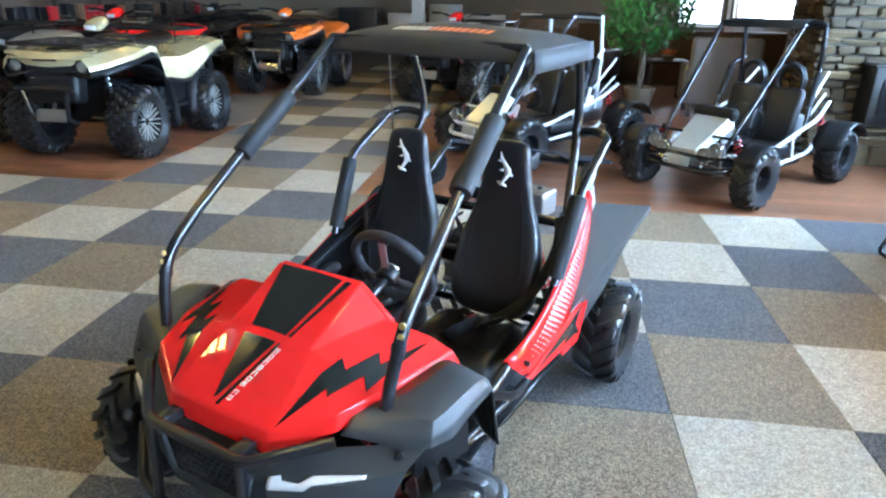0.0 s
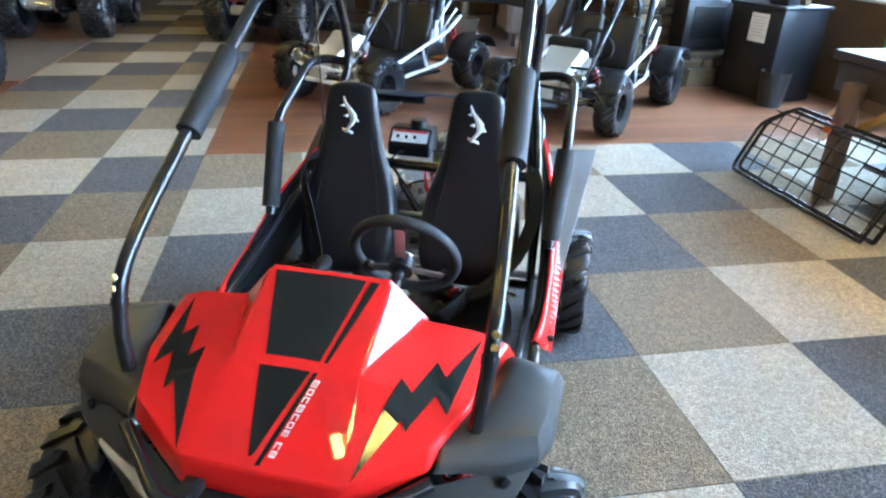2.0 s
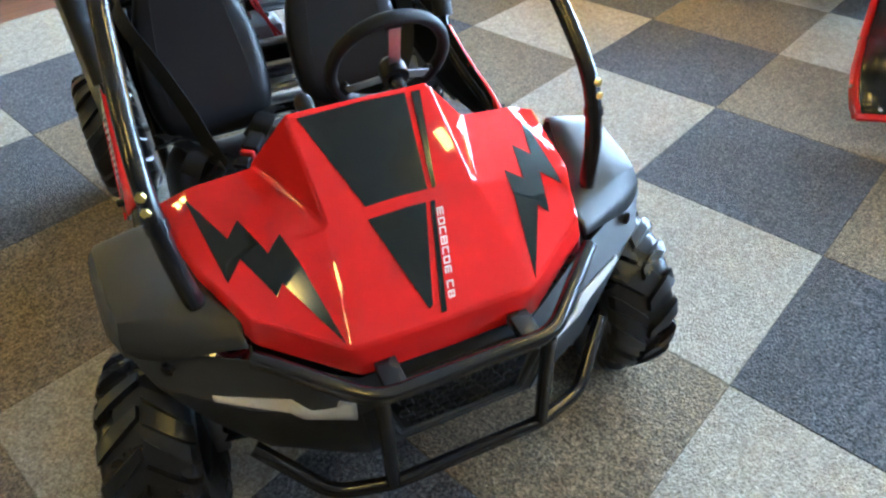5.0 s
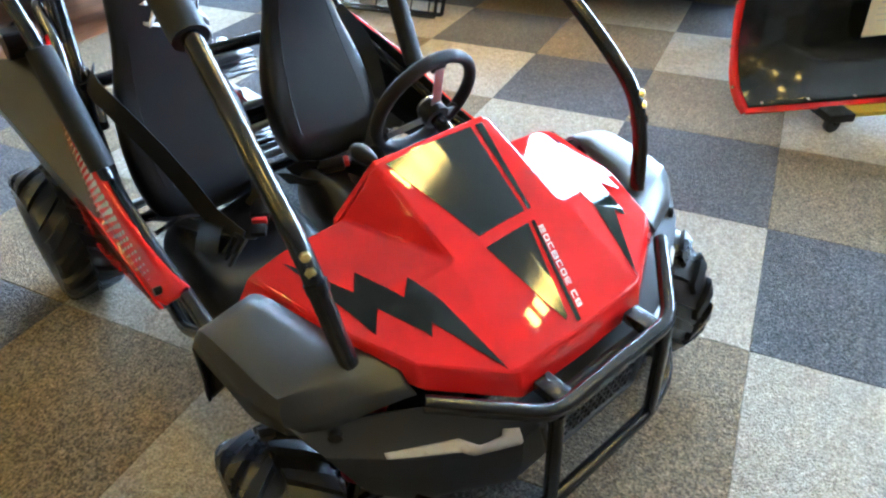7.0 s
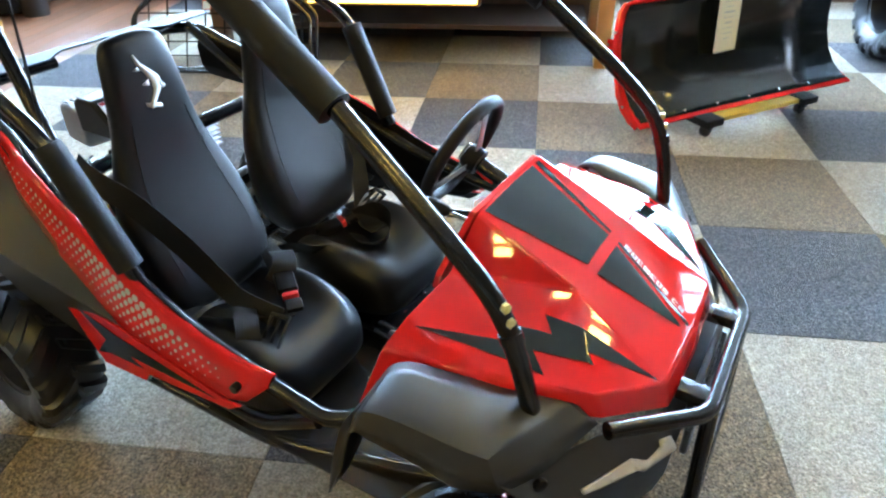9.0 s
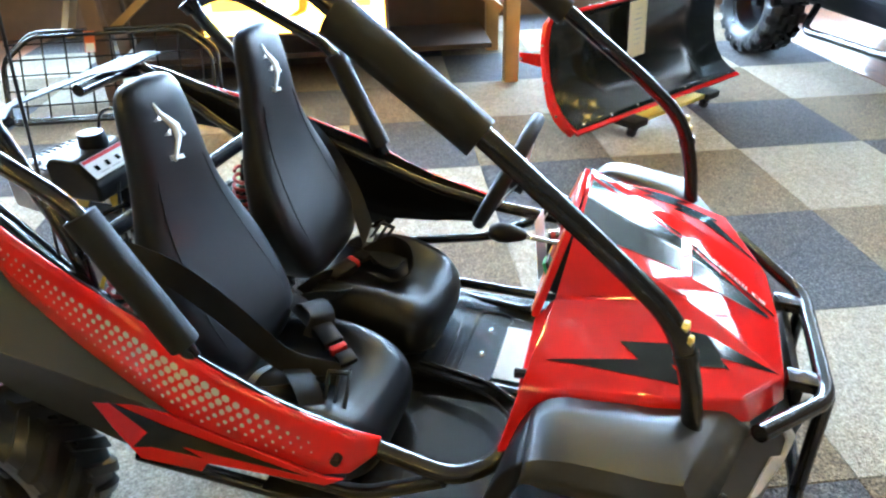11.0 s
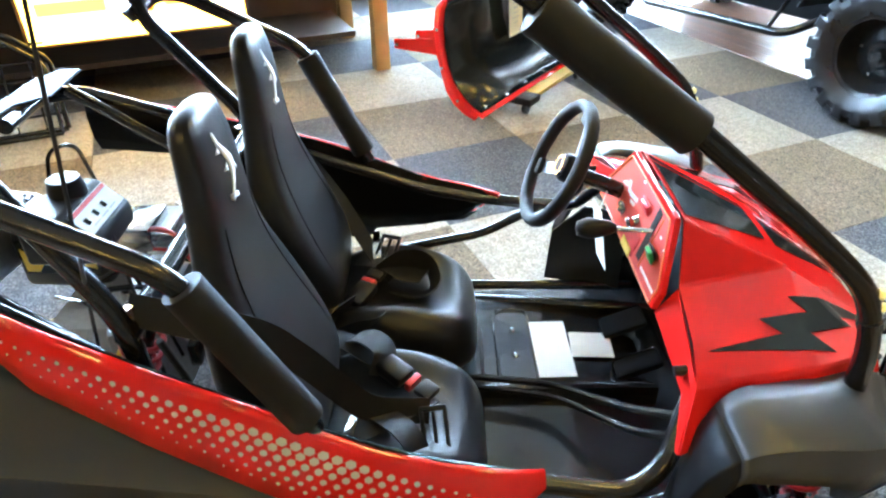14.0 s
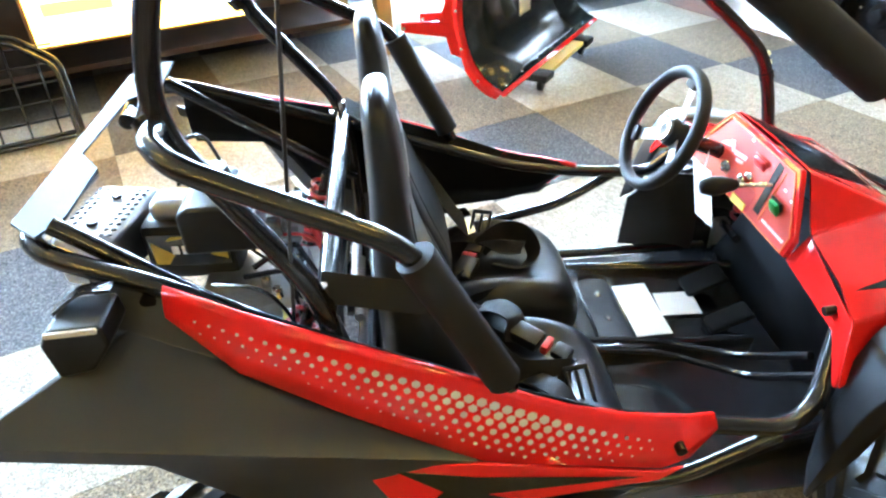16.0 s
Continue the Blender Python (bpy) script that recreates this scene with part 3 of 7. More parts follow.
def fender(bm, first=0, last=7):
    line = [[Vector(p) for p in st] for st in FEN]
    fine = []
    for k in range(first, last):
        for step in range(4):
            if k in (2, 3):  # the front corner is a straight crease
                fine.append([line[k][j].lerp(line[k + 1][j], step / 4) for j in range(3)])
            else:
                fine.append([between(*[line[min(max(k + o, 0), len(line) - 1)][j] for o in (-1, 0, 1, 2)], step / 4) for j in range(3)])
    fine.append(line[last])
    rows = []
    for k, (i, r, b) in enumerate(fine):
        swell = Vector((0, 0, 0.010 * math.sin(math.pi * min(1, k / 28)) if first == 0 else 0))
        rows.append([i, i.lerp(r, 0.3) + swell, i.lerp(r, 0.65) + swell * 0.8, i.lerp(r, 0.965), r + (b - r) * 0.03, r.lerp(b, 0.12), r.lerp(b, 0.5) + Vector((0.002, 0.003, 0)), b])
    loft(bm, rows, caps=False, closed=False)


both("front_fender", fender, PLASTIC, "grained dark grey plastic front fender", solid=0.006, angle=31)
both("mud_flap", lambda bm: fender(bm, 7, 10), PLASTIC_BLACK, "black plastic flap behind the front wheel", solid=0.005, angle=50)

# front cover, lamps, grille
FAS = [(0.060, 0.482, 0.506), (0.140, 0.300, 0.470), (0.214, 0.158, 0.432), (0.108, 0.452, 0.452), (0.182, 0.330, 0.410), (0.246, 0.172, 0.386),
       (0.104, 0.405, 0.335), (0.192, 0.290, 0.300), (0.240, 0.165, 0.300), (0.135, 0.320, 0.238), (0.225, 0.160, 0.235), (0.150, 0.40, 0.425), (0.092, 0.378, 0.270)]
bm = bmesh.new()
faces(bm, FAS, [(0, 3, 4, 1), (1, 4, 5, 2), (3, 6, 7, 4), (4, 7, 8, 5), (6, 12, 9, 7), (7, 9, 10, 8)])
faces(bm, [(0.214, 0.158, 0.432), (0.214, 0, 0.434), (0.246, 0.172, 0.386), (0.246, 0, 0.388), (0.232, 0.165, 0.300), (0.232, 0, 0.300), (0.222, 0.160, 0.235), (0.222, 0, 0.235)],
      [(0, 1, 3, 2), (2, 3, 5, 4), (4, 5, 7, 6)])
mirror_y(bm)
bmesh.ops.recalc_face_normals(bm, faces=bm.faces[:])
fas_tree = BVHTree.FromBMesh(bm)
cover = part("front_cover", bm, PLASTIC, kart, "dark grey plastic nose cover with pale lamp strips", solid=0.005, bevel=0.008)
strip = [(0.378, 0.438), (0.268, 0.420), (0.244, 0.402), (0.206, 0.402), (0.200, 0.410), (0.176, 0.404), (0.180, 0.378), (0.256, 0.386), (0.274, 0.404), (0.378, 0.430)]
for side in (1, -1):
    bm = draped([(2, v * side, z) for v, z in strip], fas_tree, BACK, 0.006)
    part("lamp_strip", bm, GREY_DECAL, cover, "pale grey zigzag lamp strip", solid=0.004)
    bm = bmesh.new()
    turned(bm, [(0, 0.006), (0.007, 0.006), (0.011, 0.004), (0.011, -0.004)], "x", 16)
    for v in bm.verts:
        v.co = Vector((0.104, 0.428 * side, 0.476)) + Matrix.Rotation(radians(38 * side), 4, "Z") @ v.co
    part("fender_bolt", bm, PLASTIC_BLACK, cover)
bm = bmesh.new()
faces(bm, [(0.252, y, z) for y, z in ((-0.130, 0.405), (0.130, 0.405), (0.105, 0.318), (-0.105, 0.318))], [(0, 1, 2, 3)])
grille = part("grille", bm, PLASTIC_BLACK, cover, "black plastic hexagon mesh grille", solid=0.004)
for row in range(5):
    bm = bmesh.new()
    for col in range(11):
        y, z = -0.105 + col * 0.021 + (row % 2) * 0.0105, 0.396 - row * 0.0165
        if abs(y) < 0.120 - row * 0.006:
            turned(bm, [(0.0098, 0.0), (0.0098, 0.006), (0.0078, 0.006), (0.0078, 0.0)], "x", 6, (0.254, y, z))
    part("lattice_strip", bm, PLASTIC, grille)
bm = bmesh.new()
sweep(bm, [(0.258, -0.145, 0.405), (0.256, -0.115, 0.312), (0.256, 0.115, 0.312), (0.258, 0.145, 0.405)], 0.007, 0.01, 8)
part("frame", bm, PLASTIC, grille)
bar = part("bull_bar", sweep(bmesh.new(), [(0.158, -0.303, 0.496), (0.284, -0.154, 0.460), (0.284, 0.154, 0.460), (0.158, 0.303, 0.496)], 0.0145, 0.035), TUBE, kart,
           "black tubular front bumper bar")
part("lower_tube", sweep(bmesh.new(), [(0.175, -0.345, 0.306), (0.265, -0.245, 0.232), (0.290, -0.145, 0.228), (0.290, 0.145, 0.228), (0.265, 0.245, 0.232), (0.175, 0.345, 0.306)], 0.0135, 0.03), TUBE, bar)
for side in (1, -1):
    part("upright", rod(bmesh.new(), (0.284, 0.146 * side, 0.458), (0.290, 0.146 * side, 0.230), 0.013), TUBE, bar)
    part("bracket", box(bmesh.new(), (0.250, 0.118 * side, 0.459), (0.054, 0.036, 0.022), Matrix.Rotation(radians(4), 4, "Y"), 0.002), DARK_STEEL, bar)
part("cross_plate", box(bmesh.new(), (0.250, 0, 0.425), (0.014, 0.24, 0.034), None, 0.004), PLASTIC_BLACK, bar)

# roll cage
cage = part("frame", bmesh.new(), TUBE, kart, "black tubular steel frame and roll cage")
bm = bmesh.new()
sweep(bm, [(-1.02, -0.372, 0.155), (-0.52, -0.375, 0.155), (0.02, -0.26, 0.20), (0.02, 0.26, 0.20), (-0.52, 0.375, 0.155), (-1.02, 0.372, 0.155)], 0.0155, 0.06)
part("lower_rail", bm, TUBE, cage)
for side in (1, -1):
    def P(*pts):
        return [(u, v * side, z) for u, v, z in pts]
    pillar = part("front_pillar", sweep(bmesh.new(), P((0.054, 0.360, 0.542), (0.040, 0.373, 0.632), (0.006, 0.378, 0.732), (-0.082, 0.374, 0.813), (-0.300, 0.353, 0.988), (-0.655, 0.330, 1.250)), 0.0155, 0.07), TUBE, cage)
    part("foam_sleeve", sweep(bmesh.new(), P((-0.262, 0.357, 0.952), (-0.452, 0.345, 1.092)), 0.0285, 0, 20), FOAM, pillar, "black foam sleeve")
    for u, z in ((0.005, 0.732), (0.013, 0.710)):
        turn = Matrix.Rotation(radians(20 * side), 4, "Z")
        bm = bmesh.new()
        turned(bm, [(0, 0.0045), (0.0035, 0.0045), (0.0035, 0.003), (0.0078, 0.003), (0.0078, -0.004)], "x", 6)
        for v in bm.verts:
            v.co = Vector((u, 0.3775 * side, z)) + turn @ Vector((v.co.x + 0.0135, v.co.y, v.co.z))
        part("bolt", bm, BRASS, pillar, "yellow zinc bolt")
    part("collar", rod(bmesh.new(), (0.0215, 0.3758 * side, 0.688), (0.0265, 0.375 * side, 0.674), 0.0178, 14), TUBE, pillar)
    part("rear_hoop", sweep(bmesh.new(), P((-0.985, 0.372, 0.56), (-0.995, 0.362, 0.69), (-1.172, 0.312, 0.945), (-1.150, 0.318, 1.06), (-1.075, 0.330, 1.242)), 0.0155, 0.09), TUBE, cage)
    loop = part("side_loop", sweep(bmesh.new(), P((-0.738, 0.432, 0.548), (-0.870, 0.447, 0.822), (-1.115, 0.440, 0.945), (-1.155, 0.395, 0.956), (-1.168, 0.318, 0.945)), 0.0150, 0.05), TUBE, cage)
    part("foam_sleeve", sweep(bmesh.new(), P((-0.748, 0.433, 0.572), (-0.862, 0.446, 0.806)), 0.0270, 0, 20), FOAM, loop, "black foam sleeve")
    part("side_rail", sweep(bmesh.new(), P((-1.375, 0.10, 0.785), (-1.405, 0.285, 0.775), (-1.345, 0.332, 0.770), (-1.19, 0.350, 0.712), (-0.97, 0.400, 0.614), (-0.74, 0.424, 0.520), (-0.60, 0.430, 0.465), (-0.42, 0.434, 0.428), (-0.285, 0.442, 0.410), (-0.222, 0.408, 0.424), (-0.190, 0.362, 0.490), (-0.165, 0.330, 0.535)), 0.0155, 0.055), TUBE, cage)
    part("lower_side_rail", sweep(bmesh.new(), P((-0.80, 0.405, 0.272), (-0.448, 0.448, 0.320), (-0.300, 0.446, 0.404)), 0.0130, 0.04), TUBE, cage)
    part("rear_strut", sweep(bmesh.new(), P((-0.985, 0.352, 0.505 if side > 0 else 0.560), (-1.03, 0.340, 0.540 if side > 0 else 0.575), (-1.352, 0.300, 0.786 if side > 0 else 0.806)), 0.0135, 0.04), TUBE, cage)
    part("hoop_leg", sweep(bmesh.new(), P((-0.985, 0.372, 0.60), (-0.985, 0.372, 0.155)), 0.0155, 0), TUBE, cage)
part("roof_front_tube", sweep(bmesh.new(), [(-0.655, -0.335, 1.250), (-0.655, 0.335, 1.250)], 0.0155, 0), TUBE, cage)
part("roof_rear_tube", sweep(bmesh.new(), [(-1.075, -0.332, 1.242), (-1.075, 0.332, 1.242)], 0.0155, 0), TUBE, cage)
part("hoop_crossbar", rod(bmesh.new(), (-0.995, -0.372, 0.665), (-0.995, 0.372, 0.665), 0.0170), TUBE, cage)
part("seat_crossbar", rod(bmesh.new(), (-0.955, -0.37, 0.30), (-0.955, 0.37, 0.30), 0.0150), TUBE, cage)
for side in (1, -1):
    for k in (0.0, 0.022):
        part("bolt", rod(bmesh.new(), (-0.995 - k, 0.345 * side, 0.672), (-0.995 - k, 0.345 * side, 0.700 - k), 0.008, 6), STEEL, cage)
    part("clamp", rod(bmesh.new(), (-1.166, 0.318 * side, 0.933), (-1.180, 0.309 * side, 0.955), 0.021, 16), TUBE, cage)

# rear plate between the rails
bm = bmesh.new()
prism(bm, [(u, v, 0.800) for u, v in ((-1.426, 0.312), (-1.398, 0.382), (-1.354, 0.384), (-1.340, 0.219), (-1.388, 0.165), (-1.392, -0.068), (-1.347, -0.128), (-1.342, -0.275), (-1.364, -0.326), (-1.414, -0.283))], (0, 0, 0.004))
part("rear_plate", bm, mat("satin black steel plate", (0.012, 0.018, 0.030), 0.48, 0, 0.15, 40, 4, spec=0.12), kart, "black steel plate across the rear rails")

# fabric roof
bm = bmesh.new()
rows = []
for a in range(9):
    s = a / 8
    u = -0.640 - 0.470 * s
    row = []
    for b in range(11):
        q = b / 10 * 2 - 1
        z = 1.266 + 0.032 * math.sin(math.pi * s) * (1 - q * q * q * q) + 0.006 * math.sin(5 * q + 3 * s) * s
        z -= 0.02 * max(0, abs(q) - 0.86) / 0.14
        row.append((u + 0.012 * (1 - q * q), q * 0.362, z))
    rows.append(row)
skirt = [[(x + 0.012, y, z - 0.052) for x, y, z in rows[0]]]
loft(bm, skirt + rows + [[(x - 0.012, y, z - 0.060) for x, y, z in rows[-1]]], caps=False, closed=False)
roof = part("roof_cover", bm, mat("black woven canopy", (0.008, 0.008, 0.009), 0.6, 0, 0.2, 300, 10, bump=0.35, bscale=700), kart, "black fabric roof cover with orange printed strip", solid=0.004, sub=1, angle=70)
for side in (1, -1):
    bm = bmesh.new()
    pts = [(r[0 if side < 0 else -1]) for r in rows]
    loft(bm, [pts, [(x, y + 0.006 * side, z - 0.055) for x, y, z in pts]], caps=False, closed=False)
    part("side_flap", bm, roof.data.materials[0], roof, solid=0.004)
roof_tree = BVHTree.FromPolygons([Vector(p) for r in rows for p in r], [(11 * a + b, 11 * a + b + 1, 11 * a + b + 12, 11 * a + b + 11) for a in range(8) for b in range(10)])
for k in range(13):
    v1 = -0.14 + 0.026 * k
    part("letter_bar", draped([(-0.700, v1, 2), (-0.700, v1 + 0.019, 2), (-0.745, v1 + 0.022, 2), (-0.745, v1 + 0.003, 2)], roof_tree, DOWN, 0.0035), ORANGE if k > 4 else GREY_DECAL, roof)

# side panels: stations along the kart with top, bottom and sideways place
PAN = [(-1.208, 0.737, 0.687, 0.376), (-1.120, 0.706, 0.594, 0.400), (-0.970, 0.655, 0.520, 0.430), (-0.827, 0.602, 0.448, 0.450), (-0.785, 0.584, 0.428, 0.455), (-0.740, 0.563, 0.418, 0.458),
       (-0.650, 0.520, 0.400, 0.461), (-0.560, 0.491, 0.382, 0.462), (-0.500, 0.477, 0.370, 0.462), (-0.455, 0.466, 0.382, 0.458), (-0.410, 0.456, 0.430, 0.449)]
hexagon = bpy.data.meshes.new("dot")
hexagon.from_pydata([(math.cos(math.pi / 3 * q), math.sin(math.pi / 3 * q), 0) for q in range(6)], [], [(0, 1, 2, 3, 4, 5)])
hexagon.materials.append(GREY_DECAL)


def panel_skin(side):
    bm = bmesh.new()
    rows = []
    for u, top, low, v in PAN:
        low += 0.014 * min(1, (top - low) / 0.12)
        top -= 0.008
        h = top - low
        s = min(1, h / 0.05)  # the rolled rim shrinks at the tip
        t, o = v - 0.010, v + 0.018 * min(1, h / 0.12)  # the face leans outwards to its foot
        rows.append([(u, side * (o - 0.003), low), (u, side * (t + 0.65 * (o - t)), low + 0.35 * h), (u, side * (t + 0.25 * (o - t)), low + 0.70 * h), (u, side * (t + 0.001), top - 0.008 * s), (u, side * (t - 0.003), top - 0.001),
                     (u, side * (t - 0.007), top + 0.001), (u, side * (t - 0.011), top), (u, side * (t - 0.014), top - 0.006)])
    return loft(bm, rows, caps=False, closed=False)


for side in (1, -1):
    bm = panel_skin(side)
    bmesh.ops.recalc_face_normals(bm, faces=bm.faces[:])
    tree = BVHTree.FromBMesh(bm)
    panel = part("side_panel", bm, RED, kart, "glossy red side panel with silver hexagon dots", solid=0.004, angle=50, offset=0)
    us = [p[0] for p in PAN]
    # lattice of hexagons that shrink to both ends and downwards
    for row in range(6):
        for col in range(36):
            u = -1.168 + 0.0184 * col + 0.0050 * row
            s = (u + 1.168) / 0.660
            if s > 1.0:
                continue
            edge, low = np.interp(u, us, [p[1] for p in PAN]), np.interp(u, us, [p[2] for p in PAN])
            z = edge - 0.036 - 0.0150 * row - 0.030 * max(0, s - 0.72)
            r = 0.0084 * min(1, 0.26 + 1.25 * s, 0.20 + 2.9 * (1 - s)) * (1 - row * (0.105 + 0.30 * abs(s - 0.60)))
            if r < 0.0015 or z < low + 0.024:
                continue
            hit, nor = tree.ray_cast(Vector((u, side * 2, z)), Vector((0, -side, 0)))[:2]
            if hit is None:
                continue
            if nor.y * side < 0:
                nor = -nor
            ob = new("dot", hexagon)
            ob.parent = panel
            ob.matrix_basis = Matrix.Translation(hit + nor * 0.0032) @ nor.to_track_quat("Z", "X").to_matrix().to_4x4() @ Matrix.Scale(r, 4)
    part("hole", rod(bmesh.new(), (-0.474, 0.455 * side, 0.420), (-0.474, 0.4765 * side, 0.420), 0.0085, 16), PLASTIC_BLACK, panel)
    # lower wedge with black zigzag, flaring towards the rear
    def wedge_sheet(pts, out, thick):
        bm = bmesh.new()
        prism(bm, [(u, (0.476 + 0.006 * (-0.5 - u) + out) * side, z - 0.050 * (-0.5 - u)) for u, z in pts], (0, thick * side, 0))
        return bm
    outline = ((-0.962, 0.474), (-0.940, 0.484), (-0.790, 0.456), (-0.50, 0.376), (-0.463, 0.380), (-0.500, 0.356), (-0.732, 0.348), (-0.752, 0.322), (-0.885, 0.322), (-0.924, 0.388))
    wedge = part("lower_panel", wedge_sheet(outline, -0.006, 0.006), RED, kart, "red lower wedge panel with black zigzag", bevel=0.002)
    part("zigzag_decal", wedge_sheet(((-0.915, 0.466), (-0.797, 0.428), (-0.530, 0.372), (-0.779, 0.382), (-0.740, 0.362), (-0.845, 0.364), (-0.893, 0.352), (-0.845, 0.402)), 0.0005, 0.001), BLACK_DECAL, wedge)
    part("hole", rod(bmesh.new(), (-0.945, 0.470 * side, 0.447), (-0.945, 0.4802 * side, 0.447), 0.007, 14), PLASTIC_BLACK, wedge)
    bm = wedge_sheet([(u, z - 0.003) for u, z in outline], -0.012, 0.004)
    part("lower_panel_back", bm, PLASTIC_BLACK, kart, "black inner side panel")

# rear fenders
REAR = [(-1.185, 0.374, 0.668), (-1.268, 0.372, 0.668), (-1.286, 0.368, 0.668), (-1.425, 0.540, 0.646), (-0.790, 0.474, 0.444), (-0.83, 0.440, 0.450), (-1.115, 0.392, 0.598),
        (-1.228, 0.518, 0.556), (-1.125, 0.482, 0.405), (-1.306, 0.342, 0.752), (-1.190, 0.346, 0.722), (-0.945, 0.446, 0.285), (-0.830, 0.442, 0.345), (-1.422, 0.537, 0.618)]


def rear_fender(bm):
    faces(bm, REAR, [(0, 1, 6), (1, 3, 6), (3, 4, 6), (6, 4, 5), (1, 2, 3), (3, 13, 7, 4), (7, 8, 4), (8, 11, 12, 4), (0, 10, 9, 2, 1)])


both("rear_fender", rear_fender, PLASTIC, "wide dark grey plastic rear fender", solid=0.006, bevel=0.008)


# the black lining inside the rails: along the kart, sideways place, top and lower edge
LINING = [(-1.330, 0.314, 0.752, 0.640), (-1.190, 0.346, 0.724, 0.612), (-1.135, 0.364, 0.705, 0.560), (-1.090, 0.380, 0.690, 0.475), (-0.970, 0.408, 0.649, 0.420), (-0.860, 0.424, 0.608, 0.375), (-0.740, 0.438, 0.557, 0.342),
          (-0.600, 0.442, 0.497, 0.350), (-0.512, 0.442, 0.472, 0.372), (-0.440, 0.438, 0.452, 0.418)]


def inner_panel(bm):
    rows = []
    for u, v, top, low in LINING:
        rows.append([(u, v, top), (u, v - 0.010, top - 0.25 * (top - low)), (u, v - 0.006, top - 0.7 * (top - low)), (u, v + 0.012, low)])
    loft(bm, rows, caps=False, closed=False)


both("inner_side_panel", inner_panel, MATTE_BLACK, "black inner side panel", solid=0.004)


bm = bmesh.new()
prism(bm, [(u, -0.445, z) for u, z in ((-1.345, 0.712), (-1.330, 0.736), (-1.262, 0.738), (-1.258, 0.705), (-1.290, 0.664), (-1.338, 0.655))], (0, 0.075, 0))
tail_lamp = part("tail_lamp", bm, PLASTIC_BLACK, kart, "black plastic tail lamp housing", bevel=0.006)
part("lamp_rim", box(bmesh.new(), (-1.298, -0.447, 0.733), (0.066, 0.006, 0.008), Matrix.Rotation(radians(-2), 4, "Y"), 0.002), GREY_DECAL, tail_lamp)
part("lamp_bracket", sweep(bmesh.new(), [(-1.335, -0.400, 0.735), (-1.300, -0.385, 0.757), (-1.262, -0.380, 0.752)], 0, 0.02, flat=(0.026, 0.004, (0, 1, 0))), TUBE, tail_lamp)
for side in (1, -1):
    part("fender_hole", rod(bmesh.new(), (-1.235, 0.348 * side, 0.706), (-1.235, 0.3585 * side, 0.704), 0.011, 14), MATTE_BLACK, kart)

# floor pan
bm = bmesh.new()
box(bm, (-0.36, 0.0, 0.168), (0.70, 0.78, 0.006))
floor_pan = part("floor_pan", bm, mat("satin black floor steel", (0.012, 0.012, 0.013), 0.22, 0, 0.12, 60, 5, coat=0.15), kart, "black pressed steel floor pan with ribs", bevel=0.002)
for u0 in (-0.512, -0.385):
    w0 = 0.045
    bm = bmesh.new()
    sweep(bm, [(u0, 0.03, 0.172), (u0 - w0, 0.03, 0.172), (u0 - w0, 0.300, 0.172), (u0 + w0, 0.300, 0.172), (u0 + w0, 0.03, 0.172), (u0, 0.03, 0.172)], 0.0042, 0.036, 8)
    part("rib", bm, floor_pan.data.materials[0], floor_pan)
    for v0 in (0.125, 0.221):
        bm = bmesh.new()
        turned(bm, [(0, 0.005), (0.005, 0.004), (0.008, 0)], "z", 12, (u0, v0, 0.1715))
        part("rivet", bm, STEEL, floor_pan)
part("floor_edge", sweep(bmesh.new(), [(-0.62, 0.375, 0.205), (-0.06, 0.345, 0.215)], 0.013, 0), TUBE, floor_pan)
part("floor_tunnel", box(bmesh.new(), (-0.36, -0.005, 0.186), (0.56, 0.022, 0.030), None, 0.006), TUBE, floor_pan)
part("cable_tube", sweep(bmesh.new(), [(-0.50, 0.0, 0.225), (-0.33, -0.03, 0.23), (-0.20, -0.16, 0.29), (-0.17, -0.30, 0.42)], 0.008, 0.05, 8), TUBE, floor_pan)
part("cable_tube", sweep(bmesh.new(), [(-0.50, -0.02, 0.215), (-0.32, -0.06, 0.222), (-0.20, -0.20, 0.27), (-0.17, -0.33, 0.40)], 0.008, 0.05, 8), TUBE, floor_pan)
# near-black sheet closes the footwell, in place of the shade under the hood
bm = bmesh.new()
faces(bm, [(-0.02, -0.36, 0.17), (-0.02, 0.36, 0.17), (0.02, 0.30, 0.36), (0.02, -0.30, 0.36), (0.02, 0.30, 0.50), (0.02, -0.30, 0.50)], [(0, 1, 2, 3), (3, 2, 4, 5)])
part("firewall", bm, MATTE_BLACK, kart, "near-black sheet standing in for footwell shade", solid=0.006)
bm = bmesh.new()
box(bm, (-0.115, 0.205, 0.205), (0.110, 0.075, 0.014), Matrix.Rotation(radians(-24), 4, "Y"), 0.012)
part("brake_pedal", bm, MATTE_BLACK, kart, "black pedal pad")
bm = bmesh.new()
box(bm, (-0.115, 0.055, 0.205), (0.110, 0.060, 0.014), Matrix.Rotation(radians(-24), 4, "Y"), 0.012)
part("throttle_pedal", bm, MATTE_BLACK, kart, "black pedal pad")
bm = bmesh.new()
prism(bm, [(-0.285, 0.385, 0.215), (-0.275, 0.385, 0.36), (-0.20, 0.37, 0.44), (-0.10, 0.33, 0.44), (-0.10, 0.33, 0.215)], (0, 0.006, 0))
part("kick_panel", bm, PLASTIC_BLACK, kart, "black plastic kick panel")

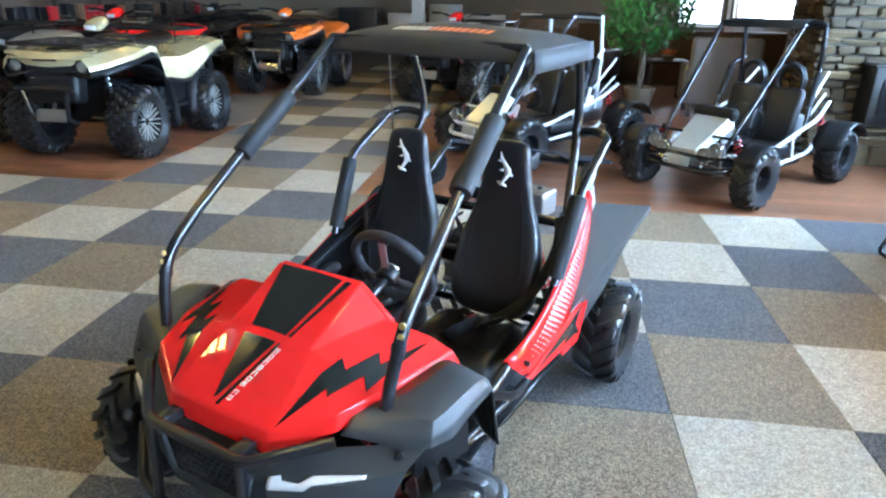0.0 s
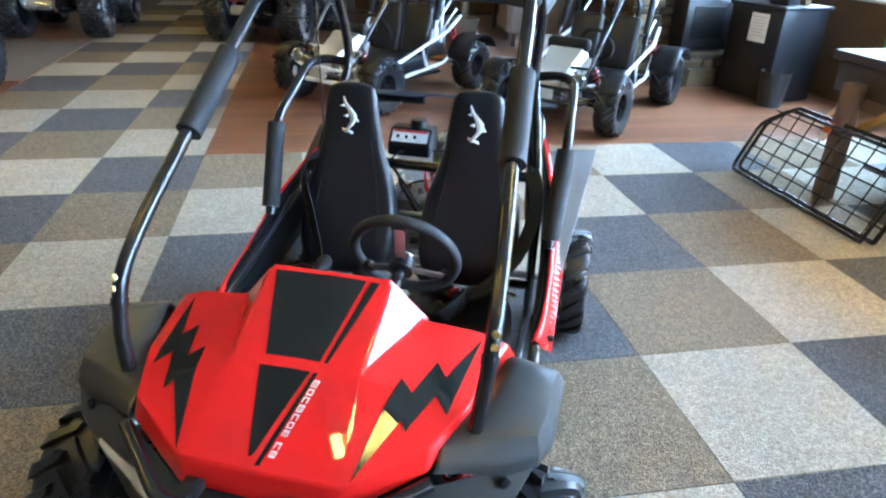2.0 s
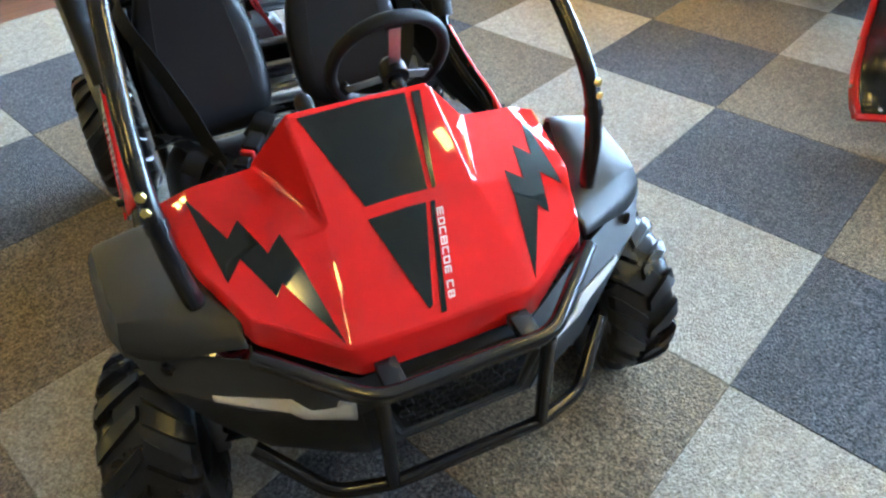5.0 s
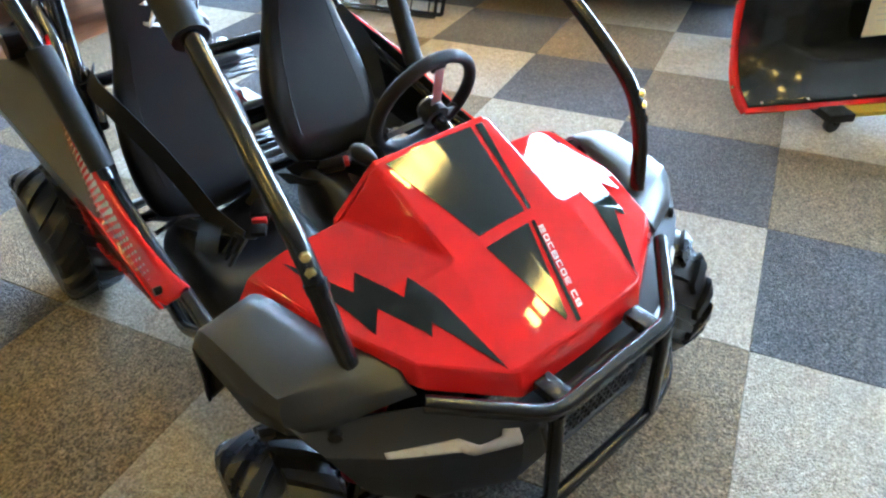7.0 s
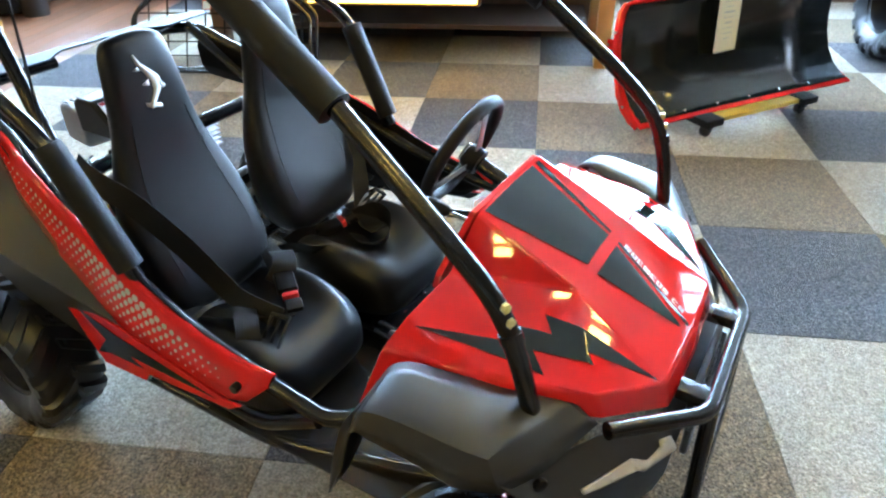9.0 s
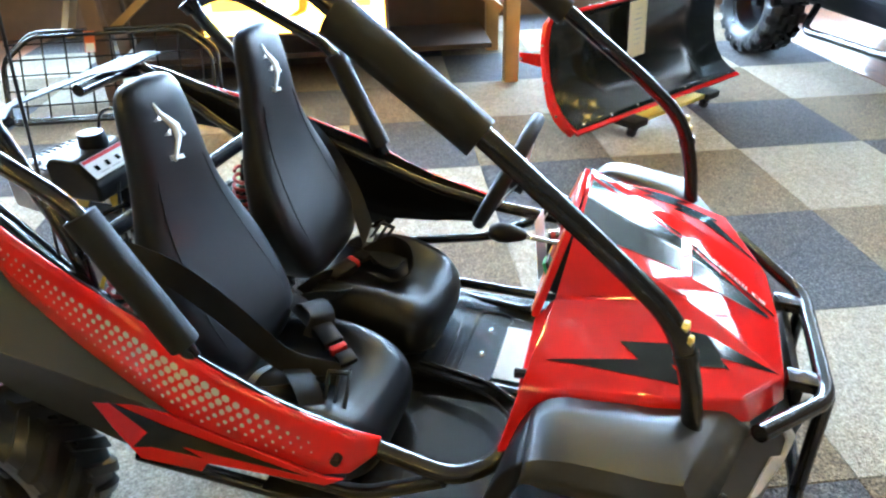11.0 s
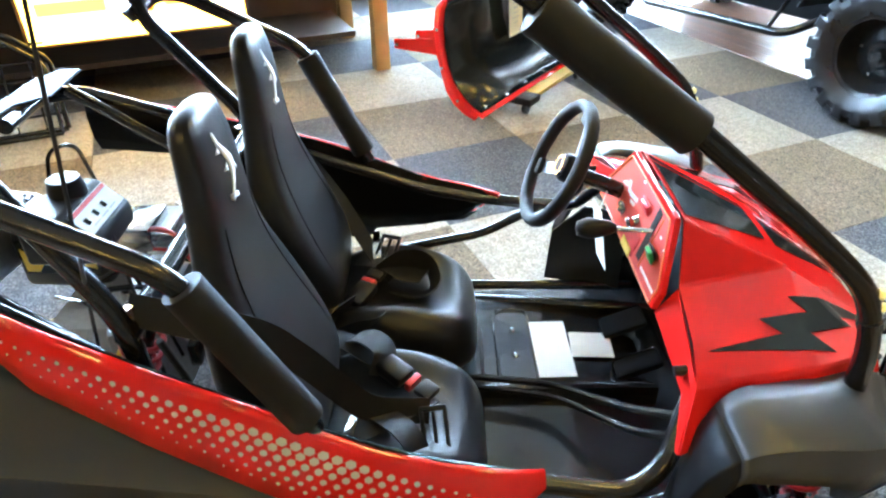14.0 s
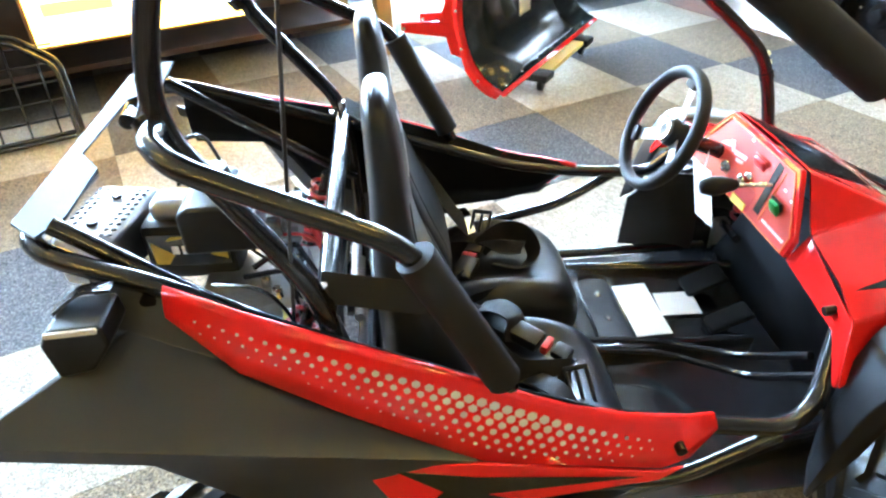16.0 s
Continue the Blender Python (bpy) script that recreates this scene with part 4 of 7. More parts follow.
# steering wheel
column = part("steering_column", rod(bmesh.new(), (-0.300, 0.118, 0.668), (-0.10, 0.105, 0.585), 0.0165), TUBE, kart, "black steering column")
wheel_m = Matrix.Translation((-0.328, 0.118, 0.684)) @ Matrix.Rotation(radians(-64), 4, "Y")
bm = bmesh.new()
ring = [(0.122 * math.cos(a), 0.122 * math.sin(a) * 1.0, 0.0) for a in [2 * math.pi * k / 40 for k in range(40)]]
rows = []
for k in range(40):
    p = Vector(ring[k])
    n = p.normalized()
    rows.append([bm.verts.new(p + n * 0.0125 * math.cos(b) + Vector((0, 0, 0.0145 * math.sin(b)))) for b in [2 * math.pi * q / 12 for q in range(12)]])
for a, b in zip(rows, rows[1:] + rows[:1]):
    for q in range(12):
        bm.faces.new((a[q], a[(q + 1) % 12], b[(q + 1) % 12], b[q]))
for v in bm.verts:
    v.co = wheel_m @ v.co
steering = part("steering_wheel", bm, FOAM, kart, "black foam-rimmed steering wheel with steel spokes", angle=70)
for ang in (0, 120, -120):
    bm = bmesh.new()
    box(bm, (0.062, 0, -0.006), (0.105, 0.024, 0.003), None, 0.001)
    for v in bm.verts:
        w = 0.6 + 0.4 * abs(v.co.x - 0.06) / 0.05
        v.co = wheel_m @ (Matrix.Rotation(radians(ang), 4, "Z") @ Vector((v.co.x, v.co.y * w, v.co.z - 0.030 * (1 - v.co.x / 0.115))))
    part("spoke", bm, STEEL_DULL, steering)
    bm = bmesh.new()
    box(bm, (0.106, 0, -0.004), (0.026, 0.036, 0.013), None, 0.005)
    for v in bm.verts:
        v.co = wheel_m @ (Matrix.Rotation(radians(ang), 4, "Z") @ v.co)
    part("spoke_pad", bm, FOAM, steering)
bm = bmesh.new()
turned(bm, [(0, -0.004), (0.013, -0.004), (0.015, -0.010), (0.025, -0.010), (0.029, -0.018), (0.029, -0.046), (0, -0.046)], "z", 24)
for v in bm.verts:
    v.co = wheel_m @ v.co
part("hub", bm, PLASTIC_BLACK, steering, "black hub with steel cap")
bm = bmesh.new()
turned(bm, [(0.014, -0.0035), (0.022, -0.0035), (0.022, -0.011), (0.014, -0.011)], "z", 24)
for v in bm.verts:
    v.co = wheel_m @ v.co
part("hub_ring", bm, STEEL, steering)


# seats
def seat(side):
    v0, back = (0.178, -0.018) if side > 0 else (-0.207, 0.0)
    th = part("driver_seat" if side > 0 else "passenger_seat", bmesh.new(), VINYL, kart, "black vinyl bucket seat with silver emblem")
    bm = bmesh.new()
    rings = []
    # height, half width, depth, forward place of the middle
    for z, w, f, r, wing in ((0.352, 0.095, -0.772, -0.885, 0.0), (0.375, 0.138, -0.756, -0.905, 0.012), (0.43, 0.158, -0.750, -0.925, 0.022), (0.52, 0.160, -0.792, -0.928, 0.024), (0.60, 0.152, -0.824, -0.928, 0.018),
                             (0.67, 0.128, -0.846, -0.927, 0.010), (0.73, 0.105, -0.856, -0.925, 0.004), (0.79, 0.094, -0.859, -0.922, 0.002), (0.85, 0.086, -0.862, -0.920, 0.0), (0.905, 0.079, -0.870, -0.922, 0.0), (0.945, 0.066, -0.880, -0.918, 0.0)):
        d, u = f - r, (f + r) / 2
        ring = []
        for k in range(20):
            a = 2 * math.pi * k / 20
            c, s = math.cos(a), math.sin(a)
            y = w * math.copysign(abs(s) ** 0.62, s)
            x = d / 2 * math.copysign(abs(c) ** 0.62, c)
            if c < 0:
                y *= 1 + 0.14 * c
            if c > -0.1:
                x += wing * (abs(y) / w) ** 3
            ring.append((u + x + back, v0 + y, z))
        rings.append(ring)
    loft(bm, rings)
    backrest = part("backrest", bm, VINYL, th, sub=2, angle=80)
    back_tree = BVHTree.FromObject(backrest, bpy.context.evaluated_depsgraph_get())
    bm = bmesh.new()
    rings = []
    # forward place, half width, underside, middle and bolster height
    for u, w, z0, zc, zb in ((-0.830, 0.130, 0.235, 0.325, 0.345), (-0.775, 0.162, 0.210, 0.335, 0.380), (-0.700, 0.173, 0.195, 0.336, 0.396), (-0.630, 0.174, 0.190, 0.338, 0.392), (-0.570, 0.168, 0.190, 0.340, 0.370),
                             (-0.525, 0.156, 0.192, 0.332, 0.345), (-0.494, 0.134, 0.205, 0.305, 0.310), (-0.478, 0.100, 0.226, 0.275, 0.275)):
        ring = []
        for k in range(28):
            a = 2 * math.pi * k / 28
            c, s = math.cos(a), math.sin(a)
            y = w * math.copysign(abs(c) ** 0.55, c)
            top = zc + (zb - zc) * math.exp(-((abs(y) / w - 0.76) / 0.26) ** 2)
            mid = (z0 + zc) / 2
            z = mid + (top - mid) * s ** 0.5 if s > 0 else mid - (mid - z0) * abs(s) ** 0.5
            ring.append((u, v0 + y, z))
        rings.append(ring)
    loft(bm, rings)
    part("cushion", bm, VINYL, th, sub=2, angle=80)
    for sd in (1, -1):
        line = []
        for k in range(9):
            z = 0.42 + 0.045 * k
            y = v0 + sd * float(np.interp(z, (0.42, 0.52, 0.66, 0.80), (0.104, 0.110, 0.088, 0.062)))
            line.append((back_tree.ray_cast(Vector((0, y, z)), Vector((-1, 0, 0)))[0].x, y, z))
        part("seam", sweep(bmesh.new(), line, 0.0013, 0.03, 6), VINYL, th)
    # the emblem: a plain curved shape
    def on_back(a, b):
        a, b = a * 1.25, b * 1.25
        hit = back_tree.ray_cast(Vector((0, v0 + a, 0.845 + b)), Vector((-1, 0, 0)))[0]
        return (hit.x + 0.0008, v0 + a, 0.845 + b)
    bm = bmesh.new()
    mid = [(-0.015, 0.048), (-0.010, 0.032), (0.001, 0.019), (0.010, 0.006), (0.011, -0.008), (0.003, -0.020), (-0.006, -0.031), (-0.008, -0.038)]
    wid = [0.0015, 0.004, 0.0055, 0.008, 0.009, 0.0075, 0.0065, 0.003]
    lft = [bm.verts.new(on_back(a - w, b - 0.3 * w)) for (a, b), w in zip(mid, wid)]
    rgt = [bm.verts.new(on_back(a + w, b + 0.3 * w)) for (a, b), w in zip(mid, wid)]
    for k in range(len(mid) - 1):
        bm.faces.new((lft[k], rgt[k], rgt[k + 1], lft[k + 1]))
    for shape in (((-0.019, -0.026), (0.008, -0.034), (0.010, -0.041), (-0.018, -0.034)), ((0.017, 0.002), (0.026, -0.010), (0.019, -0.012), (0.015, -0.006)), ((-0.014, 0.030), (-0.024, 0.026), (-0.012, 0.023)), ((-0.002, 0.008), (-0.016, 0.002), (-0.003, -0.002))):
        bm.faces.new([bm.verts.new(on_back(a, b)) for a, b in shape])
    part("emblem", bm, WHITE_DECAL, th, "silver curved emblem", solid=0.001, offset=0)
    # belts
    def belt(name, pts, r=0.03, across=(0.4, 0.6, 0.6), wide=0.046):
        part(name, sweep(bmesh.new(), pts, 0, r, flat=(wide, 0.0022, across)), STRAP, th, "black webbing belt")

    def turned_box(name, c, s, m, mt, label="", bevel=0.006):
        return part(name, box(bmesh.new(), c, s, m, bevel), mt, th, label)

    part("seat_bracket", sweep(bmesh.new(), [(-0.724, v0 + 0.172 * side, 0.388), (-0.717, v0 + 0.105 * side, 0.408), (-0.712, v0 + 0.045 * side, 0.386)], 0, 0.02, flat=(0.018, 0.003, (1, 0, 0.1))), STEEL, th, "bare metal seat bracket")
    if side < 0:
        belt("shoulder_belt", [(-1.000, -0.335, 0.690), (-0.900, -0.368, 0.690), (-0.815, -0.352, 0.655), (-0.765, -0.305, 0.550), (-0.728, -0.272, 0.460), (-0.690, -0.255, 0.396), (-0.585, -0.236, 0.372)], 0.04, (0.55, 0.35, 0.75))
        belt("lap_belt", [(-0.815, -0.045, 0.385), (-0.770, -0.075, 0.412), (-0.720, -0.105, 0.408), (-0.665, -0.135, 0.385)], 0.03, (0.5, 0.8, 0.0))
        belt("folded_belt", [(-0.735, -0.070, 0.405), (-0.700, -0.095, 0.430), (-0.665, -0.120, 0.415), (-0.680, -0.150, 0.375)], 0.03, (0.6, 0.7, -0.1), 0.055)
        belt("lap_belt", [(-0.800, -0.350, 0.385), (-0.740, -0.325, 0.396), (-0.680, -0.285, 0.380), (-0.620, -0.225, 0.366), (-0.580, -0.195, 0.366)], 0.04, (0.5, 0.8, 0.0))
        belt("loose_belt", [(-0.700, -0.215, 0.352), (-0.660, -0.265, 0.392), (-0.620, -0.300, 0.392), (-0.590, -0.330, 0.340), (-0.600, -0.355, 0.300)], 0.03, (0.9, 0.2, 0.1), 0.05)
        spin = Matrix.Rotation(radians(-38), 4, "Z") @ Matrix.Rotation(radians(10), 4, "Y")
        turned_box("buckle", (-0.655, -0.142, 0.386), (0.072, 0.048, 0.026), spin, PLASTIC_BLACK, "black belt buckle", 0.008)
        turned_box("buckle_button", (-0.616, -0.170, 0.378), (0.014, 0.036, 0.020), spin, SWITCH_RED, "red release button", 0.003)
        turned_box("tongue", (-0.590, -0.188, 0.374), (0.036, 0.040, 0.016), spin, PLASTIC_BLACK)
        slide_m = Matrix.Translation((-0.575, -0.268, 0.362)) @ Matrix.Rotation(radians(-82), 4, "Z") @ Matrix.Rotation(radians(38), 4, "Y")
    else:
        belt("shoulder_belt", [(-0.985, 0.345, 0.690), (-0.930, 0.372, 0.640), (-0.870, 0.372, 0.570), (-0.800, 0.340, 0.480), (-0.750, 0.285, 0.415), (-0.705, 0.225, 0.378)], 0.04, (0.15, 0.9, 0.35))
        belt("lap_belt", [(-0.810, 0.030, 0.350), (-0.780, 0.055, 0.372), (-0.755, 0.090, 0.368)], 0.03, (0.6, 0.7, 0.0))
        belt("loose_belt", [(-0.700, 0.190, 0.372), (-0.640, 0.215, 0.405), (-0.585, 0.195, 0.400), (-0.570, 0.150, 0.365), (-0.610, 0.125, 0.350), (-0.670, 0.150, 0.352)], 0.035, (0.2, 0.2, 0.9), 0.055)
        belt("folded_belt", [(-0.760, 0.240, 0.380), (-0.700, 0.215, 0.392), (-0.640, 0.180, 0.372), (-0.600, 0.160, 0.385)], 0.03, (0.5, 0.8, 0.1), 0.05)
        belt("lap_belt", [(-0.795, -0.005, 0.352), (-0.740, 0.000, 0.376), (-0.700, 0.020, 0.366), (-0.690, 0.070, 0.352)], 0.03, (0.9, 0.3, 0.0))
        spin = Matrix.Rotation(radians(62), 4, "Z") @ Matrix.Rotation(radians(-6), 4, "Y")
        turned_box("buckle", (-0.742, 0.118, 0.366), (0.075, 0.048, 0.026), spin, PLASTIC_BLACK, "black belt buckle", 0.008)
        turned_box("buckle_button", (-0.727, 0.160, 0.370), (0.014, 0.036, 0.020), spin, SWITCH_RED, "red release button", 0.003)
        turned_box("tongue", (-0.712, 0.186, 0.374), (0.036, 0.040, 0.016), spin, PLASTIC_BLACK)
        slide_m = Matrix.Translation((-0.690, 0.250, 0.400)) @ Matrix.Rotation(radians(70), 4, "Z") @ Matrix.Rotation(radians(-30), 4, "Y")
    bm = bmesh.new()
    for c, s in (((0, -0.021, 0), (0.078, 0.008, 0.007)), ((0, 0.021, 0), (0.078, 0.008, 0.007)), ((0.035, 0, 0), (0.010, 0.048, 0.007)), ((-0.035, 0, 0), (0.010, 0.048, 0.007)), ((0, 0, 0), (0.060, 0.007, 0.007))):
        box(bm, c, s, None, 0.002, 1)
    for v in bm.verts:
        v.co = slide_m @ v.co
    part("adjuster", bm, PLASTIC_BLACK, th, "black belt adjuster slide")
    part("seat_base", box(bmesh.new(), (-0.66, v0, 0.185), (0.26, 0.26, 0.026), None, 0.006), TUBE, th)


seat(1)
seat(-1)


# wheels
def make_wheel(R, W, rim_r, name="wheel", lugs=17, rim_mat=None, block=False):
    """Rim with its tyre as a sub-part; the axle runs along y, the outer face towards +y."""
    rim_mat = rim_mat or RIM_BLACK
    bm = bmesh.new()
    turned(bm, [(0.0, W * 0.10), (rim_r * 0.30, W * 0.12), (rim_r * 0.36, W * 0.04), (rim_r * 0.72, -W * 0.02), (rim_r * 0.84, W * 0.22), (rim_r * 0.90, W * 0.36), (rim_r * 1.04, W * 0.40), (rim_r * 1.04, W * 0.36),
                (rim_r * 0.94, W * 0.28), (rim_r * 0.90, -W * 0.36), (rim_r * 1.04, -W * 0.40), (rim_r * 0.86, -W * 0.40), (rim_r * 0.80, -W * 0.10), (0, -W * 0.10)], "y", 36)
    rim = part(name, bm, rim_mat)
    for k in range(4):
        a = math.pi / 2 * k + 0.4
        bm = bmesh.new()
        turned(bm, [(0, W * 0.13), (0.006, W * 0.13), (0.007, W * 0.02)], "y", 6, (rim_r * 0.52 * math.cos(a), 0, rim_r * 0.52 * math.sin(a)))
        part("lug_nut", bm, STEEL, rim)
    bm = bmesh.new()
    turned(bm, [(0, W * 0.26), (rim_r * 0.15, W * 0.24), (rim_r * 0.18, W * 0.10)], "y", 16)
    part("hub_cap", bm, RIM_BLACK, rim)
    # rows across the tread: sideways place, groove and lug radius, lag of the lug behind its root, lug width
    d = R - rim_r
    if block:
        half = [(0.03, 0.905, 0.905, 0.0, 0.56), (0.045, 0.91, 0.995, 0.0, 0.56), (0.19, 0.91, 0.995, 0.05, 0.60), (0.20, 0.905, 0.905, 0.06, 0.60), (0.255, 0.90, 0.90, 0.44, 0.56), (0.265, 0.905, 0.99, 0.46, 0.56),
                (0.44, 0.89, 0.975, 0.50, 0.62), (0.51, 0.84, 0.935, 0.52, 0.62), (0.535, 0.76, 0.86, 0.52, 0.50), (0.522, 0.735, 0.745, 0.52, 0.50)]
    else:
        half = [(0.012, 0.930, 0.930, 0.0, 0.42), (0.025, 0.930, 1.0, 0.02, 0.42), (0.16, 0.930, 1.0, 0.26, 0.46), (0.30, 0.922, 0.995, 0.50, 0.50), (0.42, 0.905, 0.983, 0.70, 0.54), (0.485, 0.865, 0.950, 0.80, 0.54), (0.530, 0.80, 0.875, 0.85, 0.52), (0.515, 0.765, 0.770, 0.87, 0.40)]
    rows = []
    for sd in (1, -1):
        band = [(f * sd, g * R, t * R, lag + (0.5 if sd < 0 else 0.0), wd) for f, g, t, lag, wd in half]
        band += [(0.50 * sd, rim_r + d * 0.30, rim_r + d * 0.30, band[-1][3], 0.3), (0.40 * sd, rim_r * 1.0, rim_r * 1.0, band[-1][3], 0.3)]
        rows = band[::-1] if sd > 0 else rows + band
    pitch = 2 * math.pi / lugs
    bm = bmesh.new()
    grid = []
    for f, groove, top, lag, wd in rows:
        line = []
        for k in range(lugs):
            for step, r in ((-wd / 2, groove), (-wd / 2 + 0.06, top), (wd / 2 - 0.06, top), (wd / 2, groove)):
                q = pitch * (k + lag + step)
                line.append(bm.verts.new((r * math.cos(q), f * W, r * math.sin(q))))
        grid.append(line)
    for a, b in zip(grid, grid[1:]):
        for q in range(len(a)):
            bm.faces.new((a[q], a[(q + 1) % len(a)], b[(q + 1) % len(a)], b[q]))
    part("tyre", bm, RUBBER, rim, "knobbly black rubber tyre", angle=30)
    return rim


front_wheel = make_wheel(0.192, 0.145, 0.084, "front_wheel")
front_wheel.parent = kart
front_wheel.matrix_basis = pose(0.015, 0.492, 0.1915, 0, 35, -8.5)
rear_wheel = make_wheel(0.196, 0.152, 0.094, "rear_wheel")
rear_wheel.parent = kart
rear_wheel.matrix_basis = pose(-1.222, 0.486, 0.1955, 0, 10, 0)
for w, m in ((front_wheel, pose(0.015, -0.492, 0.1915, 0, 20, 171.5)), (rear_wheel, pose(-1.222, -0.486, 0.1955, 0, 50, 180))):
    copy_thing(w, m)

# axles, arms and shocks
part("rear_axle", rod(bmesh.new(), (-1.222, -0.45, 0.196), (-1.222, 0.45, 0.196), 0.015), STEEL_DULL, kart, "steel rear axle")


def coil(bm, a, b, r, turns, wire):
    a, b = Vector(a), Vector(b)
    t = (b - a).normalized()
    s = t.orthogonal().normalized()
    n = t.cross(s)
    pts = [a + (b - a) * (k / (turns * 12)) + (s * math.cos(k * math.pi / 6) + n * math.sin(k * math.pi / 6)) * r for k in range(turns * 12 + 1)]
    return sweep(bm, pts, wire, 0, 6)


for side in (1, -1):
    for nm, a, b, r in (("front_shock", (0.055, 0.310, 0.500), (0.035, 0.385, 0.200), 0.024), ("rear_shock", (-1.035, 0.222, 0.585), (-1.135, 0.262, 0.300), 0.026)):
        a, b = (a[0], a[1] * side, a[2]), (b[0], b[1] * side, b[2])
        sh = part(nm, rod(bmesh.new(), a, b, 0.012), TUBE, kart, "black damper with red coil spring")
        A, B = Vector(a), Vector(b)
        part("coil_spring", coil(bmesh.new(), A.lerp(B, 0.10), A.lerp(B, 0.78), r, 8, 0.0052), SPRING_RED, sh, "red coil spring")
    for (a, b) in (((-0.06, 0.22, 0.20), (0.01, 0.41, 0.165)), ((0.09, 0.20, 0.20), (0.02, 0.41, 0.165)), ((-0.03, 0.24, 0.30), (0.015, 0.40, 0.245))):
        part("suspension_arm", rod(bmesh.new(), (a[0], a[1] * side, a[2]), (b[0], b[1] * side, b[2]), 0.011), TUBE, kart, "black suspension arm")
    part("hub_carrier", box(bmesh.new(), (0.015, 0.405 * side, 0.195), (0.04, 0.03, 0.12), None, 0.006), STEEL_DULL, kart, "steel hub carrier")
part("swing_arm", sweep(bmesh.new(), [(-0.98, -0.24, 0.17), (-1.30, -0.24, 0.20), (-1.30, 0.24, 0.20), (-0.98, 0.24, 0.17)], 0.016, 0.05), TUBE, kart, "black tubular swing arm")

# engine
engine = part("engine", box(bmesh.new(), (-1.17, -0.05, 0.40), (0.20, 0.22, 0.22), None, 0.015), STEEL_DULL, kart, "small petrol engine with black and yellow cover")
for k in range(7):
    part("cooling_fin", box(bmesh.new(), (-1.10, 0.02, 0.36 + 0.018 * k), (0.13, 0.17, 0.005), None, 0.001), STEEL_DULL, engine)
bm = bmesh.new()
box(bm, (-1.285, 0.020, 0.560), (0.175, 0.080, 0.125), Matrix.Rotation(radians(-3), 4, "Z"), 0.015)
part("fan_cover", bm, PLASTIC_BLACK, engine)
lm = Matrix.Translation((-1.285, -0.0225, 0.570)) @ Matrix.Rotation(radians(-3), 4, "Z")
part("cover_label", box(bmesh.new(), (0, 0, 0), (0.150, 0.004, 0.070)), BLACK_DECAL, engine).matrix_basis = lm
for pts in (((-0.070, -0.030), (-0.070, 0.020), (-0.030, -0.010), (-0.045, -0.030)), ((0.070, 0.030), (0.070, -0.022), (0.040, -0.012), (0.030, 0.030)), ((-0.040, 0.022), (0.020, 0.031), (-0.030, 0.031))):
    bm = bmesh.new()
    prism(bm, [(x, -0.0024, z) for x, z in pts], (0, -0.001, 0))
    part("yellow_flash", bm, YELLOW, engine, "yellow label flash").matrix_basis = lm
for k in range(4):
    part("letter_bar", box(bmesh.new(), (-1.310 + k * 0.019, -0.0270 - 0.001 * k, 0.573), (0.013, 0.002, 0.017), Matrix.Rotation(radians(-3), 4, "Z")), WHITE_DECAL, engine)
bm = bmesh.new()
prism(bm, [(u, -0.168, z) for u, z in ((-1.240, 0.650), (-1.240, 0.725), (-1.225, 0.738), (-1.165, 0.738), (-1.118, 0.690), (-1.118, 0.650))], (0, 0.150, 0))
part("fuel_tank", bm, PLASTIC_BLACK, engine, "black fuel tank with white warning label", bevel=0.008)
lm2 = Matrix.Translation((-1.1395, -0.093, 0.7165)) @ Matrix.Rotation(radians(45.6), 4, "Y")
part("warning_label", box(bmesh.new(), (0, 0, 0), (0.046, 0.126, 0.0016)), PAPER, engine, "white warning label with red band").matrix_basis = lm2
part("label_band", box(bmesh.new(), (-0.018, 0, 0.0012), (0.008, 0.122, 0.001)), SWITCH_RED, engine).matrix_basis = lm2
for k in range(3):
    part("label_bar", box(bmesh.new(), (0.003, -0.042 + 0.03 * k, 0.0012), (0.012, 0.010, 0.001)), BLACK_DECAL, engine).matrix_basis = lm2
    part("label_bar", box(bmesh.new(), (0.015, -0.030 + 0.03 * k, 0.0012), (0.003, 0.024, 0.001)), GREY_DECAL, engine).matrix_basis = lm2
bm = bmesh.new()
turned(bm, [(0, 0.022), (0.026, 0.020), (0.030, 0.004), (0.030, -0.012)], "z", 24, (-1.190, -0.075, 0.745))
part("fuel_cap", bm, PLASTIC_BLACK, engine)
part("cylinder_cover", box(bmesh.new(), (-1.275, 0.030, 0.640), (0.150, 0.070, 0.045), Matrix.Rotation(radians(-3), 4, "Z"), 0.018, 3), STEEL_DULL, engine, "dull metal cylinder cover")
muffler = part("muffler_guard", box(bmesh.new(), (-1.440, 0.033, 0.585), (0.120, 0.205, 0.105), Matrix.Rotation(radians(2), 4, "Y") @ Matrix.Rotation(radians(-8), 4, "Z"), 0.014, 3), STEEL_DULL, engine, "grey perforated muffler guard")
gm = Matrix.Translation((-1.440, 0.033, 0.637)) @ Matrix.Rotation(radians(2), 4, "Y") @ Matrix.Rotation(radians(-8), 4, "Z")
for a in range(10):
    for b in (-0.048, -0.034, 0.034, 0.048):
        part("slot", box(bmesh.new(), (b, -0.085 + 0.0185 * a, 0.0010), (0.0085, 0.0055, 0.004), Matrix.Rotation(radians(30), 4, "Z")), PLASTIC_BLACK, muffler).matrix_basis = gm
for y in (-0.05, 0.05):
    part("guard_bolt", rod(bmesh.new(), (0, y, -0.004), (0, y, 0.008), 0.011, 6), TUBE, muffler).matrix_basis = gm
bm = bmesh.new()
box(bm, (-1.17, -0.10, 0.44), (0.06, 0.06, 0.07), None, 0.008)
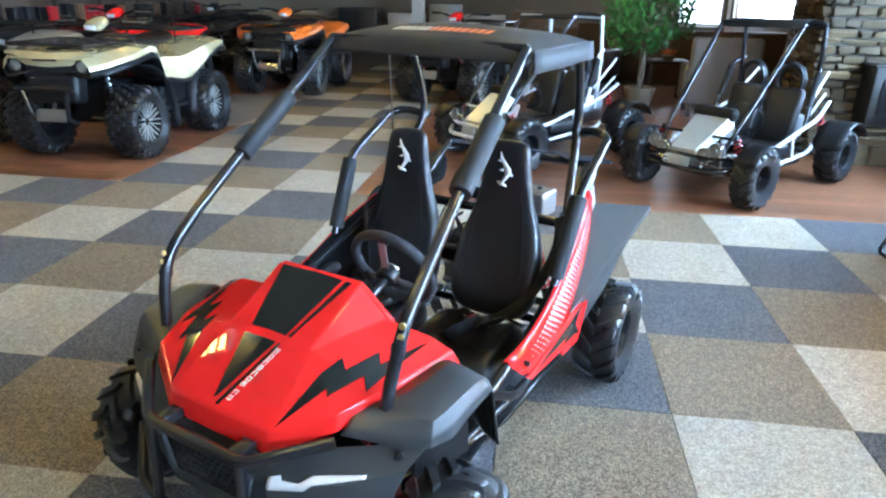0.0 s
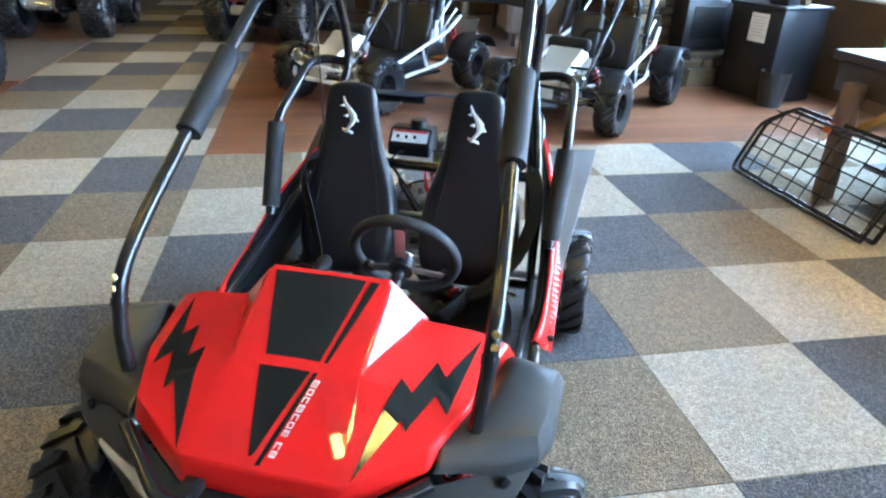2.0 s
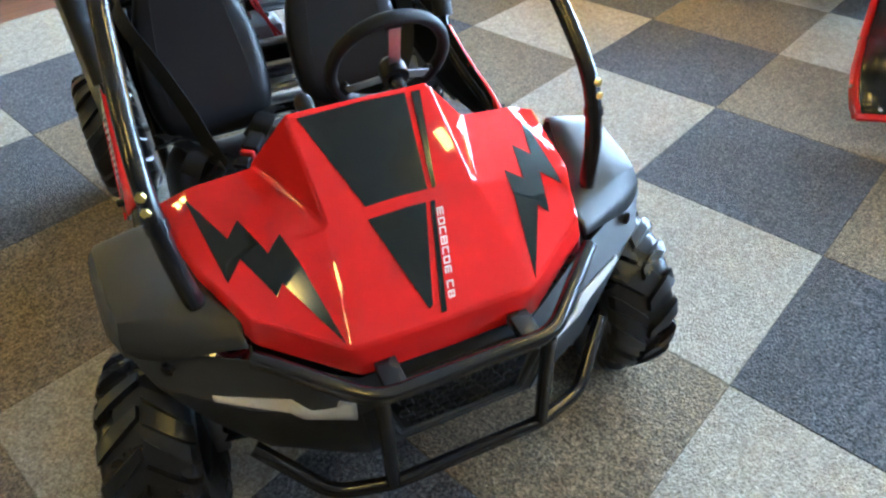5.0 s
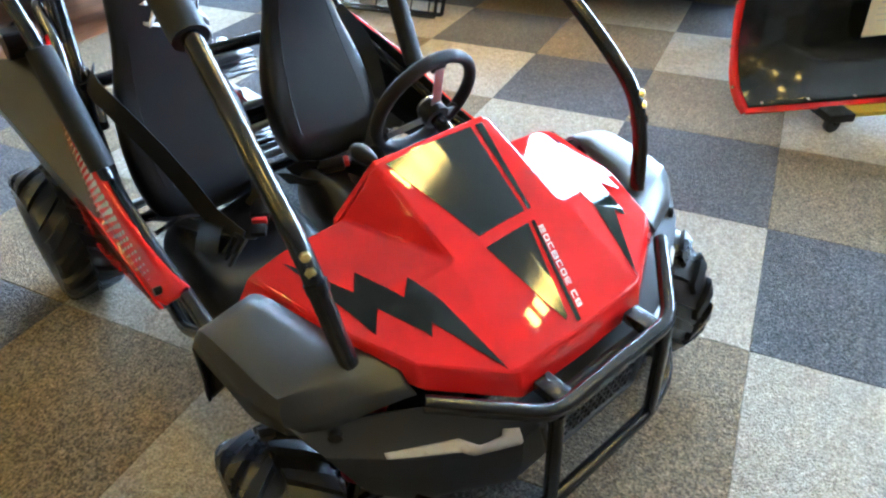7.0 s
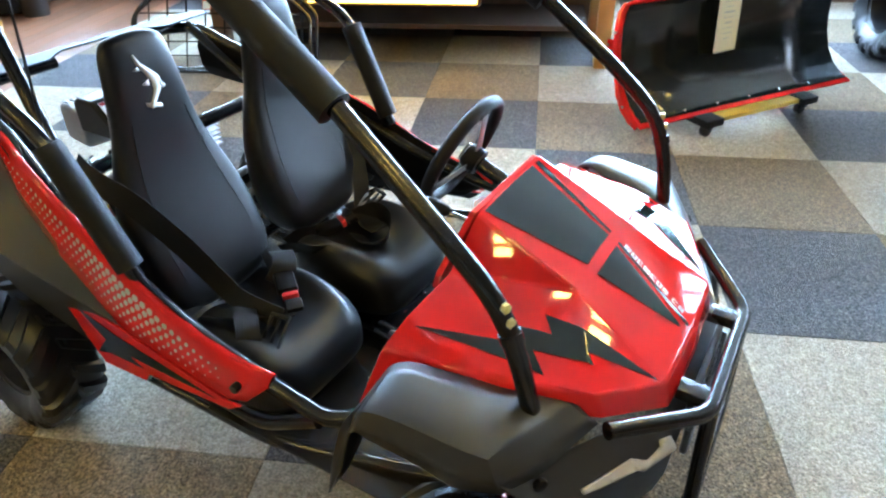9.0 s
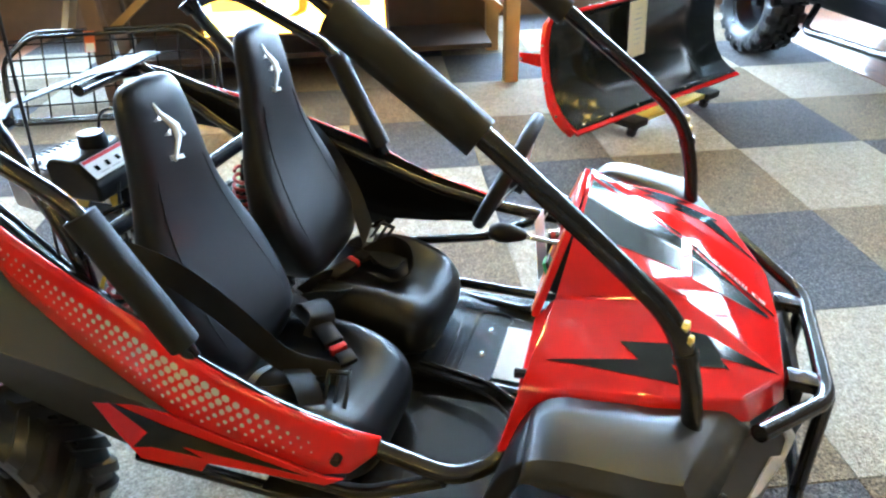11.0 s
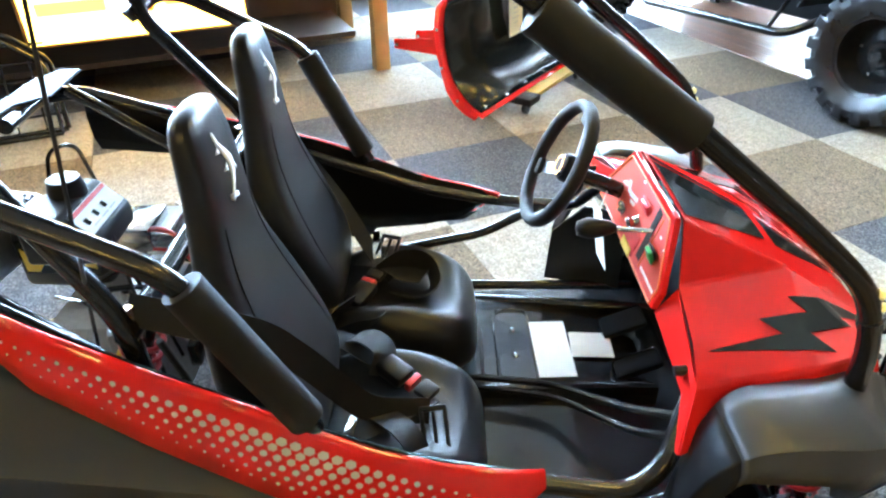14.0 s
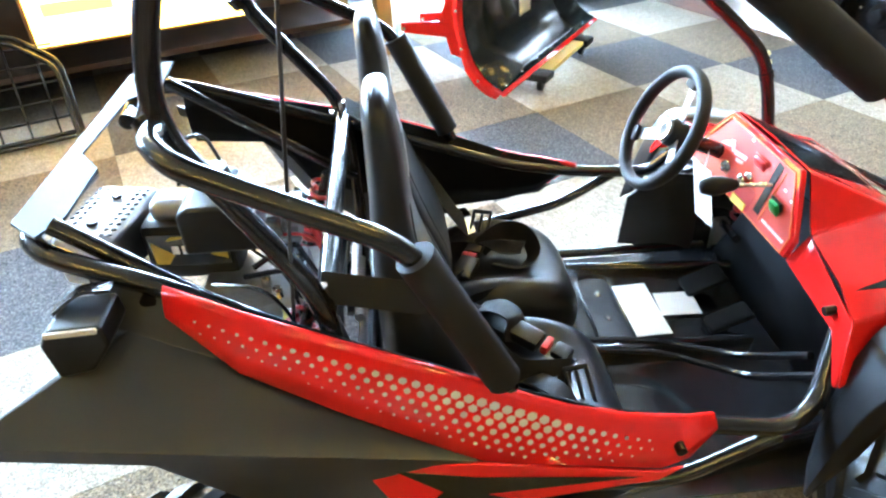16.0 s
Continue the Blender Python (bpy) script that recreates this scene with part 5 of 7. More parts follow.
rod(bm, (-1.17, -0.15, 0.44), (-1.17, -0.05, 0.44), 0.02)
part("carburettor", bm, STEEL, engine)
part("spark_cap", box(bmesh.new(), (-1.142, -0.120, 0.47), (0.035, 0.03, 0.03), None, 0.01), SWITCH_RED, engine)
rng = random.Random(4)
for k in range(7):
    a = (-1.02 - 0.05 * rng.random(), -0.28 + 0.35 * rng.random(), 0.40 + 0.1 * rng.random())
    b = (-1.22 + 0.1 * rng.random(), -0.20 + 0.25 * rng.random(), 0.55 + 0.12 * rng.random())
    mid = ((a[0] + b[0]) / 2 + 0.03, (a[1] + b[1]) / 2 - 0.05, max(a[2], b[2]) + 0.05 * rng.random())
    part("hose", sweep(bmesh.new(), [a, mid, b], 0.0035 + 0.002 * (k % 2), 0.08, 6), (TUBE, PLASTIC_BLACK, SWITCH_RED)[k % 3], engine)
for k in range(5):
    bm = bmesh.new()
    turned(bm, [(0, 0.012), (0.008, 0.012), (0.010, 0.008), (0.010, -0.010), (0.006, -0.012)], "z", 8, (-1.08 - 0.03 * (k % 3), -0.20 + 0.055 * k, 0.53 + 0.012 * (k % 2)))
    part("fitting", bm, STEEL, engine)
part("carb_bowl", box(bmesh.new(), (-1.12, -0.175, 0.500), (0.05, 0.045, 0.055), Matrix.Rotation(radians(20), 4, "Z"), 0.010), STEEL_DULL, engine)
part("plug_lead", sweep(bmesh.new(), [(-1.10, -0.165, 0.52), (-1.085, -0.215, 0.545), (-1.110, -0.250, 0.500), (-1.09, -0.270, 0.44)], 0.0045, 0.03, 8), YELLOW, engine)
part("red_cap", box(bmesh.new(), (-1.085, -0.225, 0.525), (0.034, 0.034, 0.030), Matrix.Rotation(radians(25), 4, "Z"), 0.011), SWITCH_RED, engine)
part("vent_hose", sweep(bmesh.new(), [(-1.19, 0.02, 0.70), (-1.23, 0.06, 0.77), (-1.28, 0.05, 0.76), (-1.29, 0.03, 0.68)], 0.004, 0.03, 8), TUBE, engine)
part("head_fin_block", box(bmesh.new(), (-1.150, 0.035, 0.60), (0.09, 0.10, 0.05), None, 0.006), STEEL, engine)
for k in range(5):
    part("cooling_fin", box(bmesh.new(), (-1.105, 0.06, 0.545 + 0.014 * k), (0.05, 0.11, 0.004)), STEEL_DULL, engine)
part("bracket", box(bmesh.new(), (-1.01, 0.0, 0.45), (0.02, 0.34, 0.05), None, 0.004), TUBE, engine)
part("chain_guard", box(bmesh.new(), (-1.13, 0.17, 0.33), (0.34, 0.03, 0.09), None, 0.02, 3), TUBE, engine)
for z in (0.36, 0.43, 0.50):
    part("rear_rung", rod(bmesh.new(), (-0.975, -0.10, z), (-0.975, 0.10, z), 0.010), STEEL_DULL, engine)
part("loom", sweep(bmesh.new(), [(-0.99, -0.30, 0.60), (-0.97, -0.28, 0.48), (-0.96, -0.30, 0.36)], 0.006, 0.04, 6), PLASTIC_BLACK, engine)
part("antenna", sweep(bmesh.new(), [(-1.050, -0.366, 0.575), (-1.024, -0.359, 0.80), (-0.965, -0.343, 1.30)], 0.0028, 0.1, 8), RUBBER, kart, "thin black whip antenna")
part("antenna_base", box(bmesh.new(), (-1.050, -0.366, 0.570), (0.028, 0.028, 0.035), None, 0.004), PLASTIC_BLACK, kart)

# things left in the kart
for nm, u0, v0, su, sv, rz in (("paper_sheet", -0.296, 0.144, 0.088, 0.198, 1), ("paper_sheet", -0.200, 0.152, 0.100, 0.088, -3)):
    sheet = part(nm, box(bmesh.new(), (0, 0, 0.0), (su, sv, 0.0012)), PAPER)
    sheet.matrix_world = kart.matrix_world @ pose(u0, v0, 0.1766 if su < 0.095 else 0.1782, 0, 0, rz)
    tagged(sheet, "plain white paper lying on the kart floor", "paper", "papers in the kart")
tag_card = part("hang_tag", box(bmesh.new(), (0, 0, 0), (0.0012, 0.088, 0.125)), PAPER)
tag_card.matrix_world = kart.matrix_world @ pose(-0.242, 0.060, 0.555, -10, -8, 0)
tagged(tag_card, "white paper tag hanging below the steering column", "tag")
part("string", rod(bmesh.new(), (0.002, 0.0, 0.046), (0.03, 0.03, 0.085), 0.0012, 6), PAPER, tag_card)

# ---------------------------------------------------------------- other vehicles
def arch(bm, c, R, width, a0, a1, n=10):
    """A curved sheet over a wheel, its axle along y."""
    rows = []
    for k in range(n + 1):
        a = radians(a0 + (a1 - a0) * k / n)
        rows.append([(c[0] + R * math.cos(a), c[1] + s * width / 2, c[2] + R * math.sin(a)) for s in (-1, -0.4, 0.4, 1)])
    return loft(bm, rows, caps=False, closed=False)


def hang(rim, owner, m):
    rim.parent = owner
    rim.matrix_basis = m
    return rim


def frame_kart(m, tube, front, nose, label):
    k = thing("buggy", m, label, "go-kart", "open-frame karts on the laminate")
    fw = hang(make_wheel(0.218, 0.150, 0.102, "front_wheel", 17), k, pose(0, 0.46, 0.2175, 0, 20, 0))
    copy_thing(fw, pose(0, -0.46, 0.2175, 0, 50, 180))
    rw = hang(make_wheel(0.212, 0.165, 0.102, "rear_wheel", 17), k, pose(-1.26, 0.47, 0.2115, 0, 10, 0))
    copy_thing(rw, pose(-1.26, -0.47, 0.2115, 0, 30, 180))
    part("floor_pan", box(bmesh.new(), (-0.55, 0, 0.17), (0.9, 0.62, 0.02), None, 0.004), PLASTIC_BLACK, k)
    for s in (1, -1):
        def P(*pts):
            return [(x, y * s, z) for x, y, z in pts]
        part("front_pillar", sweep(bmesh.new(), P((0.10, 0.24, 0.34), (-0.02, 0.27, 0.52), (-0.62, 0.31, 1.20)), 0.016, 0.06, 10), TUBE, k)
        part("rear_pillar", sweep(bmesh.new(), P((-1.00, 0.30, 0.42), (-1.02, 0.31, 0.85), (-0.98, 0.31, 1.20)), 0.016, 0.06, 10), front, k)
        part("pillar_pad", sweep(bmesh.new(), P((-0.84, 0.36, 0.62), (-0.93, 0.35, 0.86)), 0.026, 0, 12), FOAM, k)
        part("side_hoop", sweep(bmesh.new(), P((-0.80, 0.38, 0.50), (-0.93, 0.35, 0.88), (-1.05, 0.30, 0.93)), 0.014, 0.05, 10), front, k)
        part("upper_rail", sweep(bmesh.new(), P((0.16, 0.14, 0.30), (0.02, 0.25, 0.33), (-0.30, 0.38, 0.34), (-0.95, 0.40, 0.52), (-1.25, 0.34, 0.62)), 0.016, 0.06, 10), tube, k)
        part("lower_rail", sweep(bmesh.new(), P((0.10, 0.20, 0.20), (-0.25, 0.36, 0.20), (-0.95, 0.38, 0.26), (-1.20, 0.34, 0.40)), 0.016, 0.06, 10), tube, k)
        part("rail_strut", rod(bmesh.new(), *P((-0.62, 0.385, 0.43), (-0.70, 0.375, 0.23)), 0.012), tube, k)
        part("tail_tube", sweep(bmesh.new(), P((-0.95, 0.31, 0.60), (-1.27, 0.28, 0.84)), 0.011, 0, 10), tube, k)
        part("tail_tube", sweep(bmesh.new(), P((-1.00, 0.30, 0.50), (-1.24, 0.30, 0.68)), 0.010, 0, 10), tube, k)
        part("front_fender", arch(bmesh.new(), (0.0, 0.47 * s, 0.215), 0.236, 0.15, 30, 120), PLASTIC_BLACK, k, solid=0.006, angle=60)
        part("rear_fender", arch(bmesh.new(), (-1.26, 0.48 * s, 0.225), 0.262, 0.22, 15, 150), PLASTIC_BLACK, k, solid=0.006, angle=60)
        for y, z in ((0.245, 0.395), (0.165, 0.350)):
            bm = bmesh.new()
            turned(bm, [(0, 0.02), (0.040, 0.022), (0.048, 0.030), (0.052, 0.016), (0.050, -0.02), (0.025, -0.05), (0, -0.05)], "x", 18, (0.17, y * s, z))
            lamp = part("headlight", bm, PLASTIC_BLACK, k)
            bm = bmesh.new()
            turned(bm, [(0, 0.034), (0.014, 0.034), (0.018, 0.028), (0.042, 0.026)], "x", 18, (0.17, y * s, z))
            part("lens", bm, SMOKED, lamp)
            bm = bmesh.new()
            turned(bm, [(0.042, 0.024), (0.047, 0.034), (0.053, 0.030), (0.053, 0.018)], "x", 20, (0.17, y * s, z))
            part("lamp_ring", bm, STEEL, lamp)
        sh = part("shock", rod(bmesh.new(), (0.02, 0.29 * s, 0.48), (0.02, 0.36 * s, 0.24), 0.012, 8), TUBE, k)
        part("coil_spring", coil(bmesh.new(), (0.02, 0.295 * s, 0.46), (0.02, 0.355 * s, 0.27), 0.024, 6, 0.006), SPRING_RED, sh)
        sh = part("shock", rod(bmesh.new(), (-1.10, 0.34 * s, 0.58), (-1.20, 0.36 * s, 0.30), 0.012, 8), TUBE, k)
        part("coil_spring", coil(bmesh.new(), (-1.105, 0.34 * s, 0.56), (-1.19, 0.358 * s, 0.34), 0.026, 6, 0.006), SPRING_RED, sh)
        for a, b in (((0.06, 0.18, 0.22), (0.0, 0.42, 0.19)), ((-0.08, 0.20, 0.22), (0.0, 0.42, 0.19)), ((0.0, 0.20, 0.32), (0.0, 0.40, 0.27))):
            part("suspension_arm", rod(bmesh.new(), (a[0], a[1] * s, a[2]), (b[0], b[1] * s, b[2]), 0.012, 8), TUBE, k)
        bm = bmesh.new()
        box(bm, (-0.86, 0.155 * s, 0.52), (0.09, 0.27, 0.44), Matrix.Rotation(radians(-14), 4, "Y"), 0.035, 3)
        part("seat_back", bm, VINYL, k)
        bm = bmesh.new()
        turned(bm, [(0.10, -0.025), (0.125, -0.035), (0.14, 0), (0.125, 0.035), (0.10, 0.025)], "x", 20)
        for v in bm.verts:
            v.co = Vector((-0.93, 0.155 * s, 0.79)) + Vector((v.co.x, v.co.y * 0.85, v.co.z))
        part("headrest", bm, VINYL, k)
        part("seat_cushion", box(bmesh.new(), (-0.65, 0.155 * s, 0.28), (0.38, 0.28, 0.11), None, 0.035, 3), VINYL, k)
    bm = bmesh.new()
    faces(bm, [(0.20, 0.095, 0.37), (0.20, -0.095, 0.37), (-0.16, 0.135, 0.59), (-0.16, -0.135, 0.59), (0.19, 0.115, 0.32), (0.19, -0.115, 0.32), (-0.17, 0.165, 0.51), (-0.17, -0.165, 0.51)],
          [(0, 1, 3, 2), (0, 2, 6, 4), (1, 5, 7, 3), (0, 4, 5, 1)])
    part("nose_panel", bm, nose, k, solid=0.006, bevel=0.012)
    part("number_plate", box(bmesh.new(), (0.235, 0, 0.285), (0.012, 0.17, 0.075), Matrix.Rotation(radians(-12), 4, "Y"), 0.006), nose, k)
    for y in (-0.20, -0.07, 0.07, 0.20):
        part("front_strut", rod(bmesh.new(), (0.06, y * 1.15, 0.22), (0.02, y, 0.46), 0.009, 8), tube, k)
    part("front_tube", rod(bmesh.new(), (0.03, -0.28, 0.455), (0.03, 0.28, 0.455), 0.012, 10), front, k)
    part("steering_rod", rod(bmesh.new(), (0.07, -0.40, 0.25), (0.07, 0.40, 0.25), 0.008, 8), STEEL, k)
    part("brake_cable", sweep(bmesh.new(), [(0.0, 0.10, 0.45), (0.10, 0.22, 0.38), (0.02, 0.36, 0.28)], 0.006, 0.05, 6), STEEL, k)
    part("dash_pad", box(bmesh.new(), (-0.17, 0, 0.585), (0.10, 0.34, 0.10), None, 0.04, 3), PLASTIC_BLACK, k)
    part("bumper", sweep(bmesh.new(), [(0.12, -0.36, 0.27), (0.24, -0.25, 0.24), (0.25, 0.25, 0.24), (0.12, 0.36, 0.27)], 0.017, 0.07, 10), front, k)
    part("bumper", sweep(bmesh.new(), [(0.14, -0.32, 0.34), (0.20, -0.22, 0.33), (0.20, 0.22, 0.33), (0.14, 0.32, 0.34)], 0.013, 0.07, 10), front, k)
    part("roof_tube", rod(bmesh.new(), (-0.62, -0.32, 1.20), (-0.62, 0.32, 1.20), 0.016), front, k)
    part("roof_tube", rod(bmesh.new(), (-0.98, -0.32, 1.20), (-0.98, 0.32, 1.20), 0.016), front, k)
    bm = bmesh.new()
    loft(bm, [[(x, y, z + 0.012 * math.sin(4 * y + x * 9)) for y in (-0.33, -0.15, 0.05, 0.2, 0.33)] for x, z in ((-0.58, 1.17), (-0.62, 1.235), (-0.80, 1.245), (-0.98, 1.235), (-1.02, 1.17))], caps=False, closed=False)
    part("roof_cover", bm, FOAM, k, solid=0.006, sub=1, angle=80)
    bm = bmesh.new()
    turned(bm, [(0.115, 0.0), (0.13, 0.013), (0.145, 0.0), (0.13, -0.013), (0.115, 0.0)], "x", 24)
    for v in bm.verts:
        v.co = Vector((-0.32, 0.155, 0.58)) + Matrix.Rotation(radians(28), 4, "Y") @ v.co
    part("steering_wheel", bm, FOAM, k, angle=70)
    part("warning_label", box(bmesh.new(), (-0.16, 0.14, 0.44), (0.004, 0.09, 0.12), Matrix.Rotation(radians(-20), 4, "Y")), PAPER, k)
    eng = part("engine", box(bmesh.new(), (-1.15, 0.0, 0.38), (0.28, 0.34, 0.24), None, 0.03), STEEL_DULL, k)
    part("air_box", box(bmesh.new(), (-1.15, 0.02, 0.55), (0.2, 0.24, 0.12), None, 0.03), PLASTIC_BLACK, eng)
    part("rear_axle", rod(bmesh.new(), (-1.26, -0.44, 0.2115), (-1.26, 0.44, 0.2115), 0.016), STEEL_DULL, k)
    return k


frame_kart(pose(0.045, 3.56, 0, 0, 0, -133.5), WHITE_BODY, TUBE, SILVER_BODY, "black and silver open-frame go-kart parked on laminate planks")
frame_kart(pose(-1.545, 4.28, 0, 0, 0, -135.0), WHITE_BODY, WHITE_BODY, SILVER_BODY, "white tubular open-frame go-kart parked on laminate planks")


def quad_bike(m, paint, rim, label, R=0.31, base=1.22, track=0.45, cap=None, bar=None):
    """A utility quad: angular fenders with black lower lips, racks, grille and barred bumper."""
    cap, bar = cap or PLASTIC_BLACK, bar or TUBE
    q = thing("quad_bike", m, label, "quad bike", "quad bikes in the showroom")
    fw = hang(make_wheel(R, 0.25, R * 0.58, "front_wheel", 22, rim, True), q, pose(0, track, R - 0.0005, 0, 10, 0))
    rw = hang(make_wheel(R, 0.28, R * 0.58, "rear_wheel", 22, rim, True), q, pose(-base, track, R - 0.0005, 0, 25, 0))
    for w in (fw, rw):
        for k in range(20):
            a = 2 * math.pi * (k // 2) / 10
            fork = 0.16 if k % 2 else -0.16  # each spoke forks towards the rim
            bm = bmesh.new()
            loft(bm, [[(x, y + dy, z + dz) for dy, dz in ((-0.006, -h), (0.006, -h), (0.006, h), (-0.006, h))] for x, y, z, h in ((R * 0.10, 0.070, 0, 0.007), (R * 0.28, 0.076, R * 0.2 * fork, 0.005), (R * 0.54, 0.088, R * 0.62 * fork, 0.0045))])
            for v in bm.verts:
                v.co = Matrix.Rotation(a, 4, "Y") @ v.co
            part("spoke", bm, SPOKE, w)
    copy_thing(fw, pose(0, -track, R - 0.0005, 0, 40, 180))
    copy_thing(rw, pose(-base, -track, R - 0.0005, 0, 5, 180))
    part("chassis", box(bmesh.new(), (-base / 2, 0, 0.44), (base * 0.95, 0.34, 0.34), None, 0.05, 3), PLASTIC_BLACK, q)
    for s in (1, -1):
        top, lip = [], []
        for u, y0, zi, y1, z1, drop in ((0.43, 0.22, 0.85, 0.36, 0.79, 0.030), (0.32, 0.19, 0.885, 0.45, 0.82, 0.035), (0.10, 0.17, 0.91, 0.55, 0.875, 0.040), (-0.12, 0.17, 0.935, 0.575, 0.925, 0.045), (-0.20, 0.17, 0.925, 0.580, 0.905, 0.055), (-0.26, 0.17, 0.87, 0.575, 0.81, 0.060), (-0.31, 0.18, 0.79, 0.56, 0.67, 0.060)):
            crease = y0 * 0.35 + y1 * 0.65
            top.append([(u, y0 * s, zi), (u, crease * s, zi + 0.004), (u, y1 * s, z1), (u - 0.004, (y1 + 0.008) * s, z1 - drop)])
            lip.append([(u - 0.006, (y1 + 0.002) * s, z1 - drop + 0.004), (u - 0.012, (y1 + 0.006) * s, z1 - drop - 0.045), (u - 0.012, (y1 - 0.03) * s, z1 - drop - 0.055), (u - 0.012, (y1 - 0.20) * s, z1 - drop - 0.02)])
        part("front_fender", loft(bmesh.new(), top, caps=False, closed=False), paint, q, solid=0.008, bevel=0.006, angle=30)
        part("fender_lip", loft(bmesh.new(), lip, caps=False, closed=False), PLASTIC_BLACK, q, solid=0.008, angle=40)
        top, lip = [], []
        for u, y0, y1, z1, zb in ((-0.30, 0.15, 0.50, 0.82, 0.655), (-0.45, 0.15, 0.51, 0.815, 0.63), (-0.68, 0.16, 0.53, 0.80, 0.59), (-0.78, 0.16, 0.55, 0.815, 0.60), (-0.92, 0.16, 0.57, 0.845, 0.67), (-1.08, 0.16, 0.585, 0.875, 0.76), (-1.26, 0.15, 0.59, 0.90, 0.825), (-1.44, 0.14, 0.58, 0.905, 0.855), (-1.58, 0.12, 0.54, 0.84, 0.81)):
            top.append([(u, y0 * s, z1 + 0.025), (u, (y0 * 0.3 + y1 * 0.7) * s, z1 + 0.02), (u, (y1 - 0.012) * s, z1 - 0.01), (u, (y1 + 0.012) * s, zb)])
            lip.append([(u, (y1 + 0.006) * s, zb + 0.004), (u + 0.008, (y1 + 0.004) * s, zb - 0.035), (u + 0.008, (y1 - 0.05) * s, zb - 0.04), (u + 0.008, (y1 - 0.22) * s, zb + 0.01)])
        part("rear_fender", loft(bmesh.new(), top, caps=False, closed=False), paint, q, solid=0.008, bevel=0.006, angle=30)
        part("fender_lip", loft(bmesh.new(), lip, caps=False, closed=False), PLASTIC_BLACK, q, solid=0.008, angle=40)
        part("mud_guard", arch(bmesh.new(), (0.0, (track - 0.03) * s, R), R + 0.16, 0.30, 95, 195), PLASTIC_BLACK, q, solid=0.008, angle=60)
        part("mud_guard", arch(bmesh.new(), (-base, (track - 0.03) * s, R), R + 0.15, 0.32, -12, 110), PLASTIC_BLACK, q, solid=0.008, angle=60)
        part("side_cover", box(bmesh.new(), (-0.55, 0.46 * s, 0.50), (0.42, 0.08, 0.26), Matrix.Rotation(radians(4), 4, "Y"), 0.03, 3), PLASTIC_BLACK, q)
        part("footwell", box(bmesh.new(), (-base / 2, 0.38 * s, 0.36), (0.50, 0.26, 0.04), None, 0.015), PLASTIC_BLACK, q)
        bm = bmesh.new()
        turned(bm, [(0, -0.07), (0.05, -0.07), (0.066, 0.0), (0.062, 0.012), (0.054, 0.006), (0.0, 0.006)], "x", 8, (0.39, 0.285 * s, 0.795))
        lamp = part("headlight", bm, PLASTIC_BLACK, q)
        bm = bmesh.new()
        turned(bm, [(0, 0.018), (0.028, 0.014), (0.050, 0.004)], "x", 14, (0.39, 0.285 * s, 0.795))
        part("lens", bm, SMOKED, lamp)
        part("handlebar", sweep(bmesh.new(), [(-0.34, 0.0, 1.03), (-0.36, 0.16 * s, 1.10), (-0.44, 0.40 * s, 1.12)], 0.013, 0.06, 8), TUBE, q)
        part("grip", rod(bmesh.new(), (-0.415, 0.31 * s, 1.115), (-0.445, 0.43 * s, 1.12), 0.019), RUBBER, q)
        part("brake_lever", sweep(bmesh.new(), [(-0.34, 0.22 * s, 1.10), (-0.33, 0.32 * s, 1.10), (-0.36, 0.42 * s, 1.095)], 0.006, 0.03, 6), STEEL_DULL, q)
        sh = part("shock", rod(bmesh.new(), (0.02, 0.20 * s, 0.78), (0.03, 0.31 * s, 0.36), 0.018, 8), STEEL_DULL, q)
        part("coil_spring", coil(bmesh.new(), (0.02, 0.21 * s, 0.74), (0.03, 0.295 * s, 0.44), 0.036, 7, 0.008), SPRING_RED if paint is RED else TUBE, sh)
        for u in (0.14, -0.12):
            part("suspension_arm", rod(bmesh.new(), (u, 0.12 * s, 0.36), (0.01, 0.36 * s, 0.29), 0.016, 8), TUBE, q)
        part("bumper_upright", sweep(bmesh.new(), [(0.34, 0.13 * s, 0.34), (0.47, 0.15 * s, 0.40), (0.50, 0.19 * s, 0.63)], 0.017, 0.05, 8), bar, q)
    part("bumper_bar", rod(bmesh.new(), (0.50, -0.24, 0.635), (0.50, 0.24, 0.635), 0.022, 10), bar, q)
    part("skid_plate", box(bmesh.new(), (0.465, 0, 0.42), (0.012, 0.26, 0.10), Matrix.Rotation(radians(-12), 4, "Y"), 0.006), bar if bar is not TUBE else STEEL_DULL, q)
    # the front: grille box below a moulded cap with a dark slot
    part("grille", box(bmesh.new(), (0.33, 0, 0.66), (0.16, 0.44, 0.32), Matrix.Rotation(radians(-8), 4, "Y"), 0.04, 3), PLASTIC_BLACK, q)
    for k in range(4):
        part("grille_bar", box(bmesh.new(), (0.418 - 0.008 * k, 0, 0.60 + 0.05 * k), (0.012, 0.34, 0.014), None, 0.004), TUBE, q)
    rows = []
    for v, zt, zl in ((-0.37, 0.905, 0.87), (-0.29, 0.910, 0.85), (-0.20, 0.905, 0.80), (0, 0.895, 0.785), (0.20, 0.905, 0.80), (0.29, 0.910, 0.85), (0.37, 0.905, 0.87)):
        rows.append([(0.30, v, zt + 0.012), (0.395 - 0.25 * v * v, v, zt), (0.435 - 0.35 * v * v, v, (zt + zl) / 2), (0.415 - 0.35 * v * v, v, zl), (0.34, v, zl - 0.005)])
    part("nose_cap", loft(bmesh.new(), rows, caps=False, closed=False), cap, q, solid=0.008, bevel=0.006, angle=30)
    part("nose_slot", box(bmesh.new(), (0.430, 0, 0.842), (0.020, 0.20, 0.018), None, 0.007), PLASTIC_BLACK, q)
    rows = []
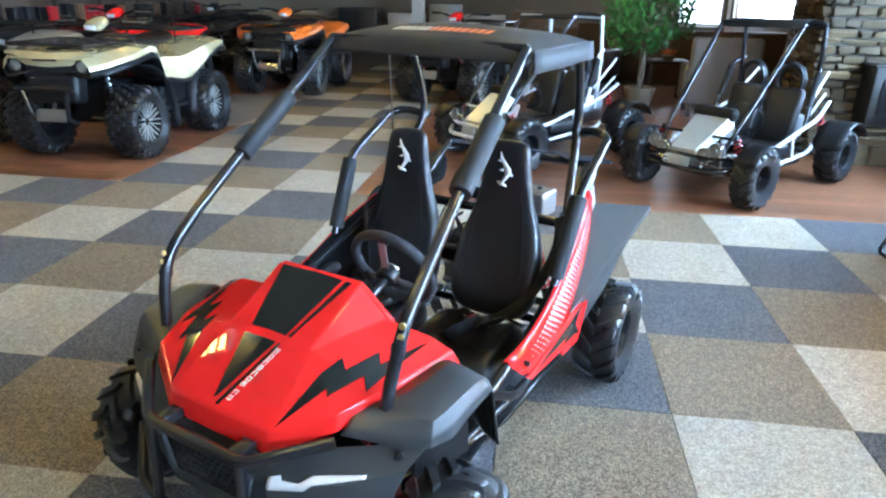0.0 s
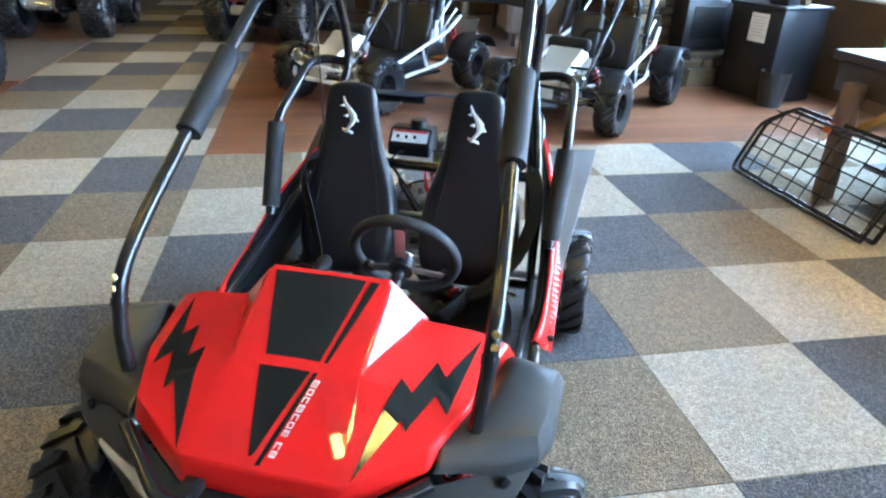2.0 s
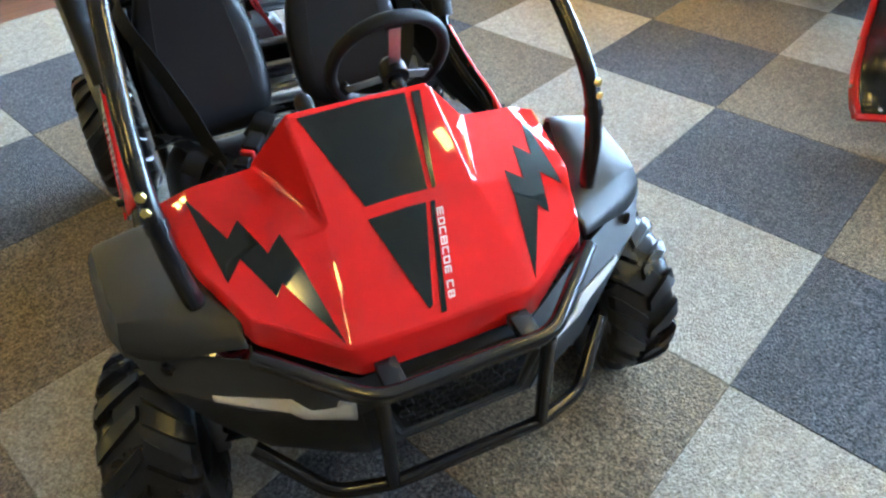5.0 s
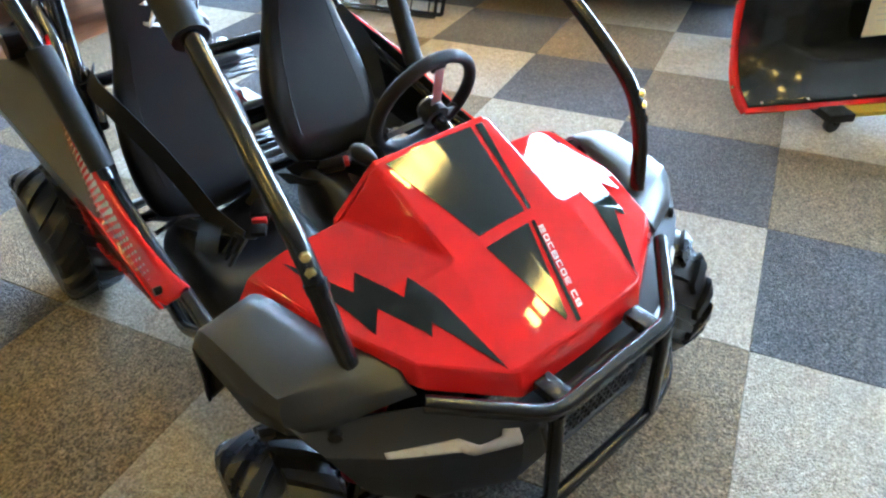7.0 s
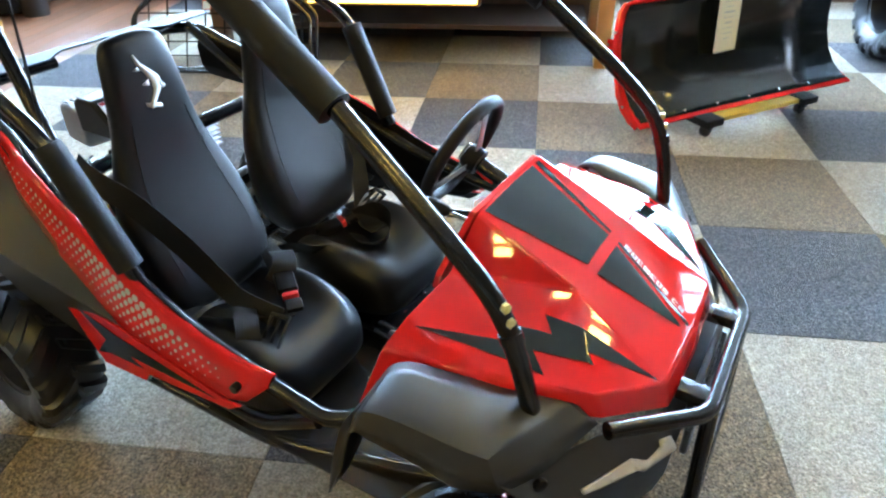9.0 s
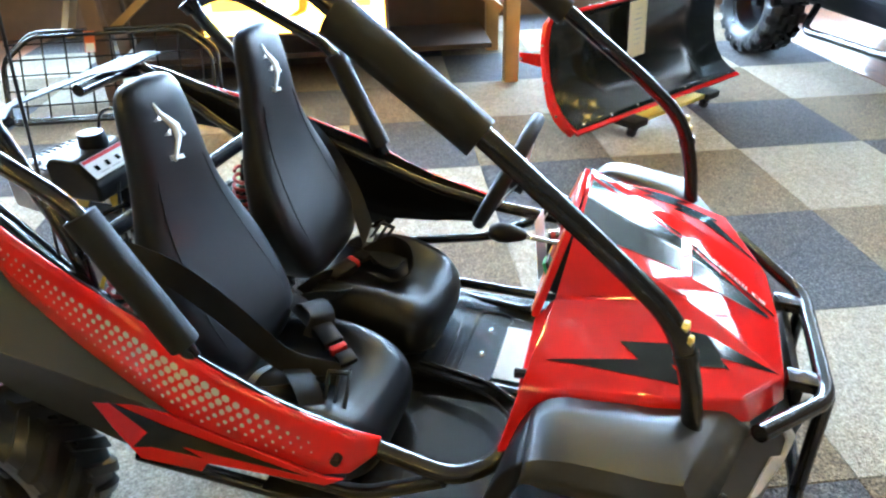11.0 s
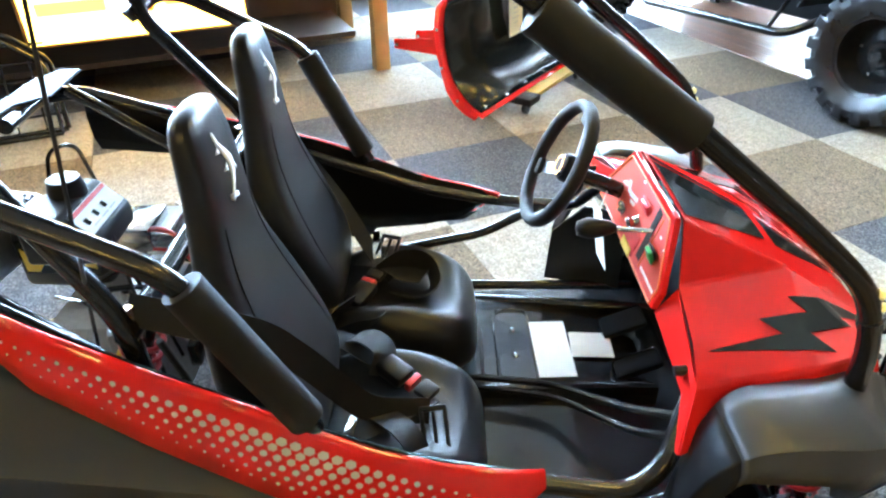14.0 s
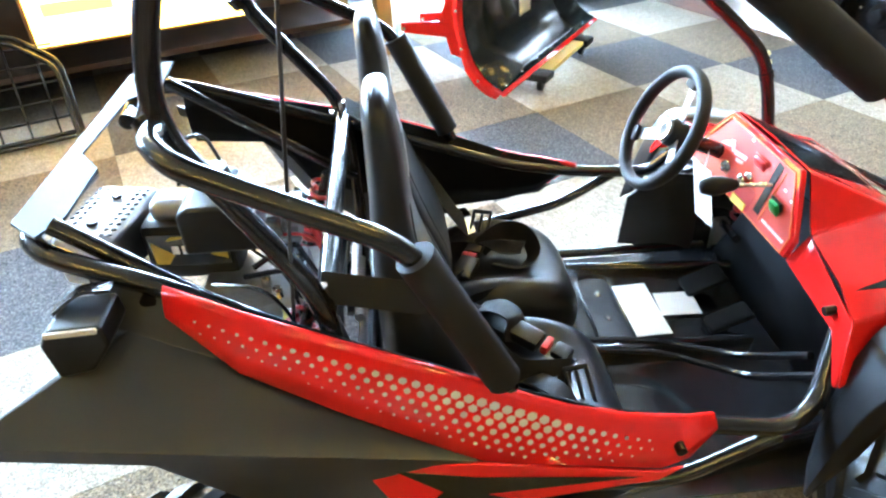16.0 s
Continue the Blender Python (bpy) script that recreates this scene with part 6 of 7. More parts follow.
    for x, w, z0, z1 in ((0.34, 0.19, 0.70, 0.86), (0.22, 0.20, 0.66, 0.885), (0.02, 0.20, 0.66, 0.90), (-0.20, 0.19, 0.66, 0.93), (-0.36, 0.16, 0.66, 0.99), (-0.50, 0.14, 0.68, 0.99), (-0.66, 0.13, 0.68, 0.93)):
        rows.append([(x, -w, z0), (x, -w * 0.98, z0 + 0.6 * (z1 - z0)), (x, -w * 0.62, z1), (x, 0, z1 + 0.012), (x, w * 0.62, z1), (x, w * 0.98, z0 + 0.6 * (z1 - z0)), (x, w, z0)])
    part("front_body", loft(bmesh.new(), rows, caps=False, closed=False), PLASTIC_BLACK, q, solid=0.008, sub=1, angle=60)
    bm = bmesh.new()
    loft(bm, [[(x, w * c, z + h * d) for c, d in ((-1, -0.4), (-0.8, 0.7), (0, 1), (0.8, 0.7), (1, -0.4), (0.6, -1), (-0.6, -1))] for x, w, z, h in ((-0.20, 0.07, 1.05, 0.030), (-0.24, 0.11, 1.06, 0.05), (-0.34, 0.10, 1.10, 0.055), (-0.40, 0.07, 1.11, 0.035))])
    pod = part("headlamp_pod", bm, paint, q, sub=1, angle=50)
    part("lens", box(bmesh.new(), (-0.198, 0, 1.05), (0.014, 0.10, 0.042), Matrix.Rotation(radians(14), 4, "Y"), 0.006), LENS, pod)
    part("tank_cover", box(bmesh.new(), (-0.50, 0, 0.90), (0.36, 0.26, 0.18), None, 0.07, 3), PLASTIC_BLACK, q)
    rows = []
    for x, w, z0, z1 in ((-0.66, 0.09, 0.86, 0.93), (-0.72, 0.13, 0.84, 0.945), (-0.90, 0.15, 0.84, 0.935), (-1.10, 0.17, 0.85, 0.96), (-1.28, 0.16, 0.87, 0.985), (-1.34, 0.11, 0.89, 0.96)):
        rows.append([(x, w * c, z0 + (z1 - z0) * d) for c, d in ((-1, 0.0), (-1, 0.6), (-0.7, 0.95), (0, 1), (0.7, 0.95), (1, 0.6), (1, 0.0))])
    part("saddle", loft(bmesh.new(), rows), VINYL, q, sub=1, angle=60)
    for x0, x1, z in ((-0.26, 0.40, 0.955), (-1.58, -1.02, 1.00)):
        rack = part("cargo_rack", sweep(bmesh.new(), [(x0, -0.36, z), (x1, -0.34, z), (x1, 0.34, z), (x0, 0.36, z), (x0, -0.36, z)], 0.013, 0.06, 8), TUBE, q)
        for j in range(6):
            y = -0.30 + 0.12 * j
            part("rack_bar", rod(bmesh.new(), (x0, y, z), (x1, y, z), 0.010, 8), TUBE, rack)
        for j in range(3):
            x = x0 + (x1 - x0) * (j + 1) / 4
            part("rack_bar", box(bmesh.new(), (x, 0, z - 0.002), (0.045, 0.68, 0.010), None, 0.003), TUBE, rack)
        for y in (-0.25, 0.25):
            part("rack_leg", rod(bmesh.new(), (x1 - 0.1, y, z - 0.15), (x1 - 0.1, y, z), 0.010, 8), TUBE, rack)
    return q


quad_bike(pose(-4.955, 3.80, 0, 0, 0, -90), CAMO, RIM_BLACK, "champagne camouflage quad bike with knobbly tyres on laminate", cap=CAMO)
quad_bike(pose(-4.68, 7.62, 0, 0, 0, -90), ORANGE_BODY, RIM_BLACK, "orange and black quad bike with silver bumper bar", bar=STEEL)
quad_bike(pose(-6.60, 4.05, 0, 0, 0, -86), SILVER_BODY, RIM_BLACK, "silver grey quad bike standing beside the champagne one", cap=SILVER_BODY)
quad_bike(pose(-6.25, 6.1, 0, 0, 0, -90), RED, RIM_BLACK, "red quad bike standing further back")
quad_bike(pose(-2.35, 7.3, 0, 0, 0, -110), RED, RIM_BLACK, "red and white quad bike behind the white buggy")
quad_bike(pose(-6.6, 9.4, 0, 0, 0, -90), PLASTIC_BLACK, RIM_BLACK, "black quad bike in the back row")


def side_by_side(m):
    """A dark utility vehicle, seen low along its side: wheels, sill, nerf bar and body."""
    v = thing("utility_vehicle", m, "dark side-by-side utility vehicle with black nerf bar", "utility vehicle")
    R = 0.325
    fw = hang(make_wheel(R, 0.24, R * 0.56, "front_wheel", 18, RIM_BLACK, True), v, pose(0, 0.62, R - 0.0005, 0, 10, 0))
    for p in (pose(0, -0.62, R - 0.0005, 0, 40, 180), pose(2.10, 0.62, R - 0.0005, 0, 30, 0), pose(2.10, -0.62, R - 0.0005, 0, 5, 180)):
        copy_thing(fw, p)
    part("underbody", box(bmesh.new(), (1.05, 0, 0.40), (2.1, 0.80, 0.18), None, 0.04), PLASTIC_BLACK, v)
    part("body", box(bmesh.new(), (0.93, 0, 0.72), (1.0, 1.16, 0.5), None, 0.10, 3), mat("dark brown body paint", (0.03, 0.018, 0.012), 0.25, 0, 0.1, coat=0.5), v)
    part("cargo_bed", box(bmesh.new(), (2.15, 0, 0.80), (0.95, 1.2, 0.36), None, 0.06, 3), PLASTIC_BLACK, v)
    part("hood", box(bmesh.new(), (-0.10, 0, 0.88), (0.85, 1.0, 0.30), None, 0.10, 3), v.children[-2].data.materials[0], v)
    for s in (1, -1):
        part("nerf_bar", sweep(bmesh.new(), [(0.38, 0.50 * s, 0.40), (0.50, 0.66 * s, 0.30), (1.58, 0.66 * s, 0.26), (1.72, 0.50 * s, 0.36)], 0.022, 0.08, 12), TUBE, v)
        part("nerf_strut", rod(bmesh.new(), (0.62, 0.66 * s, 0.29), (0.64, 0.45 * s, 0.50), 0.012), TUBE, v)
        part("fender_flare", arch(bmesh.new(), (0, 0.62 * s, R), R + 0.10, 0.28, 20, 165), PLASTIC_BLACK, v, solid=0.01, angle=60)
        part("fender_flare", arch(bmesh.new(), (2.10, 0.62 * s, R), R + 0.10, 0.28, 10, 170), PLASTIC_BLACK, v, solid=0.01, angle=60)
        part("door", box(bmesh.new(), (0.93, 0.60 * s, 0.70), (0.80, 0.03, 0.40), None, 0.012), PLASTIC_BLACK, v)
    return v


# a grey mat lies on the laminate between the quad bikes
structure("mat", box(bmesh.new(), (-5.35, 6.35, 0.003), (2.1, 2.1, 0.006), None, 0.002), mat("grey brown floor mat", (0.12, 0.095, 0.075), 0.8, 0, 0.3, 150, 3, bump=0.3), "grey-brown mat on the laminate", "mat")


side_by_side(pose(-0.52, -2.80, 0, 0, 0, 3))

# ---------------------------------------------------------------- snow plough on its dolly
plow = thing("snow_plow", pose(0.075, -0.461, 0, 0, 0, -57.0), "black and red snow plough blade resting on a furniture dolly", "snow plow")
L = 1.32
# the blade's hollow face looks towards -y
prof = [(0.000, 0.108), (0.040, 0.124), (0.095, 0.160), (0.145, 0.222), (0.180, 0.300), (0.200, 0.390), (0.205, 0.470), (0.196, 0.545), (0.175, 0.590)]
BLADE = mat("glossy black blade", (0.008, 0.010, 0.009), 0.2, 0, 0.1, 8, 2, coat=0.2)
bm = bmesh.new()
loft(bm, [[(t, y, z) for y, z in prof] for t in np.linspace(0, L, 5)], caps=False, closed=False)
part("blade", bm, BLADE, plow, solid=0.006, angle=60)
for t in (-0.008, L + 0.008):
    bm = bmesh.new()
    loft(bm, [[(t, y, z) for y, z in prof], [(t, y + (0.045 if 0 < k < 8 else 0.03), z - (0.040 if k < 4 else 0.0)) for k, (y, z) in enumerate(prof)]], caps=False, closed=False)
    part("end_rib", bm, RED, plow, "red end rib", solid=0.012)
    for k in (2, 4, 6):
        part("rib_bolt", rod(bmesh.new(), (t - 0.009, prof[k][0] + 0.025, prof[k][1] - 0.012), (t + 0.009, prof[k][0] + 0.025, prof[k][1] - 0.012), 0.008, 8), STEEL, plow)
edge_turn = Matrix.Rotation(radians(24), 4, "X")
part("cutting_edge", box(bmesh.new(), (L / 2, 0.016, 0.108), (L + 0.03, 0.075, 0.012), edge_turn, 0.002), RED, plow, "red bolted cutting edge")
for k in range(7):
    x = 0.06 + k * 0.200
    part("edge_bolt", rod(bmesh.new(), (x, 0.016, 0.110), (x, 0.011, 0.121), 0.008, 8), STEEL, plow)
part("top_rail", box(bmesh.new(), (L / 2, 0.178, 0.592), (L + 0.02, 0.060, 0.014), Matrix.Rotation(radians(-28), 4, "X"), 0.003), RED, plow, "red top rail")
for k in range(5):
    part("rail_bolt", rod(bmesh.new(), (0.10 + 0.3 * k, 0.170, 0.595), (0.10 + 0.3 * k, 0.166, 0.606), 0.008, 8), STEEL, plow)
for x in (0.40, 0.60):
    bm = bmesh.new()
    prism(bm, [(x, y, z) for y, z in ((0.16, 0.15), (0.40, 0.085), (0.49, 0.100), (0.52, 0.190), (0.80, 0.185), (0.80, 0.235), (0.56, 0.270), (0.50, 0.420), (0.42, 0.430), (0.38, 0.24), (0.26, 0.24), (0.22, 0.40), (0.200, 0.30))], (0.014, 0, 0))
    part("mount_plate", bm, RED, plow, "red folded mounting plate", bevel=0.003)
part("mount_foot", box(bmesh.new(), (0.507, 0.50, 0.36), (0.20, 0.05, 0.05), None, 0.006), RED, plow, "red mounting cross bar")
part("mount_tube", rod(bmesh.new(), (0.39, 0.44, 0.15), (0.63, 0.44, 0.15), 0.022, 14), RED, plow)
for x in (0.40, 0.60):
    part("mount_pin", rod(bmesh.new(), (x - 0.012, 0.775, 0.210), (x + 0.026, 0.775, 0.210), 0.010, 10), STEEL, plow)
for x in np.linspace(0.5, 1.2, 3):
    bm = bmesh.new()
    loft(bm, [[(x, y + 0.004, z) for y, z in prof], [(x, y + 0.04, z) for y, z in prof]], caps=False, closed=False)
    part("back_rib", bm, RED, plow, solid=0.008)
tag_sheet = part("price_sheet", box(bmesh.new(), (0, 0, 0), (0.135, 0.0015, 0.27)), mat("cream paper", (0.78, 0.70, 0.50), 0.7, 0, 0.05))
tag_sheet.matrix_world = plow.matrix_world @ pose(0.560, 0.142, 0.452, -3, -1.5, 0)
tagged(tag_sheet, "cream price sheet hanging from the plough blade", "paper")
for k in range(8):
    part("text_bar", box(bmesh.new(), (0.0, -0.0012, 0.095 - 0.024 * k), (0.06 - 0.02 * (k % 3 == 1), 0.001, 0.003 + 0.004 * (k in (2, 4)))), GREY_DECAL, tag_sheet)

dolly = thing("furniture_dolly", plow.matrix_world @ pose(0.345, -0.055, 0), "low wooden dolly with yellow board and black casters", "dolly")
part("board", box(bmesh.new(), (0.305, 0.010, 0.082), (0.58, 0.075, 0.022), None, 0.004), YELLOW, dolly, "yellow board")
part("board", box(bmesh.new(), (0.305, 0.36, 0.082), (0.58, 0.075, 0.022), None, 0.004), YELLOW, dolly, "yellow board")
for x in (0.0, 0.61):
    part("cross_pad", box(bmesh.new(), (x, 0.18, 0.080), (0.11, 0.46, 0.036), None, 0.006), FOAM, dolly, "black padded cross bar")
    for y in (0.0, 0.36):
        bm = bmesh.new()
        turned(bm, [(0, 0.014), (0.022, 0.014), (0.030, 0.011), (0.032, 0), (0.030, -0.011), (0.022, -0.014), (0, -0.014)], "y", 20, (x, y, 0.0325))
        wheel_c = part("caster", bm, RUBBER, dolly, "black swivel caster")
        part("caster_fork", box(bmesh.new(), (x + 0.012, y, 0.050), (0.03, 0.040, 0.030), None, 0.004), TUBE, wheel_c)

# ---------------------------------------------------------------- counter with lit sign
counter = thing("service_counter", pose(0, 0, 0), "rough timber service counter with dark plank top", "counter")
part("top", box(bmesh.new(), (1.62, 0.87, 0.775), (0.86, 2.70, 0.050), None, 0.006), DARK_WOOD, counter)
part("skirt", box(bmesh.new(), (1.24, 0.87, 0.665), (0.05, 2.62, 0.165), None, 0.006), DARK_WOOD, counter)
part("skirt", box(bmesh.new(), (1.62, 2.17, 0.665), (0.72, 0.05, 0.165), None, 0.006), DARK_WOOD, counter)
for x, y in ((1.215, -0.36), (1.16, 1.96), (1.95, 2.12), (1.95, -0.36)):
    part("post", box(bmesh.new(), (x, y, 0.33), (0.085, 0.085, 0.66), None, 0.004), PINE if y < 0 else OAK, counter, "square timber post")
for a, b in (((1.24, -0.30, 0.42), (1.24, -0.06, 0.60)), ((1.24, 1.90, 0.42), (1.24, 1.66, 0.60)), ((1.24, 2.16, 0.40), (1.48, 2.17, 0.60))):
    part("brace", sweep(bmesh.new(), [a, b], 0, 0, flat=(0.07, 0.04, (1, 0, 0))), PINE, counter, "diagonal timber brace")
part("back_panel", box(bmesh.new(), (2.02, 0.87, 0.36), (0.03, 2.4, 0.70)), PANELLING, counter)
part("low_shelf", box(bmesh.new(), (1.72, 0.87, 0.16), (0.56, 2.3, 0.03)), DARK_WOOD, counter)

sign = thing("lit_sign", pose(1.165, 0.885, 0.555), "glowing yellow lightbox sign with orange lettering on counter front", "sign")
part("case", box(bmesh.new(), (0.03, 0, 0), (0.07, 1.05, 0.41), None, 0.006), OAK, sign)
face = part("panel", box(bmesh.new(), (-0.010, 0, 0), (0.012, 1.01, 0.375)), SIGN, sign)
part("lettering", box(bmesh.new(), (-0.018, 0.29, -0.03), (0.003, 0.30, 0.055)), SIGN_YELLOW, sign)
part("lettering", box(bmesh.new(), (-0.018, -0.28, -0.03), (0.003, 0.30, 0.060)), SIGN_YELLOW, sign)
bm = bmesh.new()
mid = [(0.07, 0.150), (0.035, 0.085), (-0.03, 0.055), (-0.065, -0.01), (-0.05, -0.07), (0.0, -0.095), (0.04, -0.10)]
wid = [0.003, 0.010, 0.020, 0.026, 0.020, 0.014, 0.004]
rows = [[(-0.018, y + w, z + 0.3 * w), (-0.018, y - w, z - 0.3 * w)] for (y, z), w in zip(mid, wid)]
loft(bm, rows, caps=False, closed=False)
part("emblem", bm, SIGN_ORANGE, sign, "orange curved emblem", solid=0.002)

# things on the counter
toaster = thing("toaster_oven", pose(1.45, 1.75, 0.80, 0, 0, 10), "small dark toaster oven on the counter", "oven")
part("body", box(bmesh.new(), (0, 0, 0.11), (0.26, 0.34, 0.20), None, 0.02, 3), DARK_WOOD, toaster)
part("top", box(bmesh.new(), (0, 0, 0.214), (0.27, 0.35, 0.016), None, 0.006), STEEL, toaster)
part("door", box(bmesh.new(), (-0.133, -0.03, 0.105), (0.008, 0.20, 0.12), None, 0.004), PAPER, toaster)
helmet = thing("display_helmet", pose(1.50, 0.98, 0.80), "black and white riding helmet on the counter", "helmet")
bm = bmesh.new()
turned(bm, [(0.10, 0.0), (0.125, 0.05), (0.13, 0.13), (0.11, 0.21), (0.06, 0.255), (0, 0.268)], "z", 24)
part("shell", bm, BLACK_GLOSS, helmet, solid=0.01)
part("visor", box(bmesh.new(), (-0.10, 0, 0.10), (0.08, 0.19, 0.08), None, 0.03, 3), LENS, helmet)
printer = thing("printer", pose(1.55, 0.55, 0.80), "beige and black desktop printer", "printer")
part("body", box(bmesh.new(), (0, 0, 0.09), (0.34, 0.38, 0.18), None, 0.02, 3), CAMO, printer)
part("tray", box(bmesh.new(), (-0.18, 0, 0.05), (0.05, 0.30, 0.06), None, 0.008), PLASTIC_BLACK, printer)
monitor = thing("monitor", pose(1.70, 0.15, 0.80), "black desktop monitor on the counter", "monitor")
part("screen", box(bmesh.new(), (0, 0, 0.27), (0.04, 0.50, 0.32), None, 0.01), BLACK_GLOSS, monitor)
part("foot", box(bmesh.new(), (0.02, 0, 0.055), (0.16, 0.20, 0.11), None, 0.01), BLACK_GLOSS, monitor)
papers = part("paper_stack", box(bmesh.new(), (0, 0, 0.0075), (0.16, 0.21, 0.015), None, 0.002), PAPER)
papers.matrix_world = pose(1.45, 1.42, 0.80, 0, 0, 12)
tagged(papers, "stack of white paper on the counter", "paper")

# ---------------------------------------------------------------- wire basket leaning on the counter
rack = thing("wire_rack", pose(0.905, 1.893, 0.0), "black wire cargo basket leaning against the counter", "cargo rack")


def R_at(s, h, out=0.0):
    """A place on the leaning basket: s along its length, h up its face."""
    return Vector((0.040 + 0.013 * s / 0.55 * -1 + 0.20 * h / 0.5 - out, s, 0.016 + 0.44 * h / 0.5 + 0.04 * out))


for out, sh, sw in ((0.0, 0.48, 0.57), (0.060, 0.47, 0.55)):
    loop = [R_at(s, h, out) for s, h in ((-sw, 0.0), (sw, 0.0), (sw, sh * 0.7), (sw - 0.16, sh), (-sw + 0.16, sh), (-sw, sh * 0.7), (-sw, 0.0))]
    part("rim", sweep(bmesh.new(), loop, 0.0125 if out == 0 else 0.011, 0.05, 10), TUBE, rack)
for k in range(9):
    s = -0.48 + 0.12 * k
    top = 0.475 if abs(s) < 0.45 else 0.40
    part("wire", rod(bmesh.new(), R_at(s, 0.0), R_at(s, top), 0.005, 6), TUBE, rack)
for k in range(5):
    h = 0.08 + 0.085 * k
    part("wire", rod(bmesh.new(), R_at(-0.56, h), R_at(0.56, h), 0.005, 6), TUBE, rack)
part("hang_tag", box(bmesh.new(), R_at(0.10, 0.42, 0.02), (0.004, 0.055, 0.11), Matrix.Rotation(radians(25), 4, "Y")), ORANGE, rack, "orange and white hang tag")
part("hang_tag_label", box(bmesh.new(), R_at(0.10, 0.39, 0.024), (0.004, 0.045, 0.045), Matrix.Rotation(radians(25), 4, "Y")), PAPER, rack)

# ---------------------------------------------------------------- corner by the fireplace
def stone_block(name, c, s, rows, cols, label, category, most=280):
    """A stone-faced block with single stones on its two seen faces; the upper ones are joined."""
    th = tagged(part(name, box(bmesh.new(), c, s), MORTAR), label, category, kind="structure")
    rng = random.Random(int(c[0] * 10 + s[2] * 7))
    x0, y0, z0 = c[0] - s[0] / 2, c[1] - s[1] / 2, c[2] - s[2] / 2
    weights = [rng.uniform(0.65, 1.4) for r in range(rows)]
    heights = [s[2] * w / sum(weights) for w in weights]
    made, upper = 0, bmesh.new()
    z = z0
    for h in heights:
        for face, span in (("f", s[0]), ("l", s[1])):
            a = 0.0
            while a < span - 0.02:
                w = min(span - a, span / cols * rng.uniform(0.5, 1.7) * (1 if face == "f" else s[0] / s[1]))
                bm = bmesh.new()
                box(bm, (0, 0, 0), (max(0.02, w - 0.012), 0.07, (h - 0.010) * rng.uniform(0.80, 1.10)), None, min(0.016, w / 5, h / 5), 1)
                for v in bm.verts:
                    v.co += Vector((rng.uniform(-1, 1), rng.uniform(-1, 1), rng.uniform(-1, 1))) * 0.012
                d = 0.012 + 0.026 * rng.random()
                place = (x0 + a + w / 2, y0 - d + 0.01, z + h / 2) if face == "f" else (x0 - d + 0.01, y0 + a + w / 2, z + h / 2)
                m = Matrix.Translation(place) @ Matrix.Rotation(math.pi / 2 if face == "l" else 0, 4, "Z")
                if made < most:
                    part("stone", bm, STONE, th).matrix_basis = m
                    made += 1
                else:
                    bm.transform(m)
                    me = bpy.data.meshes.new("stone")
                    bm.to_mesh(me)
                    bm.free()
                    upper.from_mesh(me)
                    bpy.data.meshes.remove(me)
                a += w
        z += h
    if upper.verts:
        tagged(part("upper_stone", upper, STONE, th), "tan stones further up", kind="stuff")
    else:
        upper.free()
    return th


stone_block("fireplace", (2.15, 5.55, 1.5), (1.55, 0.8, 3.0), 34, 9, "tan field-stone chimney breast", "fireplace")
stone_block("hearth", (2.10, 4.98, 0.14), (0.85, 0.34, 0.28), 2, 4, "low stone hearth ledge", "hearth")
part("hearth_slab", box(bmesh.new(), (2.10, 4.97, 0.300), (0.92, 0.40, 0.035), None, 0.008), STONE, bpy.data.objects["hearth"])
stove = thing("stove", pose(1.95, 4.98, 0.318), "black cast iron stove on the hearth", "stove")
part("body", box(bmesh.new(), (0, 0, 0.27), (0.46, 0.30, 0.50), None, 0.02), BLACK_GLOSS, stove)
part("door", box(bmesh.new(), (0, -0.156, 0.27), (0.32, 0.016, 0.30), None, 0.008), PLASTIC_BLACK, stove)
part("top_plate", box(bmesh.new(), (0, 0, 0.53), (0.50, 0.34, 0.025), None, 0.006), BLACK_GLOSS, stove)

cab = thing("black_cabinet", pose(2.38, 4.42, 0, 0, 0, 12), "black painted cabinet with a white notice on it", "cabinet")
part("body", box(bmesh.new(), (0, 0, 0.40), (0.52, 0.60, 0.78), None, 0.008), BLACK_GLOSS, cab)
part("top", box(bmesh.new(), (0, 0, 0.80), (0.56, 0.64, 0.03), None, 0.006), BLACK_GLOSS, cab)
part("notice", box(bmesh.new(), (-0.263, -0.05, 0.62), (0.003, 0.20, 0.24)), PAPER, cab, "white printed notice")
for k in range(7):
    part("text_bar", box(bmesh.new(), (-0.2655, -0.05, 0.71 - 0.026 * k), (0.001, 0.15 - 0.03 * (k % 2), 0.006)), GREY_DECAL, cab)
for nm, x, y, s, mt in (("tool_case", -0.10, -0.12, (0.14, 0.20, 0.08), BLACK_GLOSS), ("chrome_part", 0.02, 0.10, (0.10, 0.12, 0.07), STEEL), ("small_box", 0.10, -0.15, (0.08, 0.08, 0.12), OAK)):
    ob = part(nm, box(bmesh.new(), (0, 0, s[2] / 2), s, None, 0.012), mt)
    ob.matrix_world = cab.matrix_world @ pose(x, y, 0.815)
    tagged(ob, "small item standing on the black cabinet", "item")
bin_ = thing("waste_bin", pose(2.20, 4.02, 0), "small dark grey plastic waste bin", "bin")
bm = bmesh.new()
turned(bm, [(0, 0.006), (0.095, 0.0), (0.125, 0.29), (0.130, 0.30), (0.122, 0.30), (0.092, 0.012), (0, 0.012)], "z", 24)
part("bucket", bm, PLASTIC, bin_, angle=50)
outlet = part("wall_outlet", box(bmesh.new(), (0, 0, 0), (0.012, 0.075, 0.12), None, 0.004), WHITE_WALL)
outlet.matrix_world = pose(X1 - 0.006, 3.72, 0.40)
